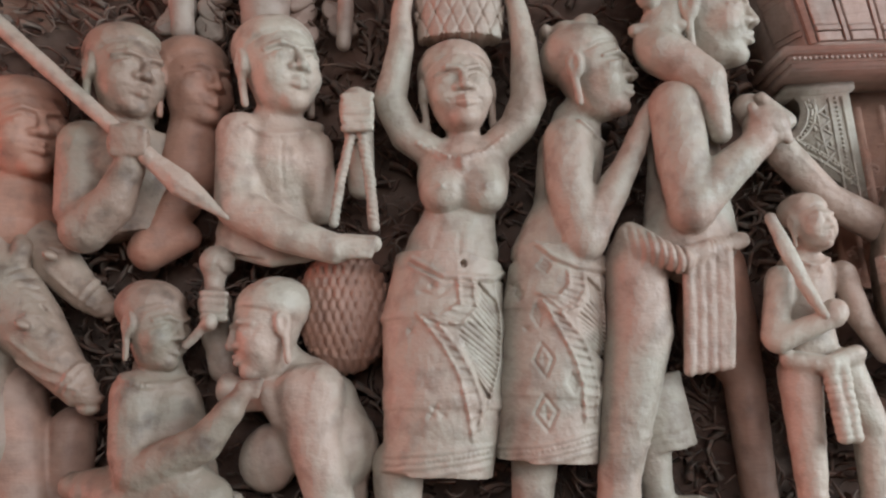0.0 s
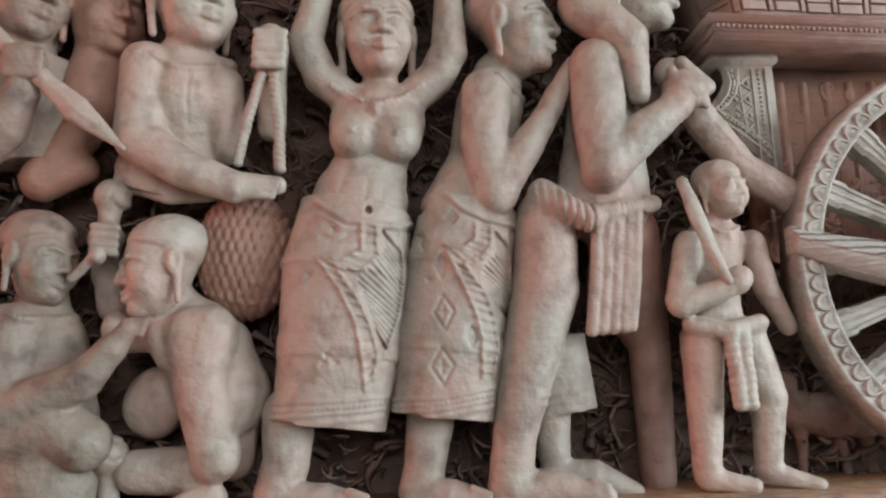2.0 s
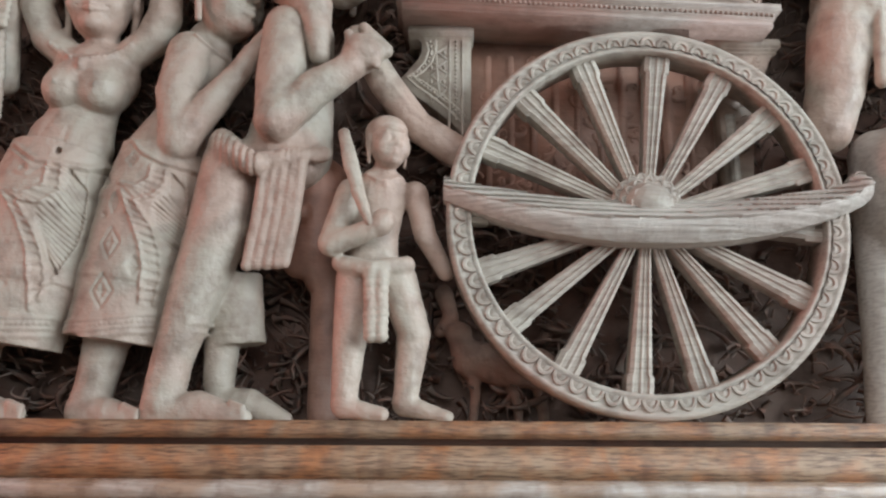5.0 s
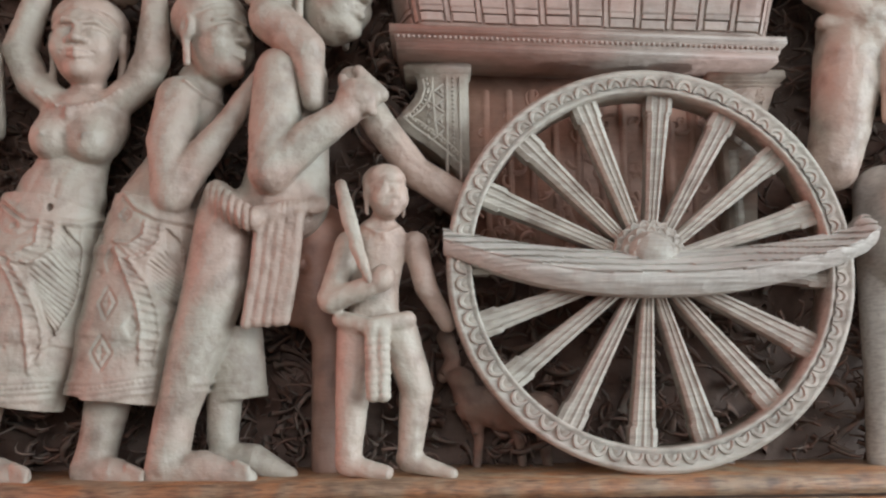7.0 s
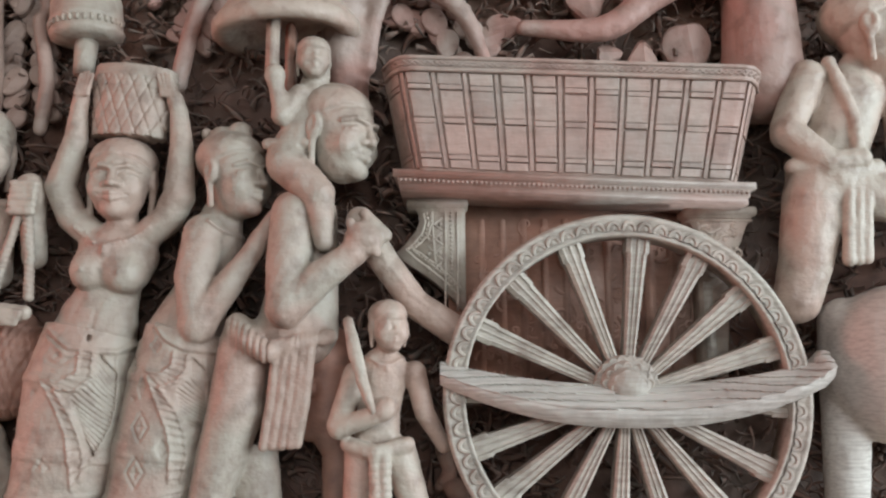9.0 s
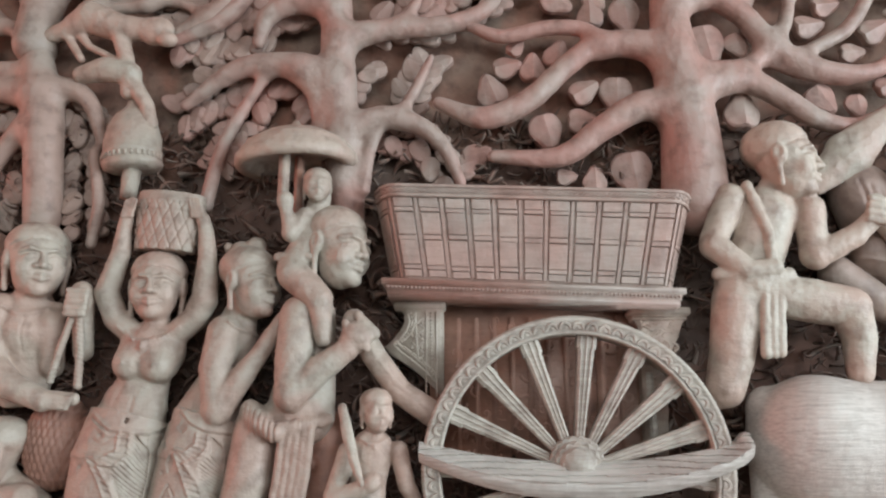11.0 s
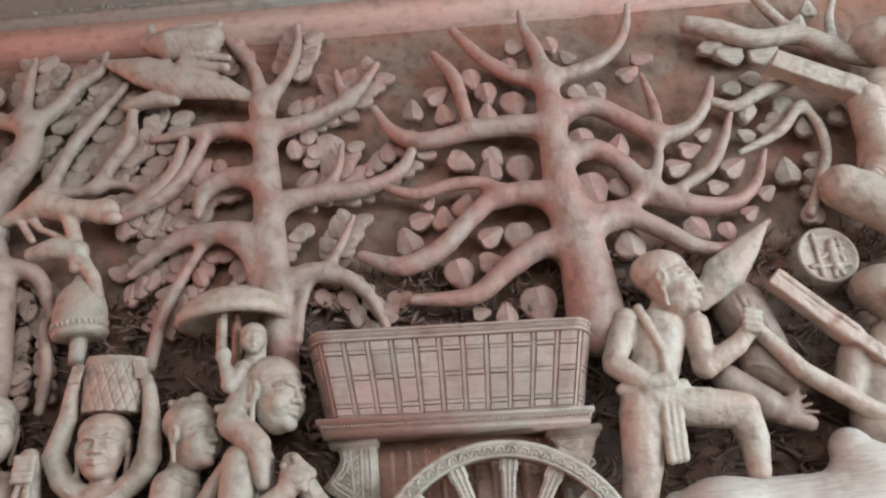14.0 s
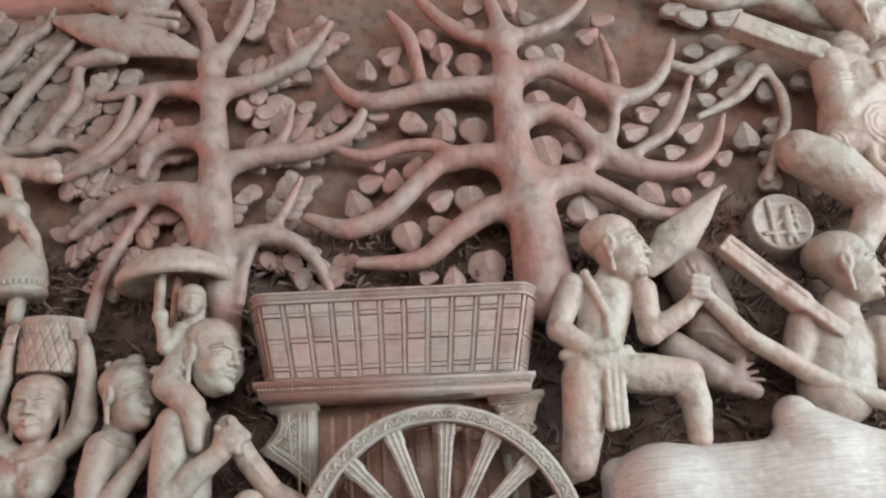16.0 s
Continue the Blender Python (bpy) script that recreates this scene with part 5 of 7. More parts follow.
f.score(0.0012, -0.0012, -0.0811, 0.3335, -0.0677, 0.3365)
f.score(0.0012, -0.0012, -0.0567, 0.3345, -0.0438, 0.3291)
f.score(0.0012, -0.0012, -0.0826, 0.3278, -0.0693, 0.3309)
f.score(0.0012, -0.0012, -0.0563, 0.3287, -0.0435, 0.3234)
f.score(0.0012, -0.0012, -0.0842, 0.3222, -0.0709, 0.3252)
f.score(0.0012, -0.0012, -0.0558, 0.3229, -0.0431, 0.3176)
f.score(0.0012, -0.0012, -0.0858, 0.3166, -0.0724, 0.3196)
f.score(0.0012, -0.0012, -0.0554, 0.3171, -0.0427, 0.3118)
f.score(0.0012, -0.0012, -0.0873, 0.311, -0.074, 0.314)
f.score(0.0012, -0.0012, -0.055, 0.3113, -0.0423, 0.3061)
f.score(0.0012, -0.0012, -0.0889, 0.3055, -0.0756, 0.3085)
f.score(0.0012, -0.0012, -0.0546, 0.3056, -0.0419, 0.3003)
f.score(0.0012, -0.0012, -0.0904, 0.2999, -0.0772, 0.3029)
f.score(0.0012, -0.0012, -0.0542, 0.2999, -0.0415, 0.2946)
f.score(0.0012, -0.0012, -0.0919, 0.2944, -0.0787, 0.2974)
f.score(0.0012, -0.0012, -0.0538, 0.2942, -0.0411, 0.2889)
carved("twisted_rope", f, "twisted rope carved in pale wood, tied to a basket", "rope", CARVED)

f = Carving(0.0018)
f.blob(-0.0862, 0.2181, 0.04, 0.0452, 0.0611, 0.036)
f.score(0.0012, -0.0019, -0.1829, 0.1583, -0.1325, 0.2746)
f.score(0.0012, -0.0019, -0.1782, 0.2786, -0.1387, 0.1544)
f.score(0.0012, -0.0019, -0.175, 0.1576, -0.1244, 0.2739)
f.score(0.0012, -0.0019, -0.1701, 0.2779, -0.1308, 0.1537)
f.score(0.0012, -0.0019, -0.1672, 0.1569, -0.1163, 0.2732)
f.score(0.0012, -0.0019, -0.1619, 0.2772, -0.1229, 0.153)
f.score(0.0012, -0.0019, -0.1593, 0.1562, -0.1082, 0.2725)
f.score(0.0012, -0.0019, -0.1538, 0.2765, -0.1151, 0.1523)
f.score(0.0012, -0.0019, -0.1514, 0.1555, -0.1001, 0.2718)
f.score(0.0012, -0.0019, -0.1457, 0.2757, -0.1072, 0.1517)
f.score(0.0012, -0.0019, -0.1436, 0.1548, -0.092, 0.271)
f.score(0.0012, -0.0019, -0.1376, 0.275, -0.0993, 0.151)
f.score(0.0012, -0.0019, -0.1357, 0.1542, -0.0839, 0.2703)
f.score(0.0012, -0.0019, -0.1295, 0.2743, -0.0915, 0.1503)
f.score(0.0012, -0.0019, -0.1279, 0.1535, -0.0758, 0.2696)
f.score(0.0012, -0.0019, -0.1214, 0.2736, -0.0836, 0.1496)
f.score(0.0012, -0.0019, -0.12, 0.1528, -0.0677, 0.2689)
f.score(0.0012, -0.0019, -0.1133, 0.2729, -0.0758, 0.1489)
f.score(0.0012, -0.0019, -0.1121, 0.1521, -0.0595, 0.2682)
f.score(0.0012, -0.0019, -0.1052, 0.2722, -0.0679, 0.1482)
f.score(0.0012, -0.0019, -0.1043, 0.1514, -0.0514, 0.2675)
f.score(0.0012, -0.0019, -0.0971, 0.2715, -0.06, 0.1475)
f.score(0.0012, -0.0019, -0.0964, 0.1507, -0.0433, 0.2668)
f.score(0.0012, -0.0019, -0.0889, 0.2708, -0.0522, 0.1468)
f.score(0.0012, -0.0019, -0.0885, 0.15, -0.0352, 0.2661)
f.score(0.0012, -0.0019, -0.0808, 0.2701, -0.0443, 0.1462)
f.score(0.0012, -0.0019, -0.0807, 0.1493, -0.0271, 0.2654)
f.score(0.0012, -0.0019, -0.0727, 0.2694, -0.0364, 0.1455)
f.score(0.0012, -0.0019, -0.0728, 0.1486, -0.019, 0.2647)
f.score(0.0012, -0.0019, -0.0646, 0.2686, -0.0286, 0.1448)
f.score(0.0012, -0.0019, -0.0649, 0.148, -0.0109, 0.2639)
f.score(0.0012, -0.0019, -0.0565, 0.2679, -0.0207, 0.1441)
f.score(0.0012, -0.0019, -0.0571, 0.1473, -0.0028, 0.2632)
f.score(0.0012, -0.0019, -0.0484, 0.2672, -0.0128, 0.1434)
f.score(0.0012, -0.0019, -0.0492, 0.1466, 0.0053, 0.2625)
f.score(0.0012, -0.0019, -0.0403, 0.2665, -0.005, 0.1427)
f.score(0.0012, -0.0019, -0.0413, 0.1459, 0.0135, 0.2618)
f.score(0.0012, -0.0019, -0.0322, 0.2658, 0.0029, 0.142)
f.score(0.0012, -0.0019, -0.0335, 0.1452, 0.0216, 0.2611)
f.score(0.0012, -0.0019, -0.0241, 0.2651, 0.0108, 0.1413)
f.score(0.0025, 0.0015, -0.1184, 0.1821, -0.0842, 0.1717, -0.0492, 0.1736)
f.score(0.0025, 0.0015, -0.1141, 0.2575, -0.0783, 0.2621, -0.0481, 0.2569)
carved("woven_basket", f, "large woven basket carved in reddish wood", "basket", CARVED_RED)

f = Carving(0.0018)
f.head(-0.2785, 0.4606, 0.06, 0.0955, 48, -6)
f.limb(-0.2832, 0.4187, 0.05, 0.0246, -0.2909, 0.3779, 0.046, 0.0382)
f.skirt(-0.2903, 0.4026, 0.04, 0.047, -0.2863, 0.3062, 0.04, 0.0513, q=0.5, k=0.01)
f.limb(-0.3196, 0.393, 0.06, 0.0247, -0.3229, 0.3314, 0.065, 0.0221)
f.chain(-0.3146, 0.3104, 0.072, 0.0228, -0.286, 0.3304, 0.078, 0.0196, -0.2687, 0.3593, 0.084, 0.0144)
f.blob(-0.2667, 0.3848, 0.088, 0.0196, 0.0186, 0.014)
f.limb(-0.2775, 0.3949, 0.096, 0.0041, -0.2496, 0.3903, 0.096, 0.0041, k=0.002)
f.limb(-0.2776, 0.3874, 0.096, 0.0041, -0.2497, 0.3833, 0.096, 0.0041, k=0.002)
f.limb(-0.2777, 0.3799, 0.096, 0.0041, -0.2498, 0.3764, 0.096, 0.0041, k=0.002)
f.limb(-0.2778, 0.3725, 0.096, 0.0041, -0.25, 0.3696, 0.096, 0.0041, k=0.002)
carved("carved_spearman", f, "carved wooden man carrying a long spear", "statue", CARVED_DARK, "carved figures of the relief")

f = Carving(0.0016)
f.chain(-0.429, 0.554, 0.07, 0.0082, -0.3923, 0.5154, 0.076, 0.0081, -0.28, 0.3988, 0.09, 0.0072, -0.249, 0.3686, 0.092, 0.0072)
f.chain(-0.2515, 0.3704, 0.092, 0.0072, -0.2192, 0.3395, 0.092, 0.0122, -0.1795, 0.3047, 0.09, 0.0025, q=0.55)
f.score(0.002, 0.0009, -0.2411, 0.3602, -0.1801, 0.3056)
carved("spear", f, "long carved wooden spear with a leaf-shaped blade", "spear", CARVED)

f = Carving(0.0023)
f.head(-0.2213, 0.4542, 0.035, 0.0959, 50, -4)
f.limb(-0.2242, 0.4118, 0.03, 0.0253, -0.2282, 0.3713, 0.03, 0.0334)
f.limb(-0.2369, 0.3353, 0.04, 0.0196, -0.2662, 0.2927, 0.044, 0.0193)
f.limb(-0.2655, 0.2895, 0.046, 0.0182, -0.2311, 0.3006, 0.044, 0.014)
carved("carved_man", f, "dim carved wooden man standing behind the spear", "statue", CARVED_RED, "carved figures of the relief")

f = Carving(0.0023)
f.head(-0.3867, 0.4197, 0.04, 0.1052, 48, 0)
f.limb(-0.3945, 0.3743, 0.03, 0.0278, -0.3996, 0.3292, 0.03, 0.044)
carved("carved_man", f, "carved wooden man at the rear of the crowd", "statue", CARVED_RED, "carved figures of the relief")

f = Carving(0.0018)
f.head(-0.2547, 0.215, 0.065, 0.0766, 66, -8)
f.chain(-0.2567, 0.1774, 0.055, 0.0231, -0.255, 0.1394, 0.055, 0.0381, -0.2539, 0.0803, 0.055, 0.0476, -0.2502, 0.0274, 0.055, 0.0469, q=0.7)
f.chain(-0.2716, 0.1562, 0.07, 0.022, -0.2725, 0.1081, 0.076, 0.0205, -0.2655, 0.0916, 0.082, 0.0193)
f.chain(-0.2648, 0.0904, 0.084, 0.0183, -0.207, 0.1106, 0.09, 0.0163, -0.1839, 0.1346, 0.092, 0.0116)
f.limb(-0.1839, 0.1346, 0.092, 0.0106, -0.1713, 0.1501, 0.092, 0.0087)
f.limb(-0.1729, 0.1565, 0.094, 0.0034, -0.1549, 0.1587, 0.094, 0.0029, k=0.002)
f.limb(-0.1711, 0.153, 0.094, 0.0034, -0.1566, 0.1546, 0.094, 0.0029, k=0.002)
f.limb(-0.1693, 0.1495, 0.094, 0.0034, -0.1582, 0.1504, 0.094, 0.0029, k=0.002)
f.limb(-0.1675, 0.146, 0.094, 0.0034, -0.1598, 0.1463, 0.094, 0.0029, k=0.002)
f.score(0.0026, 0.0036, -0.280, 0.174, -0.258, 0.163, -0.236, 0.163, -0.220, 0.170)
f.studs(14, 0.0013, -0.0020, -0.280, 0.174, -0.258, 0.163, -0.236, 0.163, -0.220, 0.170)
f.limb(-0.3066, 0.0759, 0.06, 0.0223, -0.3313, 0.0829, 0.06, 0.0124)
f.chain(-0.2869, 0.0656, 0.065, 0.027, -0.231, 0.0753, 0.075, 0.0246, -0.2094, 0.0605, 0.075, 0.0224)
carved("carved_smoker", f, "seated carved wooden man with a pipe in his mouth", "statue", CARVED_DARK, "carved figures of the relief")

f = Carving(0.0015)
f.limb(-0.2216, 0.196, 0.082, 0.004, -0.2025, 0.2114, 0.086, 0.0045)
f.blob(-0.1983, 0.2134, 0.088, 0.0059, 0.0079, 0.008)
carved("tobacco_pipe", f, "short carved wooden pipe at a man's mouth", "pipe", CARVED)

f = Carving(0.0018)
f.head(-0.153, 0.2036, 0.065, 0.0842, -62, 6)
f.chain(-0.1441, 0.1701, 0.055, 0.0231, -0.1254, 0.1431, 0.053, 0.0358, -0.1031, 0.096, 0.05, 0.0407, q=0.75)
f.chain(-0.1096, 0.1469, 0.07, 0.023, -0.114, 0.1037, 0.074, 0.0226, -0.1028, 0.046, 0.074, 0.0194)
f.limb(-0.144, 0.1498, 0.06, 0.0173, -0.1796, 0.148, 0.06, 0.0152)
f.blob(-0.1921, 0.154, 0.06, 0.0112, 0.0152, 0.015)
f.limb(-0.1522, 0.1457, 0.07, 0.013, -0.1432, 0.1253, 0.07, 0.0109)
f.blob(-0.1615, 0.0903, 0.04, 0.0247, 0.0308, 0.024)
f.chain(-0.1267, 0.1456, 0.07, 0.0228, -0.1156, 0.0963, 0.072, 0.0215, -0.1058, 0.0388, 0.07, 0.0164)
f.limb(-0.1108, 0.0102, 0.065, 0.0155, -0.1414, 0.0035, 0.075, 0.0085, q=0.8)
f.chain(-0.1017, 0.137, 0.05, 0.0235, -0.0913, 0.0965, 0.045, 0.0204, -0.0976, 0.0416, 0.04, 0.0203, q=0.8)
f.limb(-0.1741, 0.0336, 0.05, 0.0188, -0.1303, 0.033, 0.05, 0.0209)
f.blob(-0.1701, 0.0875, 0.035, 0.0216, 0.0257, 0.024)
carved("carved_man", f, "crouching carved wooden man facing the smoker", "statue", CARVED, "carved figures of the relief")

f = Carving(0.0016)
f.blob(-0.1994, 0.2715, 0.055, 0.0168, 0.0158, 0.016)
f.score(0.0016, -0.0018, -0.199, 0.2649, -0.1946, 0.2748, -0.1845, 0.2714, -0.1839, 0.261, -0.1926, 0.2582, -0.1959, 0.2657)
f.limb(-0.2026, 0.2558, 0.055, 0.0094, -0.2056, 0.2011, 0.055, 0.0103)
f.blob(-0.1997, 0.2305, 0.068, 0.0153, 0.0153, 0.014)
f.limb(-0.2059, 0.2399, 0.08, 0.0035, -0.1868, 0.2373, 0.08, 0.0035, k=0.002)
f.limb(-0.2061, 0.2329, 0.08, 0.0035, -0.1871, 0.2302, 0.08, 0.0035, k=0.002)
f.limb(-0.2063, 0.2258, 0.08, 0.0035, -0.1874, 0.2231, 0.08, 0.0035, k=0.002)
f.limb(-0.2066, 0.2188, 0.08, 0.0035, -0.1876, 0.2161, 0.08, 0.0035, k=0.002)
f.limb(-0.2053, 0.2223, 0.05, 0.0126, -0.198, 0.175, 0.045, 0.0156)
carved("carved_rattle", f, "round-headed rattle held up in a carved wooden fist", "rattle", CARVED)

f = Carving(0.0016)
f.blob(-0.1966, 0.0493, 0.055, 0.0174, 0.0165, 0.018)
f.limb(-0.1965, 0.0377, 0.052, 0.0083, -0.1961, -0.0067, 0.05, 0.0082)
f.score(0.0016, -0.0018, -0.1993, 0.0529, -0.1929, 0.0611, -0.182, 0.0583, -0.1799, 0.0475, -0.1885, 0.0437, -0.1937, 0.0504)
carved("carved_rattle", f, "round-headed rattle standing between the crouching men", "rattle", CARVED)

f = Carving(0.0016)
f.blob(-0.3183, 0.0772, 0.065, 0.0135, 0.0108, 0.014)
f.limb(-0.3215, 0.0843, 0.074, 0.0027, -0.3043, 0.0817, 0.074, 0.0027, k=0.002)
f.limb(-0.3214, 0.0804, 0.074, 0.0027, -0.3041, 0.0778, 0.074, 0.0027, k=0.002)
f.limb(-0.3212, 0.0765, 0.074, 0.0027, -0.304, 0.0739, 0.074, 0.0027, k=0.002)
f.limb(-0.3211, 0.0727, 0.074, 0.0026, -0.3039, 0.07, 0.074, 0.0027, k=0.002)
f.limb(-0.3164, 0.0716, 0.055, 0.01, -0.2846, 0.0462, 0.045, 0.012)
carved("carved_fist", f, "clenched carved wooden fist beside the seated man", "fist", CARVED_DARK)

f = Carving(0.0019)
f.chain(-0.4221, 0.2883, 0.055, 0.0315, -0.3928, 0.2586, 0.06, 0.0332, -0.3672, 0.225, 0.064, 0.0297, -0.3422, 0.1922, 0.068, 0.0222, -0.3213, 0.1654, 0.07, 0.016, -0.3124, 0.1538, 0.07, 0.012, q=0.85)
f.limb(-0.4342, 0.2214, 0.05, 0.0469, -0.4251, 0.1288, 0.045, 0.0461)
f.blob(-0.3575, 0.2242, 0.096, 0.0073, 0.0044, 0.007, turn=-25)
f.limb(-0.3972, 0.3022, 0.055, 0.0084, -0.3826, 0.2788, 0.06, 0.0104, k=0.003)
f.score(0.002, 0.003, -0.3344, 0.1646, -0.3175, 0.1865, -0.3024, 0.1899)
f.score(0.002, 0.003, -0.3288, 0.1618, -0.3119, 0.1827, -0.2977, 0.1847)
f.score(0.002, 0.0026, -0.3733, 0.1937, -0.3448, 0.1762, -0.3166, 0.1654)
f.score(0.002, 0.0026, -0.3735, 0.2127, -0.3496, 0.1916, -0.3213, 0.1779)
f.score(0.0018, -0.003, -0.3236, 0.1512, -0.3049, 0.1495, -0.2848, 0.157)
f.score(0.0018, 0.0024, -0.3605, 0.2345, -0.3476, 0.2314, -0.3375, 0.2166)
f.score(0.0018, 0.002, -0.3584, 0.2161, -0.3475, 0.2142, -0.3394, 0.2144)
f.blob(-0.3023, 0.1639, 0.09, 0.0034, 0.0049, 0.007, sign=-1, k=0.002)
f.score(0.0016, 0.0024, -0.3119, 0.1649, -0.2978, 0.1721, -0.2847, 0.1626)
f.score(0.0016, 0.002, -0.319, 0.1609, -0.3026, 0.1572, -0.2876, 0.1582)
f.chain(-0.396, 0.2846, 0.064, 0.0114, -0.4026, 0.3068, 0.062, 0.0126, -0.3962, 0.3227, 0.06, 0.0053)
f.chain(-0.3804, 0.278, 0.064, 0.0093, -0.3765, 0.2991, 0.062, 0.0104, -0.3804, 0.3132, 0.06, 0.0042)
f.chain(-0.3637, 0.2425, 0.066, 0.0061, -0.3844, 0.2676, 0.066, 0.0082, -0.4011, 0.2798, 0.064, 0.0083, k=0.004)
f.score(0.0015, -0.0022, -0.3792, 0.2736, -0.3695, 0.2807)
f.score(0.0015, -0.0022, -0.3738, 0.2671, -0.3635, 0.2692)
f.score(0.0015, -0.0022, -0.3683, 0.2607, -0.3576, 0.2578)
f.score(0.0015, -0.0022, -0.3629, 0.2543, -0.3516, 0.2464)
f.score(0.0015, -0.0022, -0.3575, 0.2479, -0.3457, 0.2351)
f.score(0.0015, -0.0022, -0.3521, 0.2415, -0.3399, 0.2239)
carved("carved_horse", f, "carved wooden horse with a bridled head", "horse", CARVED_DARK, "carved figures of the relief")

f = Carving(0.0019)
f.chain(-0.4007, 0.336, 0.038, 0.0196, -0.3768, 0.3137, 0.042, 0.0226, -0.3506, 0.2834, 0.046, 0.0213, -0.326, 0.2542, 0.048, 0.0158, -0.3043, 0.2372, 0.05, 0.0115, q=0.85)
f.limb(-0.3942, 0.3378, 0.04, 0.0163, -0.4209, 0.3179, 0.04, 0.0324)
f.blob(-0.3455, 0.288, 0.074, 0.0072, 0.0046, 0.007, turn=-30)
f.limb(-0.3926, 0.3449, 0.045, 0.0076, -0.3806, 0.3234, 0.05, 0.0096, k=0.003)
f.score(0.0018, 0.0026, -0.3273, 0.2429, -0.3137, 0.2657, -0.297, 0.2632)
f.score(0.0018, 0.0026, -0.3203, 0.2388, -0.3071, 0.26, -0.2911, 0.2566)
f.score(0.0018, 0.0022, -0.3565, 0.2787, -0.3313, 0.2534, -0.3113, 0.2365)
f.score(0.0016, -0.0024, -0.3113, 0.2289, -0.2874, 0.2289)
f.score(0.0016, 0.0022, -0.3526, 0.298, -0.3389, 0.2947, -0.3313, 0.2806)
f.score(0.0016, 0.002, -0.3113, 0.2365, -0.2987, 0.243, -0.2863, 0.2328)
f.chain(-0.3939, 0.3301, 0.05, 0.0075, -0.3914, 0.3453, 0.05, 0.0086, -0.3856, 0.3519, 0.048, 0.0038)
f.chain(-0.3806, 0.3316, 0.05, 0.0064, -0.377, 0.344, 0.05, 0.0075, -0.3738, 0.3498, 0.048, 0.0032)
carved("carved_horse", f, "carved wooden horse behind another horse's head", "horse", CARVED_DARK, "carved figures of the relief")

f = Carving(0.0022)
f.chain(-0.3977, 0.1667, 0.04, 0.0313, -0.3867, 0.0852, 0.04, 0.0281, -0.3761, 0.0163, 0.04, 0.0251)
f.limb(-0.3455, 0.131, 0.03, 0.021, -0.3508, 0.0608, 0.03, 0.0206)
carved("carved_foal", f, "reddish carved wooden horse standing behind, its forelegs showing", "horse", CARVED_RED, "carved figures of the relief")

f = Carving(0.0018)
f.head(0.86, 0.5677, 0.081, 0.0999, 68, 0)
f.chain(0.8476, 0.5332, 0.071, 0.0212, 0.8337, 0.4999, 0.071, 0.0387, 0.8171, 0.4508, 0.072, 0.0348, 0.8049, 0.4114, 0.072, 0.0327, q=0.75)
f.limb(0.7871, 0.5206, 0.078, 0.0202, 0.7602, 0.4648, 0.084, 0.0173)
f.chain(0.7583, 0.4556, 0.088, 0.0179, 0.7941, 0.4199, 0.098, 0.0145, 0.8248, 0.4238, 0.102, 0.0114)
f.limb(0.8868, 0.5053, 0.078, 0.0193, 0.884, 0.4458, 0.082, 0.0172)
f.chain(0.8842, 0.4411, 0.084, 0.0172, 0.9335, 0.4658, 0.09, 0.0141, 0.9577, 0.4872, 0.094, 0.0118)
f.blob(0.9631, 0.5003, 0.096, 0.0127, 0.019, 0.011)
f.limb(0.9519, 0.511, 0.104, 0.0047, 0.9715, 0.5058, 0.104, 0.0047, k=0.002)
f.limb(0.95, 0.5019, 0.104, 0.0047, 0.9695, 0.4968, 0.104, 0.0047, k=0.002)
f.limb(0.948, 0.4929, 0.104, 0.0047, 0.9674, 0.4878, 0.104, 0.0047, k=0.002)
f.limb(0.9461, 0.4839, 0.104, 0.0047, 0.9654, 0.4788, 0.104, 0.0047, k=0.002)
f.chain(0.8056, 0.5335, 0.092, 0.0072, 0.8237, 0.4709, 0.098, 0.007, 0.8238, 0.4271, 0.102, 0.0069, k=0.002)
f.chain(0.7607, 0.4193, 0.088, 0.0085, 0.8027, 0.4045, 0.1, 0.0091, 0.8442, 0.4174, 0.096, 0.0077, k=0.003)
f.score(0.0014, -0.0012, 0.758, 0.412, 0.8, 0.4004, 0.8385, 0.4123)
f.chain(0.7807, 0.3885, 0.078, 0.0277, 0.7714, 0.3209, 0.078, 0.027, 0.7597, 0.2784, 0.076, 0.0236)
f.chain(0.8051, 0.3975, 0.08, 0.0262, 0.8717, 0.385, 0.084, 0.0275, 0.9178, 0.3761, 0.084, 0.0259, 0.9259, 0.3398, 0.082, 0.0204, 0.9228, 0.2958, 0.08, 0.0156, k=0.008)
f.limb(0.8115, 0.4034, 0.101, 0.0061, 0.8037, 0.3174, 0.103, 0.0066, k=0.002)
f.limb(0.8205, 0.4026, 0.101, 0.0061, 0.8127, 0.3184, 0.103, 0.0066, k=0.002)
f.limb(0.8295, 0.4018, 0.101, 0.0061, 0.8218, 0.3193, 0.103, 0.0066, k=0.002)
f.chain(0.787, 0.4138, 0.076, 0.0275, 0.7852, 0.3565, 0.078, 0.0259, 0.7724, 0.3089, 0.076, 0.02, 0.7478, 0.2634, 0.071, 0.011)
carved("carved_man", f, "pale carved wooden man striding beside the ox", "statue", CARVED, "carved figures of the relief")

f = Carving(0.0018)
f.chain(0.9083, 0.5446, 0.061, 0.0149, 0.9533, 0.5842, 0.064, 0.0318, 1.0007, 0.6263, 0.064, 0.0187, 1.0403, 0.6636, 0.064, 0.0034, q=0.5)
f.score(0.002, 0.001, 0.911, 0.5477, 1.0187, 0.642)
carved("carved_leaf_blade", f, "broad pointed blade carved in pale wood", "blade", CARVED)

f = Carving(0.003)
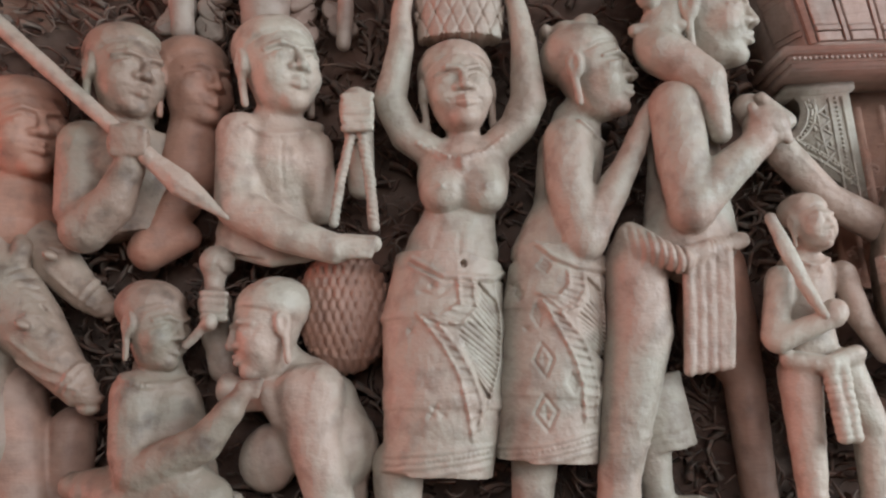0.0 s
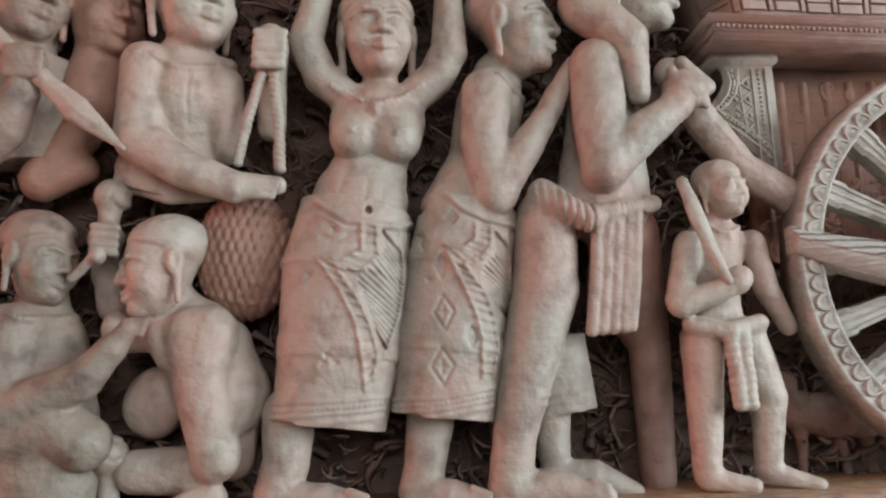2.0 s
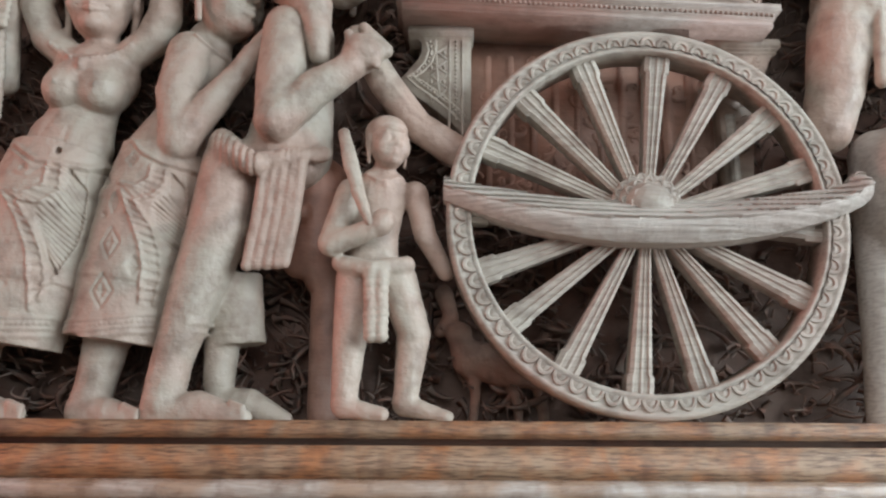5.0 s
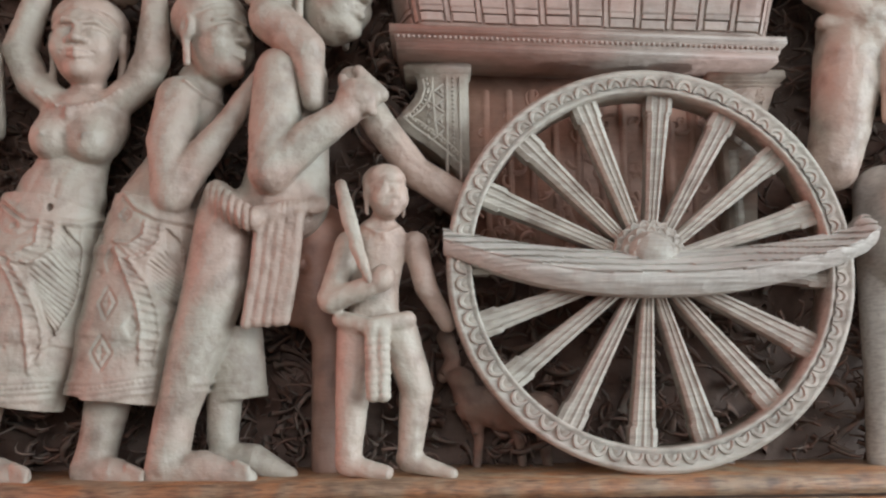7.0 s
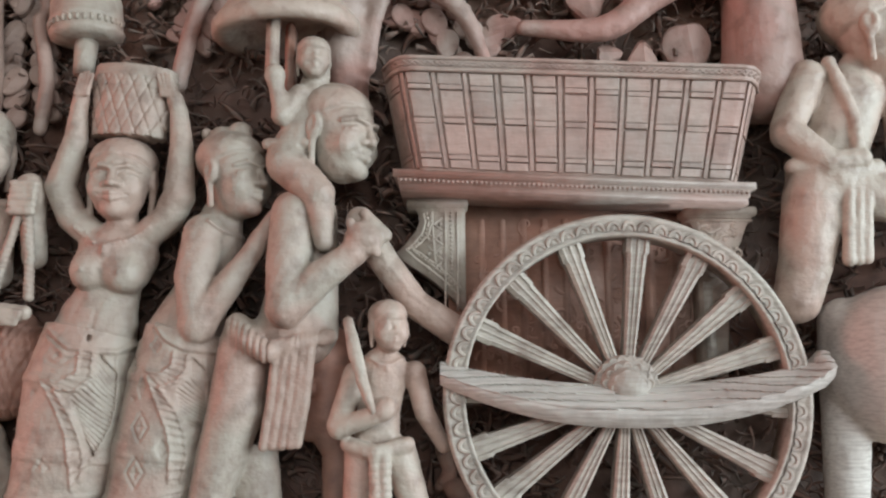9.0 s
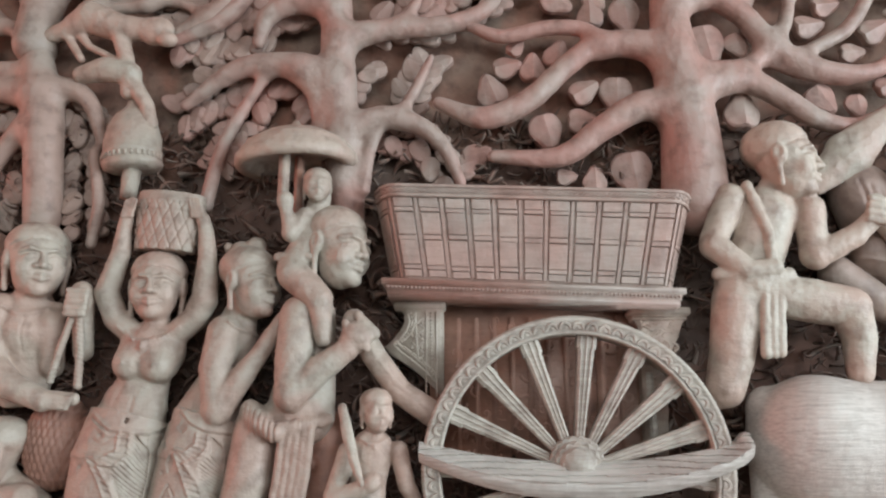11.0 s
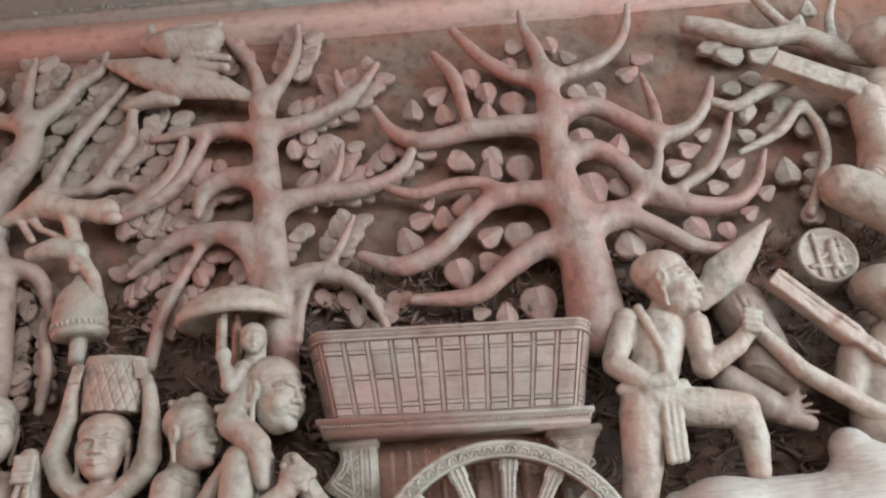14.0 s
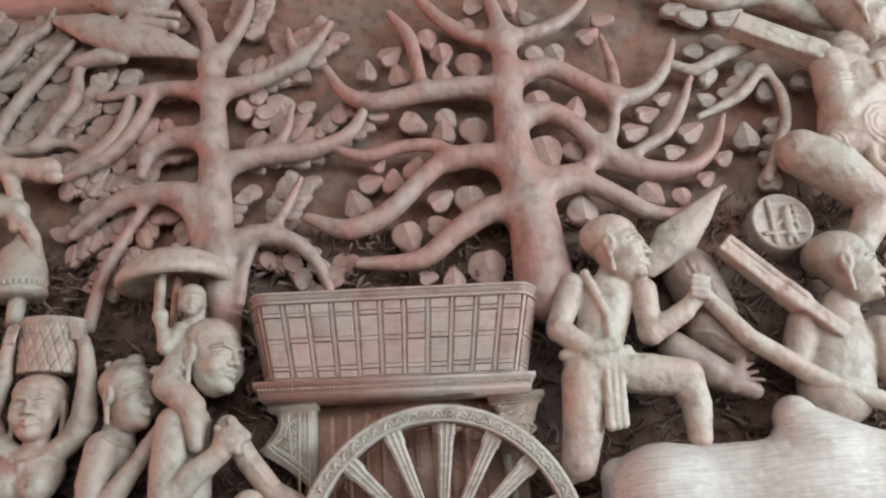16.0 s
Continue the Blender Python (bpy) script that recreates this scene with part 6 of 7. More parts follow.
f.limb(0.8646, 0.2085, 0.07, 0.0804, 1.0300, 0.2060, 0.074, 0.0790, q=0.75, k=0.02)
f.blob(0.862, 0.225, 0.085, 0.070, 0.066, 0.060, k=0.02)
f.blob(1.035, 0.20, 0.09, 0.075, 0.070, 0.055, k=0.03)
f.limb(1.0700, 0.2700, 0.072, 0.0540, 1.0560, 0.3130, 0.072, 0.0280, k=0.02)
f.limb(1.087, 0.2212, 0.07, 0.0850, 1.1738, 0.2034, 0.07, 0.0760, q=0.75, k=0.03)
f.chain(0.8136, 0.2545, 0.065, 0.0277, 0.8117, 0.1767, 0.056, 0.0247, 0.807, 0.0785, 0.052, 0.0214, 0.7989, 0.0055, 0.05, 0.0178)
carved("carved_ox", f, "smooth greyed wooden ox pulling the cart", "ox", DUSTY, "carved figures of the relief")

f = Carving(0.0023)
f.head(1.1845, 0.5119, 0.073, 0.1044, 72, 0)
f.chain(1.1649, 0.4603, 0.063, 0.0264, 1.1466, 0.4032, 0.061, 0.0486, 1.1295, 0.3485, 0.058, 0.0525, q=0.7)
f.limb(1.1052, 0.4402, 0.068, 0.0228, 1.0818, 0.3928, 0.068, 0.0208)
f.limb(1.2072, 0.4188, 0.068, 0.0227, 1.2057, 0.369, 0.068, 0.0223)
carved("carved_man", f, "carved wooden man carrying a long pole", "statue", CARVED, "carved figures of the relief")

f = Carving(0.0018)
f.block(1.0560, 0.5130, 0.086, 0.068, 0.0150, 0.012, -49, 0.003)
f.block(1.1130, 0.4490, 0.090, 0.048, 0.0105, 0.011, -47, 0.003, k=0.012)
f.score(0.0018, -0.0020, 1.018, 0.563, 1.100, 0.468)
f.score(0.0022, -0.0016, 1.045, 0.520, 1.052, 0.512)
carved("carrying_pole", f, "squared wooden pole on a carved man's shoulder", "pole", CARVED)

f = Carving(0.0018)
f.chain(0.966, 0.4897, 0.088, 0.0113, 1.0183, 0.4211, 0.084, 0.0135, 1.0973, 0.359, 0.082, 0.014, 1.2069, 0.306, 0.082, 0.0123)
carved("ox_yoke", f, "long carved wooden yoke pole above the ox", "yoke", CARVED)

f = Carving(0.0023)
f.chain(0.9224, 0.4253, 0.053, 0.0228, 0.9701, 0.386, 0.053, 0.0225, 1.019, 0.3555, 0.053, 0.0127)
f.limb(0.9876, 0.3664, 0.058, 0.0127, 1.0056, 0.3916, 0.062, 0.0096, k=0.003)
f.limb(0.9734, 0.4544, 0.048, 0.0298, 1.0132, 0.4152, 0.048, 0.0245)
f.limb(0.9725, 0.5385, 0.038, 0.0395, 0.9901, 0.473, 0.038, 0.037)
for k in range(4):
    f.limb(0.9990 + 0.0035 * k, 0.3900 - 0.0070 * k, 0.066, 0.0036, 1.0130 + 0.0050 * k, 0.4020 - 0.0120 * k, 0.070, 0.0026, k=0.002)
for k in range(4):
    f.score(0.0020, -0.0026, 0.958 + 0.012 * k, 0.545 - 0.008 * k, 0.975 + 0.010 * k, 0.470 - 0.006 * k)
f.score(0.0024, 0.0030, 0.9500, 0.4420, 0.9750, 0.4360, 1.0000, 0.4150)
carved("carved_bystander", f, "half-hidden carved wooden bystander behind the striding man", "statue", BROWN, "carved figures of the relief")

f = Carving(0.0023)
f.head(1.3328, 0.9554, 0.073, 0.1117, 80, 0)
f.chain(1.3041, 0.9009, 0.063, 0.0288, 1.2974, 0.8215, 0.062, 0.0563, 1.2686, 0.7374, 0.062, 0.0547, q=0.7)
f.limb(1.2572, 0.8635, 0.074, 0.0282, 1.248, 0.7715, 0.08, 0.0255)
f.limb(1.2495, 0.7647, 0.082, 0.0254, 1.3284, 0.8106, 0.088, 0.0165)
f.chain(1.1703, 0.7072, 0.072, 0.0357, 1.2128, 0.674, 0.076, 0.0388, 1.2641, 0.613, 0.076, 0.0294, 1.2183, 0.5501, 0.07, 0.0221)
f.limb(1.2174, 0.7184, 0.078, 0.0161, 1.3274, 0.7149, 0.078, 0.0197)
f.score(0.002, 0.0012, 1.2196, 0.8394, 1.2597, 0.8177)
f.score(0.002, 0.0012, 1.2163, 0.8232, 1.2562, 0.8017)
f.chain(1.3524, 0.6868, 0.084, 0.0088, 1.3396, 0.6672, 0.084, 0.0087, 1.3197, 0.6548, 0.084, 0.0087, 1.2979, 0.6516, 0.084, 0.0087, 1.2802, 0.6599, 0.084, 0.0087, 1.2706, 0.6761, 0.084, 0.0087, 1.2724, 0.6971, 0.084, 0.0088, 1.2848, 0.7171, 0.084, 0.0089, 1.3049, 0.7301, 0.084, 0.0089, 1.3273, 0.7335, 0.084, 0.0089, 1.3454, 0.7249, 0.084, 0.0089, 1.3548, 0.7081, 0.084, 0.0089, 1.3524, 0.6868, 0.084, 0.0088, k=0.002)
f.score(0.0015, -0.0014, 1.2191, 0.8236, 1.254, 0.8027)
f.score(0.0015, -0.0014, 1.212, 0.8071, 1.2486, 0.7862)
f.limb(1.3291, 0.8498, 0.078, 0.0242, 1.396, 0.8677, 0.073, 0.0282)
f.blob(1.3326, 0.8153, 0.094, 0.0182, 0.0218, 0.012)
f.limb(1.3178, 0.8357, 0.102, 0.0055, 1.3168, 0.8007, 0.102, 0.0054, k=0.002)
f.limb(1.3267, 0.8367, 0.102, 0.0055, 1.3248, 0.7996, 0.102, 0.0054, k=0.002)
f.limb(1.3355, 0.8378, 0.102, 0.0055, 1.3328, 0.7986, 0.102, 0.0054, k=0.002)
f.limb(1.3444, 0.8389, 0.102, 0.0055, 1.3408, 0.7976, 0.102, 0.0054, k=0.002)
for w in (0.812, 0.820, 0.828):
    f.score(0.0018, 0.0030, 1.220, w + 0.004, 1.250, w - 0.003, 1.282, w)
f.score(0.0022, 0.0032, 1.255, 0.905, 1.285, 0.888, 1.318, 0.888, 1.345, 0.898)
f.studs(12, 0.0018, 0.0028, 1.258, 0.897, 1.286, 0.880, 1.318, 0.880, 1.343, 0.890)
f.score(0.0022, 0.0030, 1.200, 0.742, 1.222, 0.716, 1.228, 0.690)
f.score(0.0018, 0.0026, 1.208, 0.746, 1.231, 0.718, 1.238, 0.692)
f.studs(9, 0.0016, -0.0024, 1.204, 0.744, 1.227, 0.717, 1.233, 0.691)
for turn in range(3):
    f.score(0.0020, 0.0026, *[v for k in range(13) for v in (1.300 + (0.016 + 0.009 * turn) * math.cos(k * math.pi / 6), 0.733 + (0.016 + 0.009 * turn) * math.sin(k * math.pi / 6))])
carved("carved_bowman", f, "crouching carved wooden man sighting along a stock", "statue", CARVED, "carved figures of the relief")

f = Carving(0.0018)
f.block(1.1850, 0.9130, 0.080, 0.074, 0.0185, 0.015, -30.5, 0.003)
f.block(1.2850, 0.8540, 0.083, 0.070, 0.0125, 0.013, -29.5, 0.003, k=0.012)
f.score(0.0018, -0.0022, 1.152, 0.945, 1.234, 0.897)
f.score(0.0030, -0.0020, 1.205, 0.905, 1.214, 0.900)
f.score(0.0030, -0.0018, 1.170, 0.918, 1.176, 0.914)
carved("crossbow_stock", f, "plank-like carved wooden stock held to a cheek", "stock", CARVED)

tree = thing("carved_tree", "carved wooden tree with rows of small leaflets behind the cart", "tree", "carved trees of the relief")

f = Carving(0.0022)
f.vine(0.2823, 0.491, 0.026, 0.0218, 0.2777, 0.5672, 0.036, 0.0265, 0.2701, 0.6565, 0.046, 0.0263, 0.2641, 0.7544, 0.048, 0.0245, 0.2588, 0.8711, 0.048, 0.0207, 0.2526, 0.974, 0.048, 0.0175)
f.vine(0.2526, 0.9681, 0.048, 0.0165, 0.24, 1.0487, 0.046, 0.012, 0.2111, 1.1029, 0.044, 0.0102, 0.1787, 1.1435, 0.042, 0.0062)
f.vine(0.2545, 0.9738, 0.048, 0.0146, 0.293, 1.0381, 0.046, 0.011, 0.3128, 1.0943, 0.044, 0.0091, 0.3158, 1.1501, 0.042, 0.0062)
f.vine(0.249, 0.9209, 0.05, 0.0172, 0.2022, 0.9341, 0.048, 0.0144, 0.1439, 0.9379, 0.046, 0.0116, 0.0661, 0.9333, 0.042, 0.0067)
f.vine(0.1544, 0.92, 0.046, 0.0096, 0.1325, 0.8729, 0.044, 0.0123, 0.0936, 0.8221, 0.044, 0.013, 0.022, 0.7892, 0.042, 0.0092)
f.vine(0.2532, 0.8301, 0.054, 0.0204, 0.2021, 0.8375, 0.054, 0.0167, 0.1609, 0.8175, 0.052, 0.0138, 0.1479, 0.779, 0.048, 0.0091)
f.vine(0.2596, 0.7118, 0.054, 0.0231, 0.2285, 0.7282, 0.056, 0.0196, 0.1835, 0.7387, 0.056, 0.0179, 0.1201, 0.7338, 0.052, 0.0143, 0.0466, 0.6837, 0.046, 0.0071)
f.vine(0.2156, 0.7282, 0.058, 0.0178, 0.2361, 0.6893, 0.054, 0.0132, 0.2416, 0.6398, 0.046, 0.0087)
f.vine(0.161, 0.7206, 0.052, 0.0071, 0.1288, 0.6651, 0.052, 0.0087, 0.1028, 0.6024, 0.052, 0.0094, 0.0889, 0.5336, 0.05, 0.01)
f.vine(0.2748, 0.9245, 0.05, 0.0172, 0.337, 0.9413, 0.048, 0.0135, 0.4058, 0.9803, 0.046, 0.0118, 0.453, 1.0487, 0.042, 0.007)
f.vine(0.4007, 0.9748, 0.046, 0.0088, 0.3867, 1.0074, 0.044, 0.0079, 0.3802, 1.044, 0.04, 0.005)
f.vine(0.2813, 0.7806, 0.054, 0.02, 0.3358, 0.7928, 0.052, 0.0156, 0.4185, 0.7977, 0.05, 0.0138, 0.48, 0.827, 0.046, 0.0112, 0.5124, 0.8897, 0.042, 0.0067)
f.vine(0.354, 0.7977, 0.05, 0.0092, 0.3777, 0.8407, 0.046, 0.0075, 0.3851, 0.8867, 0.042, 0.0048)
f.vine(0.2866, 0.6425, 0.054, 0.0174, 0.3348, 0.6548, 0.056, 0.0157, 0.3864, 0.6393, 0.054, 0.013, 0.4194, 0.6057, 0.05, 0.0103, 0.4384, 0.5603, 0.046, 0.0076)
f.vine(0.3534, 0.655, 0.052, 0.0079, 0.3786, 0.706, 0.046, 0.008, 0.3977, 0.7517, 0.042, 0.0046)
f.vine(0.3206, 0.632, 0.05, 0.0078, 0.3118, 0.5959, 0.05, 0.0077, 0.3074, 0.5515, 0.05, 0.0067)
carved("trunk", f, "", "", TREE, parent=tree)
leaflet_row(tree, TREE, 4, 0.0403, 0, 0.2909, 1.0413, 0.3217, 1.1276)
leaflet_row(tree, TREE, 4, 0.0375, 0, 0.2147, 1.0726, 0.1825, 1.1265)
leaflet_row(tree, TREE, 6, 0.0393, 0, 0.2862, 0.9515, 0.3848, 0.9787, 0.447, 1.0405)
leaflet_row(tree, TREE, 3, 0.0366, 0, 0.3846, 0.9728, 0.3803, 1.0338)
leaflet_row(tree, TREE, 7, 0.0398, 0, 0.296, 0.8112, 0.399, 0.8136, 0.5065, 0.8761)
leaflet_row(tree, TREE, 3, 0.035, 0, 0.3618, 0.8273, 0.3872, 0.8915)
leaflet_row(tree, TREE, 5, 0.0377, 1, 0.2281, 0.9274, 0.0835, 0.9222)
leaflet_row(tree, TREE, 6, 0.0385, 0, 0.1515, 0.9109, 0.099, 0.8325, 0.0188, 0.7915)
leaflet_row(tree, TREE, 5, 0.0362, 1, 0.2399, 0.8211, 0.166, 0.8005)
leaflet_row(tree, TREE, 7, 0.0393, 0, 0.2234, 0.7341, 0.1238, 0.732, 0.0382, 0.6797)
leaflet_row(tree, TREE, 4, 0.0345, 0, 0.2239, 0.714, 0.2342, 0.6547)
leaflet_row(tree, TREE, 5, 0.0339, 0, 0.1561, 0.7194, 0.0965, 0.6092)
leaflet_row(tree, TREE, 5, 0.0358, 0, 0.305, 0.6491, 0.384, 0.6286, 0.4254, 0.5745)
leaflet_row(tree, TREE, 4, 0.0334, 0, 0.3496, 0.6745, 0.3923, 0.7511)
leaflet_row(tree, TREE, 4, 0.0368, -1, 0.1817, 0.8748, 0.0885, 0.8496)
leaflet_row(tree, TREE, 3, 0.035, 1, 0.3419, 0.7551, 0.3051, 0.6976)
leaflet_row(tree, TREE, 4, 0.0376, 0, 0.3055, 0.8647, 0.3346, 0.9072)
leaflet_row(tree, TREE, 4, 0.0343, 0, 0.1713, 0.898, 0.1547, 0.8442)

tree = thing("carved_tree", "carved wooden tree with heart-shaped leaves behind the cart", "tree", "carved trees of the relief")

f = Carving(0.0022)
f.vine(0.7543, 0.5282, 0.042, 0.0457, 0.7532, 0.5895, 0.048, 0.0413, 0.7488, 0.664, 0.052, 0.037, 0.7395, 0.7334, 0.054, 0.0325, 0.736, 0.8187, 0.052, 0.0251, 0.7418, 0.9086, 0.05, 0.023, 0.7453, 0.9924, 0.048, 0.0178)
f.vine(0.7444, 0.9864, 0.048, 0.0158, 0.7356, 1.0504, 0.046, 0.0131, 0.7217, 1.098, 0.044, 0.0092, 0.72, 1.1392, 0.042, 0.0052)
f.vine(0.7428, 0.9745, 0.048, 0.0157, 0.6838, 0.9991, 0.046, 0.0139, 0.6344, 1.048, 0.044, 0.0121, 0.5929, 1.1133, 0.042, 0.0072)
f.vine(0.7436, 0.9805, 0.048, 0.0147, 0.818, 0.9976, 0.046, 0.0129, 0.8749, 1.0339, 0.044, 0.01, 0.9049, 1.084, 0.042, 0.0092, 0.919, 1.1345, 0.04, 0.0052)
f.vine(0.7354, 0.8794, 0.052, 0.0209, 0.6701, 0.8905, 0.052, 0.0181, 0.5934, 0.8868, 0.05, 0.0162, 0.5164, 0.8776, 0.048, 0.0152, 0.4704, 0.9053, 0.046, 0.0115, 0.4437, 0.9564, 0.042, 0.0068)
f.vine(0.6021, 0.8974, 0.05, 0.0095, 0.595, 0.9527, 0.046, 0.0117, 0.5855, 1.0089, 0.044, 0.0119, 0.5557, 1.0601, 0.042, 0.0071)
f.vine(0.7371, 0.7376, 0.056, 0.0234, 0.6809, 0.7576, 0.056, 0.02, 0.6258, 0.7528, 0.054, 0.0163, 0.5867, 0.7254, 0.054, 0.0153, 0.5331, 0.6763, 0.052, 0.0159, 0.4697, 0.6533, 0.05, 0.0158, 0.4091, 0.6782, 0.048, 0.0088)
f.vine(0.6399, 0.7568, 0.054, 0.0127, 0.6156, 0.7838, 0.052, 0.011, 0.5655, 0.789, 0.05, 0.011, 0.5002, 0.7786, 0.048, 0.0101, 0.4551, 0.797, 0.046, 0.0074)
f.vine(0.7379, 0.6573, 0.058, 0.0245, 0.6856, 0.6614, 0.058, 0.021, 0.6291, 0.6287, 0.056, 0.0173, 0.5734, 0.5921, 0.054, 0.0145, 0.4835, 0.5961, 0.05, 0.0086)
f.vine(0.7486, 0.9024, 0.05, 0.0191, 0.8089, 0.9169, 0.05, 0.0173, 0.8618, 0.8863, 0.048, 0.0162, 0.9119, 0.8484, 0.048, 0.016, 0.9671, 0.8586, 0.046, 0.0114, 1.0066, 0.9023, 0.044, 0.0106, 1.0312, 0.9548, 0.042, 0.0059)
f.vine(0.912, 0.8464, 0.046, 0.0085, 0.9194, 0.9038, 0.044, 0.0096, 0.9118, 0.9769, 0.042, 0.0049)
f.vine(0.7453, 0.818, 0.052, 0.0186, 0.7987, 0.8299, 0.052, 0.0177, 0.8408, 0.8006, 0.05, 0.0158, 0.8775, 0.7501, 0.05, 0.0164, 0.9393, 0.7153, 0.048, 0.0144, 1.0063, 0.7099, 0.048, 0.0117, 1.0533, 0.7444, 0.044, 0.0092, 1.0831, 0.8018, 0.042, 0.0047)
f.vine(0.7783, 0.71, 0.054, 0.0179, 0.8395, 0.7213, 0.052, 0.0135, 0.8925, 0.7762, 0.048, 0.0111, 0.9155, 0.8494, 0.046, 0.0057)
f.vine(0.9232, 0.7434, 0.046, 0.0091, 0.9822, 0.7765, 0.044, 0.0102, 1.0166, 0.8224, 0.044, 0.0094, 1.0456, 0.8797, 0.042, 0.0048)
f.vine(0.77, 0.6898, 0.056, 0.0213, 0.8345, 0.6975, 0.054, 0.0169, 0.8835, 0.6708, 0.052, 0.0151, 0.9305, 0.6388, 0.05, 0.0132, 0.9828, 0.6327, 0.048, 0.0105, 1.0528, 0.673, 0.044, 0.0054)
f.vine(0.8627, 0.7349, 0.042, 0.0046, 0.9133, 0.7134, 0.042, 0.0045, 0.9747, 0.7023, 0.042, 0.0027)
carved("trunk", f, "", "", TREE, parent=tree)
leaf(tree, TREE, 0.6986, 1.0696, 0.0385, 100, True, 0.034)
leaf(tree, TREE, 0.616, 1.0114, 0.0414, 170, True, 0.034)
leaf(tree, TREE, 0.548, 0.9759, 0.0445, 60, True, 0.034)
leaf(tree, TREE, 0.5093, 0.9459, 0.0405, 0, True, 0.034)
leaf(tree, TREE, 0.5641, 0.932, 0.0421, -10, True, 0.034)
leaf(tree, TREE, 0.6395, 0.9778, 0.0446, 175, True, 0.034)
leaf(tree, TREE, 0.6368, 0.9259, 0.0403, 0, True, 0.034)
leaf(tree, TREE, 0.6836, 0.9479, 0.0548, 180, True, 0.034)
leaf(tree, TREE, 0.6867, 1.0303, 0.0363, 170, True, 0.034)
leaf(tree, TREE, 0.7652, 1.0691, 0.0386, 170, True, 0.034)
leaf(tree, TREE, 0.7956, 1.0335, 0.0327, -40, True, 0.034)
leaf(tree, TREE, 0.7971, 0.9599, 0.0391, 150, True, 0.034)
leaf(tree, TREE, 0.8308, 0.9594, 0.0409, 165, True, 0.034)
leaf(tree, TREE, 0.8882, 0.9849, 0.0412, 60, True, 0.034)
leaf(tree, TREE, 0.9182, 1.0207, 0.0399, 100, True, 0.034)
leaf(tree, TREE, 0.5756, 0.8448, 0.0461, 120, True, 0.034)
leaf(tree, TREE, 0.6342, 0.8489, 0.0393, 150, True, 0.034)
leaf(tree, TREE, 0.6294, 0.8142, 0.044, 0, True, 0.034)
leaf(tree, TREE, 0.6774, 0.8212, 0.0526, 170, True, 0.034)
leaf(tree, TREE, 0.5016, 0.7372, 0.0395, 80, True, 0.034)
leaf(tree, TREE, 0.5423, 0.7309, 0.0427, 0, True, 0.034)
leaf(tree, TREE, 0.5762, 0.7508, 0.043, 20, True, 0.034)
leaf(tree, TREE, 0.6099, 0.6952, 0.0422, 60, True, 0.034)
leaf(tree, TREE, 0.659, 0.6973, 0.0536, 180, True, 0.034)
leaf(tree, TREE, 0.4851, 0.6952, 0.0502, -20, True, 0.034)
leaf(tree, TREE, 0.5572, 0.6436, 0.0542, 165, True, 0.034)
leaf(tree, TREE, 0.6036, 0.6544, 0.04, 90, True, 0.034)
leaf(tree, TREE, 0.4573, 0.6041, 0.0408, 80, True, 0.034)
leaf(tree, TREE, 0.6732, 0.5808, 0.0655, 170, True, 0.034)
leaf(tree, TREE, 0.8313, 0.6558, 0.0562, 0, True, 0.034)
leaf(tree, TREE, 0.7873, 0.7693, 0.0667, 170, True, 0.034)
leaf(tree, TREE, 0.8337, 0.7676, 0.0401, 160, True, 0.034)
leaf(tree, TREE, 0.8463, 0.837, 0.0444, 20, True, 0.034)
leaf(tree, TREE, 0.7886, 0.8641, 0.0499, 170, True, 0.034)
leaf(tree, TREE, 0.9319, 0.7896, 0.0438, 80, True, 0.034)
leaf(tree, TREE, 0.9598, 0.8222, 0.0392, 80, True, 0.034)
leaf(tree, TREE, 1.0237, 0.7789, 0.0437, 60, True, 0.034)
leaf(tree, TREE, 0.9902, 0.7486, 0.0332, 90, True, 0.034)
leaf(tree, TREE, 0.9407, 0.6818, 0.0471, 150, True, 0.034)
leaf(tree, TREE, 0.9899, 0.6708, 0.0356, 175, True, 0.034)
leaf(tree, TREE, 1.0667, 0.7278, 0.033, 60, True, 0.034)
leaf(tree, TREE, 1.0305, 0.6948, 0.0326, 60, True, 0.034)
leaf(tree, TREE, 0.6229, 0.5609, 0.0387, 0, True, 0.034)
leaf(tree, TREE, 0.5175, 0.7669, 0.0282, 40, True, 0.034)
leaf(tree, TREE, 0.4436, 0.5913, 0.0359, 70, True, 0.034)
leaf(tree, TREE, 0.9923, 0.8474, 0.0309, 60, True, 0.034)
leaf(tree, TREE, 0.7355, 0.8629, 0.0344, 0, True, 0.034)
leaf(tree, TREE, 0.5808, 0.5715, 0.028, 90, True, 0.034)

tree = thing("carved_tree", "weathered carved wooden tree with an arching crown", "tree", "carved trees of the relief")

f = Carving(0.0022)
f.vine(-0.152, 0.4999, 0.03, 0.0217, -0.1462, 0.5359, 0.04, 0.0251, -0.1488, 0.6124, 0.05, 0.0263, -0.1568, 0.6771, 0.05, 0.0277, -0.1706, 0.7445, 0.05, 0.0212, -0.1785, 0.7753, 0.048, 0.0161, -0.2124, 0.8074, 0.046, 0.0126, -0.2648, 0.8355, 0.044, 0.0091)
f.vine(-0.1741, 0.7011, 0.05, 0.0209, -0.2295, 0.7117, 0.05, 0.0175, -0.271, 0.6895, 0.048, 0.0131, -0.3286, 0.6545, 0.044, 0.0104)
f.vine(-0.1578, 0.7103, 0.05, 0.0192, -0.1177, 0.7095, 0.05, 0.0157, -0.0886, 0.6861, 0.048, 0.0121, -0.0695, 0.6316, 0.044, 0.0077)
f.vine(-0.1829, 0.6495, 0.05, 0.0172, -0.2043, 0.6223, 0.05, 0.0136, -0.2263, 0.5777, 0.05, 0.0126, -0.2281, 0.5093, 0.046, 0.0116)
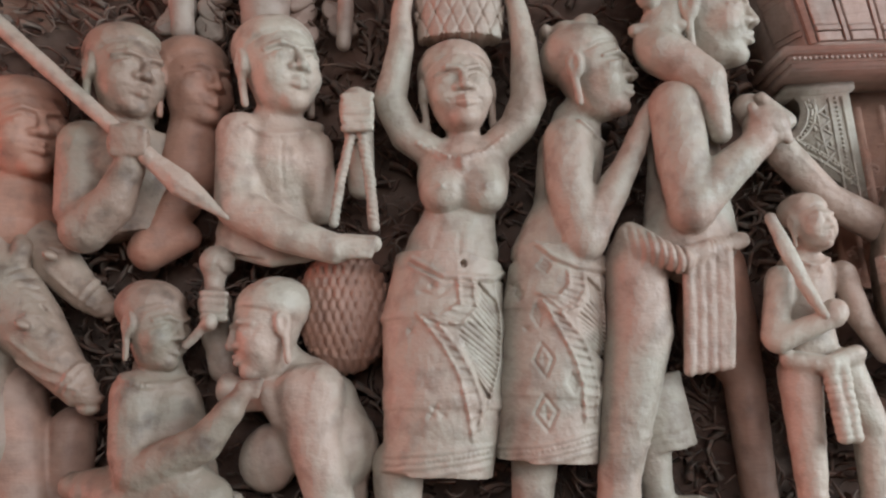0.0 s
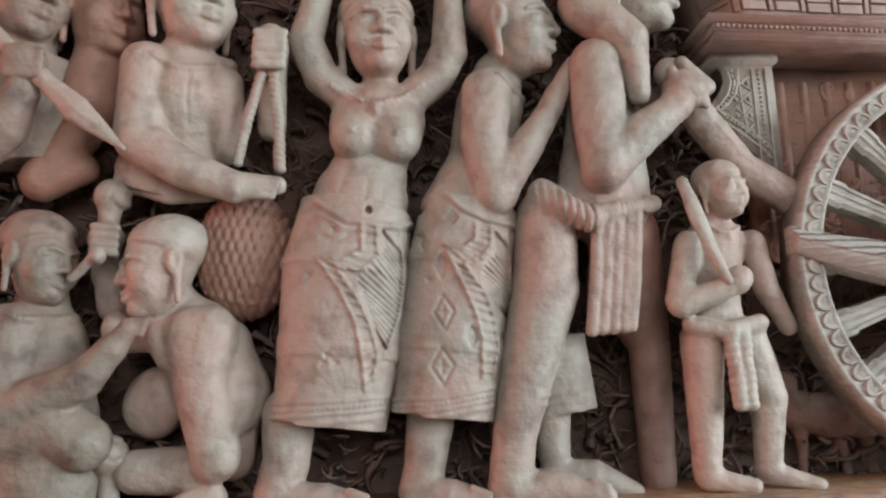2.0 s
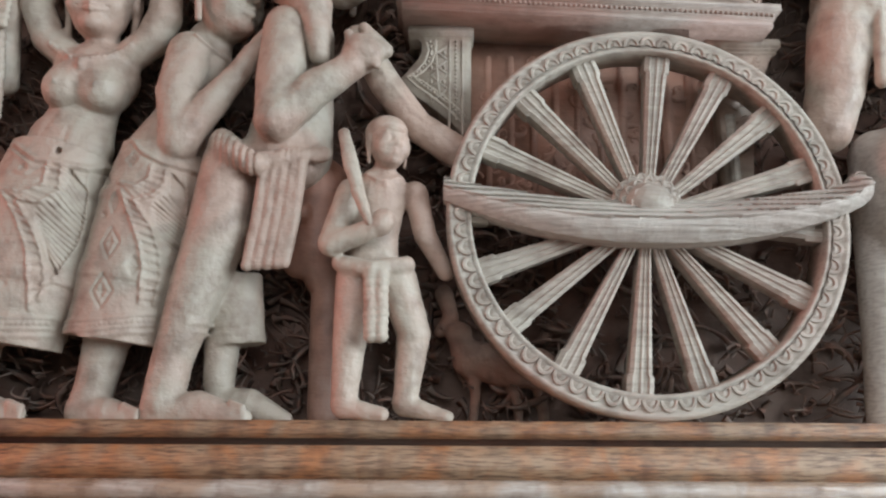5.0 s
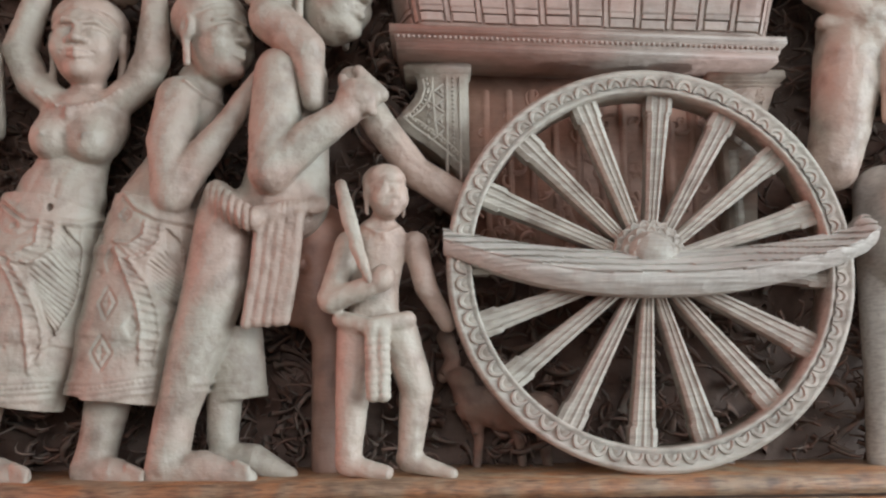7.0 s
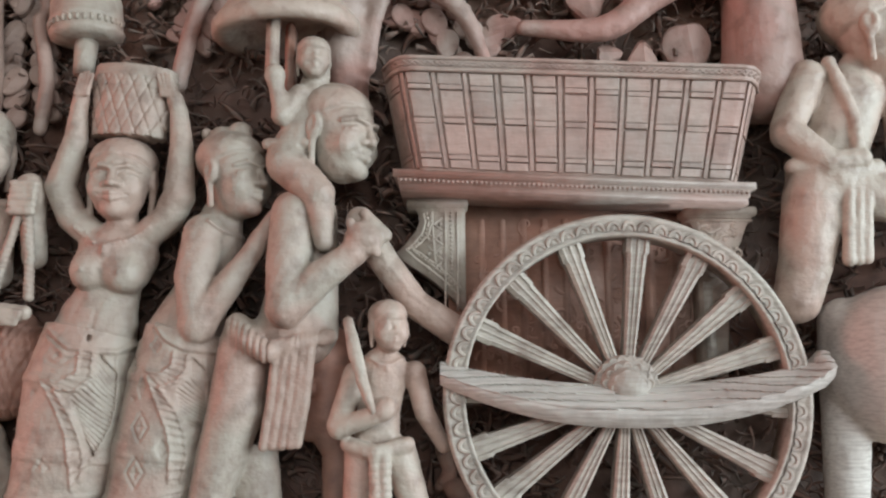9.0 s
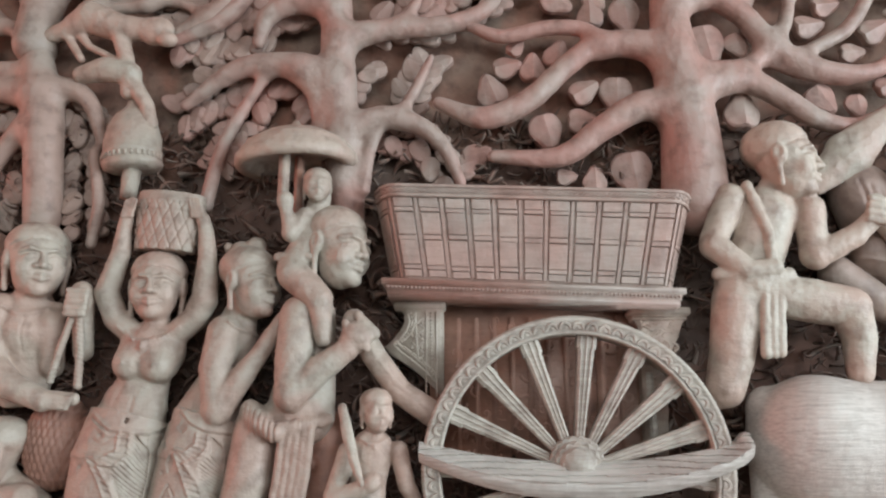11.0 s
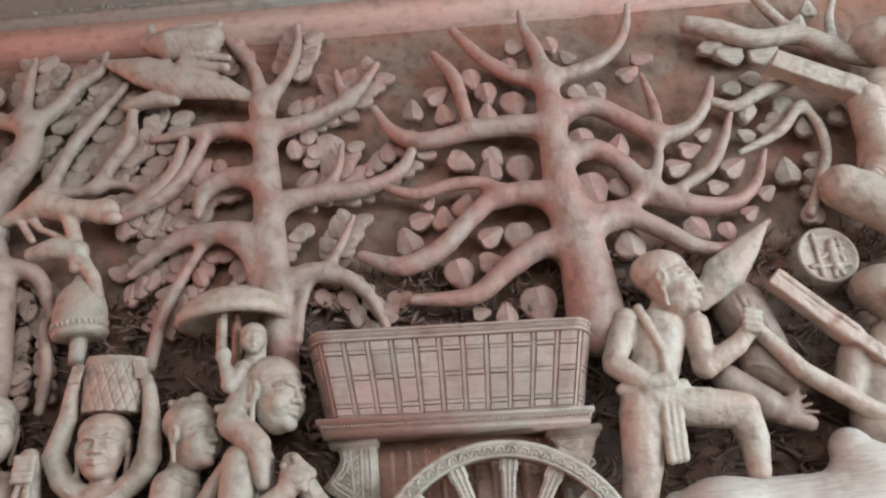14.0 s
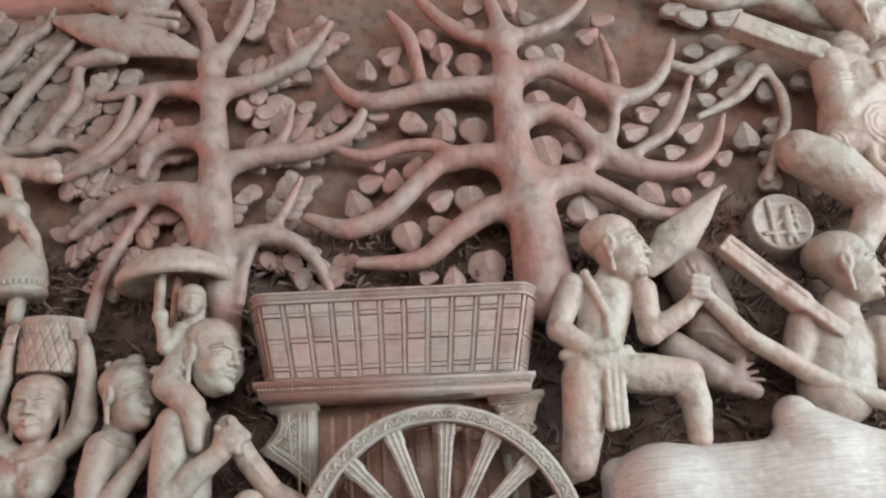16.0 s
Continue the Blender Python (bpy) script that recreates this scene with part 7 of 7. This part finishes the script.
f.vine(-0.2673, 0.7996, 0.044, 0.009, -0.2862, 0.8256, 0.044, 0.0073, -0.2981, 0.8624, 0.044, 0.0046)
f.vine(-0.2423, 0.8143, 0.044, 0.0073, -0.2603, 0.8615, 0.044, 0.0037)
f.vine(-0.297, 0.769, 0.046, 0.0125, -0.2474, 0.7481, 0.046, 0.0124, -0.1736, 0.7455, 0.048, 0.0124)
f.vine(-0.079, 0.6127, 0.046, 0.0076, -0.0647, 0.5417, 0.046, 0.0083, -0.0696, 0.4827, 0.044, 0.0074)
carved("trunk", f, "", "", BROWN, parent=tree)
leaflet_row(tree, BROWN, 4, 0.0383, 0, -0.1915, 0.7038, -0.2675, 0.6764)
leaflet_row(tree, BROWN, 4, 0.0377, 0, -0.1374, 0.7028, -0.0844, 0.645)
leaflet_row(tree, BROWN, 4, 0.0362, 0, -0.1051, 0.636, -0.0908, 0.511)
leaflet_row(tree, BROWN, 3, 0.0366, 0, -0.2106, 0.6101, -0.2218, 0.5298)
leaflet_row(tree, BROWN, 4, 0.0397, 0, -0.2643, 0.7543, -0.3187, 0.7959)

tree = thing("carved_tree", "weathered carved wooden tree with feathered boughs", "tree", "carved trees of the relief")

f = Carving(0.0022)
f.vine(-0.1844, 0.7847, 0.046, 0.031, -0.177, 0.8562, 0.048, 0.028, -0.1496, 0.8965, 0.05, 0.0246, -0.1389, 0.9516, 0.05, 0.0212, -0.1499, 0.9926, 0.05, 0.0175)
f.vine(-0.153, 0.9812, 0.05, 0.0155, -0.1954, 0.9971, 0.048, 0.0137, -0.2375, 1.0368, 0.046, 0.0119, -0.2752, 1.1021, 0.044, 0.0101, -0.3172, 1.1574, 0.042, 0.0062)
f.vine(-0.1548, 0.9929, 0.05, 0.0127, -0.1571, 1.0616, 0.046, 0.009, -0.1553, 1.1268, 0.042, 0.0051)
f.vine(-0.1383, 0.9802, 0.05, 0.0146, -0.1, 1.0141, 0.048, 0.0128, -0.0672, 1.0615, 0.046, 0.011, -0.0357, 1.0855, 0.044, 0.0081, -0.0278, 1.1281, 0.042, 0.0041)
f.vine(-0.177, 0.8562, 0.048, 0.0168, -0.1948, 0.9062, 0.048, 0.0133, -0.2357, 0.9436, 0.046, 0.0115, -0.3001, 0.972, 0.044, 0.0087)
f.vine(-0.1052, 0.8367, 0.046, 0.013, -0.0876, 0.8784, 0.046, 0.0113, -0.0661, 0.9323, 0.046, 0.0105, -0.03, 0.9886, 0.044, 0.0098, 0.0121, 1.0529, 0.042, 0.006)
f.vine(-0.0228, 0.8473, 0.046, 0.0075, 0.0058, 0.893, 0.048, 0.0113, 0.0301, 0.9359, 0.048, 0.0115, 0.0293, 0.9891, 0.046, 0.0088, 0.0417, 1.0074, 0.044, 0.0098, 0.0858, 1.0103, 0.044, 0.0118)
f.vine(-0.1059, 0.842, 0.046, 0.0093, -0.0409, 0.8431, 0.046, 0.0093, 0.0134, 0.8514, 0.044, 0.0075, 0.0762, 0.826, 0.044, 0.0065)
f.vine(0.1207, 0.9268, 0.044, 0.0086, 0.1101, 0.8721, 0.044, 0.0132, 0.0805, 0.831, 0.044, 0.0149, 0.0272, 0.7989, 0.042, 0.011)
carved("trunk", f, "", "", BROWN, parent=tree)
leaflet_row(tree, BROWN, 7, 0.0391, 0, -0.1307, 0.9788, -0.0659, 1.052, -0.0308, 1.0992)
leaflet_row(tree, BROWN, 8, 0.041, 0, -0.1043, 0.8593, -0.0622, 0.9397, 0.0004, 1.0414)
leaflet_row(tree, BROWN, 6, 0.0398, 0, -0.02, 0.8646, 0.0288, 0.9508)
leaflet_row(tree, BROWN, 5, 0.0385, 0, -0.0365, 0.8441, 0.067, 0.8428)
leaflet_row(tree, BROWN, 4, 0.0393, 0, -0.2271, 1.0267, -0.2832, 1.1167)
leaflet_row(tree, BROWN, 3, 0.0393, 0, -0.1617, 1.0223, -0.1591, 1.1208)
leaflet_row(tree, BROWN, 5, 0.04, 0, -0.1782, 0.908, -0.1381, 0.9619)
leaflet_row(tree, BROWN, 4, 0.0401, 0, -0.2209, 0.9332, -0.2862, 0.9718)
leaflet_row(tree, BROWN, 6, 0.038, 0, 0.1093, 0.9114, 0.0328, 0.8079)
leaflet_row(tree, BROWN, 4, 0.0416, 0, -0.238, 0.868, -0.2053, 0.8987)
leaflet_row(tree, BROWN, 5, 0.0402, 0, 0.0619, 0.9033, 0.0849, 0.9819)
leaflet_row(tree, BROWN, 6, 0.0399, 0, 0.0387, 0.7459, 0.1465, 0.7695)
leaflet_row(tree, BROWN, 4, 0.0391, 0, -0.125, 1.0079, -0.0975, 1.1038)

tree = thing("carved_tree", "pale carved wooden tree with large leaflets", "tree", "carved trees of the relief")

f = Carving(0.0022)
f.vine(1.0177, 1.0747, 0.044, 0.0161, 1.0624, 1.0556, 0.048, 0.018, 1.124, 1.0249, 0.05, 0.0168, 1.2035, 1.0255, 0.05, 0.0168, 1.2609, 0.985, 0.05, 0.0176, 1.3206, 0.9571, 0.05, 0.0155)
f.vine(1.1967, 1.0338, 0.048, 0.0089, 1.1701, 1.0813, 0.046, 0.0101, 1.1511, 1.1231, 0.044, 0.0082)
f.vine(1.2597, 1.0109, 0.048, 0.0089, 1.2721, 1.0631, 0.044, 0.008, 1.2983, 1.1144, 0.042, 0.0051)
f.vine(1.0201, 0.9064, 0.044, 0.0086, 1.0541, 0.8914, 0.046, 0.0104, 1.1069, 0.9149, 0.048, 0.0115, 1.1572, 0.9273, 0.05, 0.0096)
f.vine(1.1602, 0.8787, 0.046, 0.0076, 1.1255, 0.8409, 0.048, 0.0093, 1.0936, 0.8226, 0.046, 0.0084, 1.044, 0.8035, 0.042, 0.0055)
f.vine(1.171, 0.8835, 0.046, 0.0066, 1.1837, 0.8316, 0.048, 0.0084, 1.1777, 0.7786, 0.048, 0.0082, 1.1498, 0.7289, 0.048, 0.0081, 1.124, 0.6817, 0.046, 0.008)
carved("trunk", f, "", "", CARVED_GREY, parent=tree)
leaf(tree, CARVED_GREY, 1.0566, 1.03, 0.046, -100, True, 0.034)
leaf(tree, CARVED_GREY, 1.0854, 1.0119, 0.0517, -90, True, 0.034)
leaf(tree, CARVED_GREY, 1.1309, 1.0063, 0.0556, 80, True, 0.034)
leaf(tree, CARVED_GREY, 1.1079, 0.9538, 0.0391, -90, True, 0.034)
leaf(tree, CARVED_GREY, 1.07, 0.9388, 0.035, -90, True, 0.034)
leaf(tree, CARVED_GREY, 1.0781, 0.8921, 0.044, 200, True, 0.034)
leaf(tree, CARVED_GREY, 1.1457, 0.8933, 0.0422, 230, True, 0.034)
leaf(tree, CARVED_GREY, 1.0698, 0.8391, 0.032, -60, True, 0.034)
leaf(tree, CARVED_GREY, 1.1005, 0.848, 0.0321, 60, True, 0.034)
leaf(tree, CARVED_GREY, 1.1242, 0.8665, 0.038, 200, True, 0.034)
leaf(tree, CARVED_GREY, 1.1625, 0.7823, 0.0351, 60, True, 0.034)
leaf(tree, CARVED_GREY, 1.1538, 0.7514, 0.0347, 60, True, 0.034)
leaf(tree, CARVED_GREY, 1.139, 0.7246, 0.0308, 70, True, 0.034)
leaf(tree, CARVED_GREY, 1.1342, 0.6818, 0.0429, 10, True, 0.034)
leaf(tree, CARVED_GREY, 1.1146, 0.7592, 0.0477, 0, True, 0.034)
leaf(tree, CARVED_GREY, 1.1696, 0.8413, 0.0414, 0, True, 0.034)
leaf(tree, CARVED_GREY, 1.2318, 0.8593, 0.0417, 20, True, 0.034)
leaf(tree, CARVED_GREY, 1.2211, 1.0623, 0.0344, 20, True, 0.034)
leaf(tree, CARVED_GREY, 1.2498, 1.0923, 0.0347, 0, True, 0.034)

f = Carving(0.0018)
f.chain(-0.1758, 0.7878, 0.055, 0.0073, -0.1299, 0.7996, 0.06, 0.0145, -0.0941, 0.8158, 0.064, 0.0237, -0.0463, 0.7973, 0.064, 0.0199, -0.0144, 0.7952, 0.064, 0.0163)
f.blob(0.0049, 0.7909, 0.066, 0.0252, 0.0216, 0.016)
f.blob(0.0251, 0.7724, 0.074, 0.0142, 0.0107, 0.01)
f.chain(-0.1162, 0.7987, 0.06, 0.0082, -0.0942, 0.772, 0.06, 0.0054, -0.0508, 0.7493, 0.06, 0.0045, k=0.003)
f.chain(-0.0495, 0.7873, 0.064, 0.0126, -0.0364, 0.7474, 0.062, 0.0107, -0.0312, 0.6994, 0.06, 0.0105)
f.chain(-0.1012, 0.7279, 0.06, 0.0124, -0.0648, 0.7336, 0.064, 0.0177, -0.0285, 0.7264, 0.064, 0.0159)
f.limb(-0.1284, 0.7893, 0.06, 0.0063, -0.1048, 0.7527, 0.06, 0.0054)
f.chain(-0.0339, 0.7277, 0.062, 0.0124, -0.0025, 0.6786, 0.06, 0.0104, 0.0043, 0.651, 0.058, 0.0104)
carved("carved_marten", f, "small carved wooden animals climbing along a bough", "animal", CARVED)

f = Carving(0.0018)
f.chain(0.0509, 1.1273, 0.058, 0.0142, 0.0991, 1.1139, 0.064, 0.0301, 0.1544, 1.1125, 0.064, 0.0281, 0.1683, 1.1258, 0.062, 0.0202, k=0.006)
f.limb(0.1062, 1.1494, 0.062, 0.0091, 0.1771, 1.1534, 0.062, 0.0091, k=0.006)
f.limb(0.0523, 1.1648, 0.056, 0.0082, 0.0646, 1.1158, 0.06, 0.0121)
f.chain(-0.0144, 1.0955, 0.05, 0.0101, 0.0504, 1.0666, 0.056, 0.0298, 0.1175, 1.0361, 0.058, 0.0334, 0.1812, 1.0204, 0.054, 0.0235, 0.2351, 0.9959, 0.05, 0.0098, q=0.6, k=0.008)
f.limb(0.1171, 1.0679, 0.064, 0.0119, 0.1919, 1.0542, 0.064, 0.0089)
f.limb(0.1214, 1.0882, 0.066, 0.0099, 0.1955, 1.0764, 0.062, 0.0069)
f.chain(0.0198, 1.0011, 0.05, 0.0098, 0.0644, 1.0093, 0.054, 0.0137, 0.1033, 1.0034, 0.052, 0.0098)
f.score(0.0016, -0.0009, 0.0286, 1.0537, 0.0669, 1.0017)
f.score(0.0016, -0.0009, 0.0578, 1.0517, 0.0956, 0.9997)
f.score(0.0016, -0.0009, 0.087, 1.0497, 0.1242, 0.9978)
f.score(0.0016, -0.0009, 0.1161, 1.0477, 0.1528, 0.9958)
f.score(0.0016, -0.0009, 0.1451, 1.0456, 0.1814, 0.9938)
f.score(0.0016, -0.0009, 0.1742, 1.0436, 0.21, 0.9919)
f.score(0.0016, -0.0009, 0.2032, 1.0416, 0.2385, 0.9899)
f.score(0.0014, -0.0008, 0.087, 1.113, 0.1029, 1.0702)
f.score(0.0014, -0.0008, 0.1088, 1.1115, 0.1244, 1.0687)
f.score(0.0014, -0.0008, 0.1305, 1.11, 0.1458, 1.0672)
f.score(0.0014, -0.0008, 0.1523, 1.1084, 0.1673, 1.0657)
carved("carved_bird", f, "carved wooden bird with spread wings on the boughs", "bird", BROWN)

f = Carving(0.0023)
f.chain(0.4163, 0.0598, 0.026, 0.0175, 0.4405, 0.0539, 0.028, 0.0207, 0.4786, 0.0506, 0.028, 0.0196, q=0.8)
f.limb(0.4106, 0.0571, 0.028, 0.0142, 0.4029, 0.0788, 0.03, 0.011)
f.blob(0.4018, 0.0851, 0.032, 0.0131, 0.0099, 0.012)
f.chain(0.4159, 0.0463, 0.026, 0.0076, 0.4191, 0.0249, 0.024, 0.0049, 0.4161, 0.001, 0.024, 0.0043, k=0.003)
f.chain(0.4514, 0.0405, 0.024, 0.0077, 0.4589, 0.0189, 0.022, 0.0049, 0.4607, 0.0003, 0.022, 0.0043, k=0.003)
f.limb(0.479, 0.0454, 0.024, 0.0088, 0.4851, -0.0001, 0.022, 0.0049, k=0.003)
f.chain(0.3878, 0.1239, 0.026, 0.0089, 0.3954, 0.1011, 0.028, 0.0077, 0.3841, 0.0849, 0.026, 0.0055, k=0.003)
# goat in the darker ground wood: dimness behind the wheel set by colour
carved("carved_goat", f, "small reddish carved wooden goat behind the wheel", "goat", BACK)
UMB = (0.2138, 0.5896)
BELL = (-0.0192, 0.5845)
MEDAL = (1.1248, 0.6042)

# ---- umbrella, bell and medallion ----
umbrella = thing("parasol", "carved wooden parasol held over a child's head", "parasol")
ux, uw = UMB
canopy = part("canopy", lathe([(0.050, 0.004), (0.064, -0.008), (0.079, -0.010), (0.084, -0.004), (0.0835, 0.006), (0.078, 0.011), (0.0775, 0.015), (0.071, 0.020), (0.0705, 0.024), (0.060, 0.031), (0.046, 0.039), (0.030, 0.045), (0.014, 0.049), (0.008, 0.053), (0.003, 0.060)], ux, uw, 0.061, 0.8, 40, 2), CARVED, umbrella)
part("handle", slab(ux - 0.013, uw - 0.075, 0.093, ux + 0.001, uw + 0.002, 0.105, 0.003), CARVED, umbrella)
part("back_pole", slab(ux + 0.003, uw - 0.08, 0.055, ux + 0.012, uw + 0.002, 0.082, 0.002), CARVED_RED, umbrella)
for k in range(7):
    x = ux + 0.036 + 0.007 * k
    part("fringe_cord", rod([(x, uw + 0.004, 0.050, 0.0035), (x + 0.002, uw - 0.04, 0.046, 0.004), (x + 0.001, uw - 0.075 - 0.006 * (k % 3), 0.040, 0.003)], 6), CARVED_RED, umbrella)

bell = thing("hanging_bell", "weathered carved wooden bell hanging from the tree", "bell")
bx, bw = BELL
part("dome", lathe([(0.030, 0.0), (0.040, 0.004), (0.042, 0.010), (0.0405, 0.012), (0.0405, 0.022), (0.042, 0.024), (0.0405, 0.027), (0.040, 0.045), (0.035, 0.065), (0.026, 0.082), (0.015, 0.092), (0.009, 0.100), (0.008, 0.115)], bx, bw, 0.05, 0.8, 32, 4), CARVED, bell)
part("clapper", rod([(bx, bw + 0.004, 0.05, 0.013), (bx - 0.002, bw - 0.04, 0.05, 0.011)], 10), CARVED, bell)
for k in range(16):
    a = math.pi * (k + 0.5) / 16
    part("band_bead", rod([(bx + 0.041 * math.cos(a) - 0.001, bw + 0.0135 + 0.0028 * math.cos(a), 0.05 + 0.033 * math.sin(a), 0.0022), (bx + 0.041 * math.cos(a) - 0.0015, bw + 0.0205 + 0.0028 * math.cos(a), 0.05 + 0.033 * math.sin(a), 0.0022)], 6), CARVED, bell)

medal = thing("round_medallion", "round carved wooden disc with plain relief", "medallion")
mx, mw = MEDAL
bm, rings = dial([(0.047, 0.0), (0.047, 0.050), (0.045, 0.053), (0.042, 0.053), (0.040, 0.050), (0.001, 0.050)], mx, mw, 48)
part("disc", bm, CARVED_GREY, medal)
f = Carving(0.0014)
for row in ((-0.017, -0.034, -0.015, 0.036, 0.0042), (-0.030, -0.017, 0.028, -0.019, 0.0040), (0.006, -0.020, 0.007, 0.010, 0.0075), (0.008, 0.012, 0.010, 0.020, 0.0065), (0.004, 0.004, -0.010, -0.004, 0.0035),
            (0.012, 0.004, 0.022, -0.006, 0.0035), (0.022, 0.024, 0.022, -0.012, 0.0030), (0.026, 0.018, 0.013, 0.018, 0.0024), (0.026, 0.008, 0.015, 0.008, 0.0024), (0.004, -0.021, 0.002, -0.036, 0.0040), (0.012, -0.021, 0.014, -0.034, 0.0040)):
    f.limb(mx + row[0], mw + row[1], 0.051, row[4], mx + row[2], mw + row[3], 0.051, row[4], k=0.002)
carved("relief", f, "", "", CARVED_GREY, parent=medal)

# ---- foliage carved above the top rail ----
bm = bmesh.new()
for _ in range(520):
    curl(bm, rolls.uniform(-0.62, 0.55), rolls.uniform(1.246, 1.345), rolls.uniform(0.022, 0.05), rolls.uniform(0, 360), rolls.choice((-1, 1)), rolls.uniform(-0.088, -0.072), rolls.uniform(0.003, 0.007))
tagged(part("carved_frieze", bm, GREYLIP, None, "grey-green carved foliage above the panel's top rail"), "", "frieze", "", "stuff")

# ---- undergrowth carved into the hollow ground between the figures ----
bm = bmesh.new()
rng = random.Random(4)


def blade(x, w, length, lean, bend, thick, d):
    pts, a, px, pw = [], radians(lean), x, w
    for k in range(5):
        pts.append((px, pw, d + 0.010 * math.sin(k * 0.9 + x * 40)))
        px += length / 4 * math.sin(a)
        pw += length / 4 * math.cos(a)
        a += radians(bend) / 4
    last = None
    for k, (qx, qw, qd) in enumerate(pts):
        h = thick * (1 - 0.75 * k / 4)
        na = radians(lean + bend * k / 4)
        sx, sw = math.cos(na) * h, -math.sin(na) * h
        ring = [bm.verts.new(world_point(qx - sx, qw - sw, qd)), bm.verts.new(world_point(qx, qw, qd + h * 1.3)), bm.verts.new(world_point(qx + sx, qw + sw, qd))]
        if last:
            for i in range(3):
                bm.faces.new((last[i], last[(i + 1) % 3], ring[(i + 1) % 3], ring[i]))
        last = ring


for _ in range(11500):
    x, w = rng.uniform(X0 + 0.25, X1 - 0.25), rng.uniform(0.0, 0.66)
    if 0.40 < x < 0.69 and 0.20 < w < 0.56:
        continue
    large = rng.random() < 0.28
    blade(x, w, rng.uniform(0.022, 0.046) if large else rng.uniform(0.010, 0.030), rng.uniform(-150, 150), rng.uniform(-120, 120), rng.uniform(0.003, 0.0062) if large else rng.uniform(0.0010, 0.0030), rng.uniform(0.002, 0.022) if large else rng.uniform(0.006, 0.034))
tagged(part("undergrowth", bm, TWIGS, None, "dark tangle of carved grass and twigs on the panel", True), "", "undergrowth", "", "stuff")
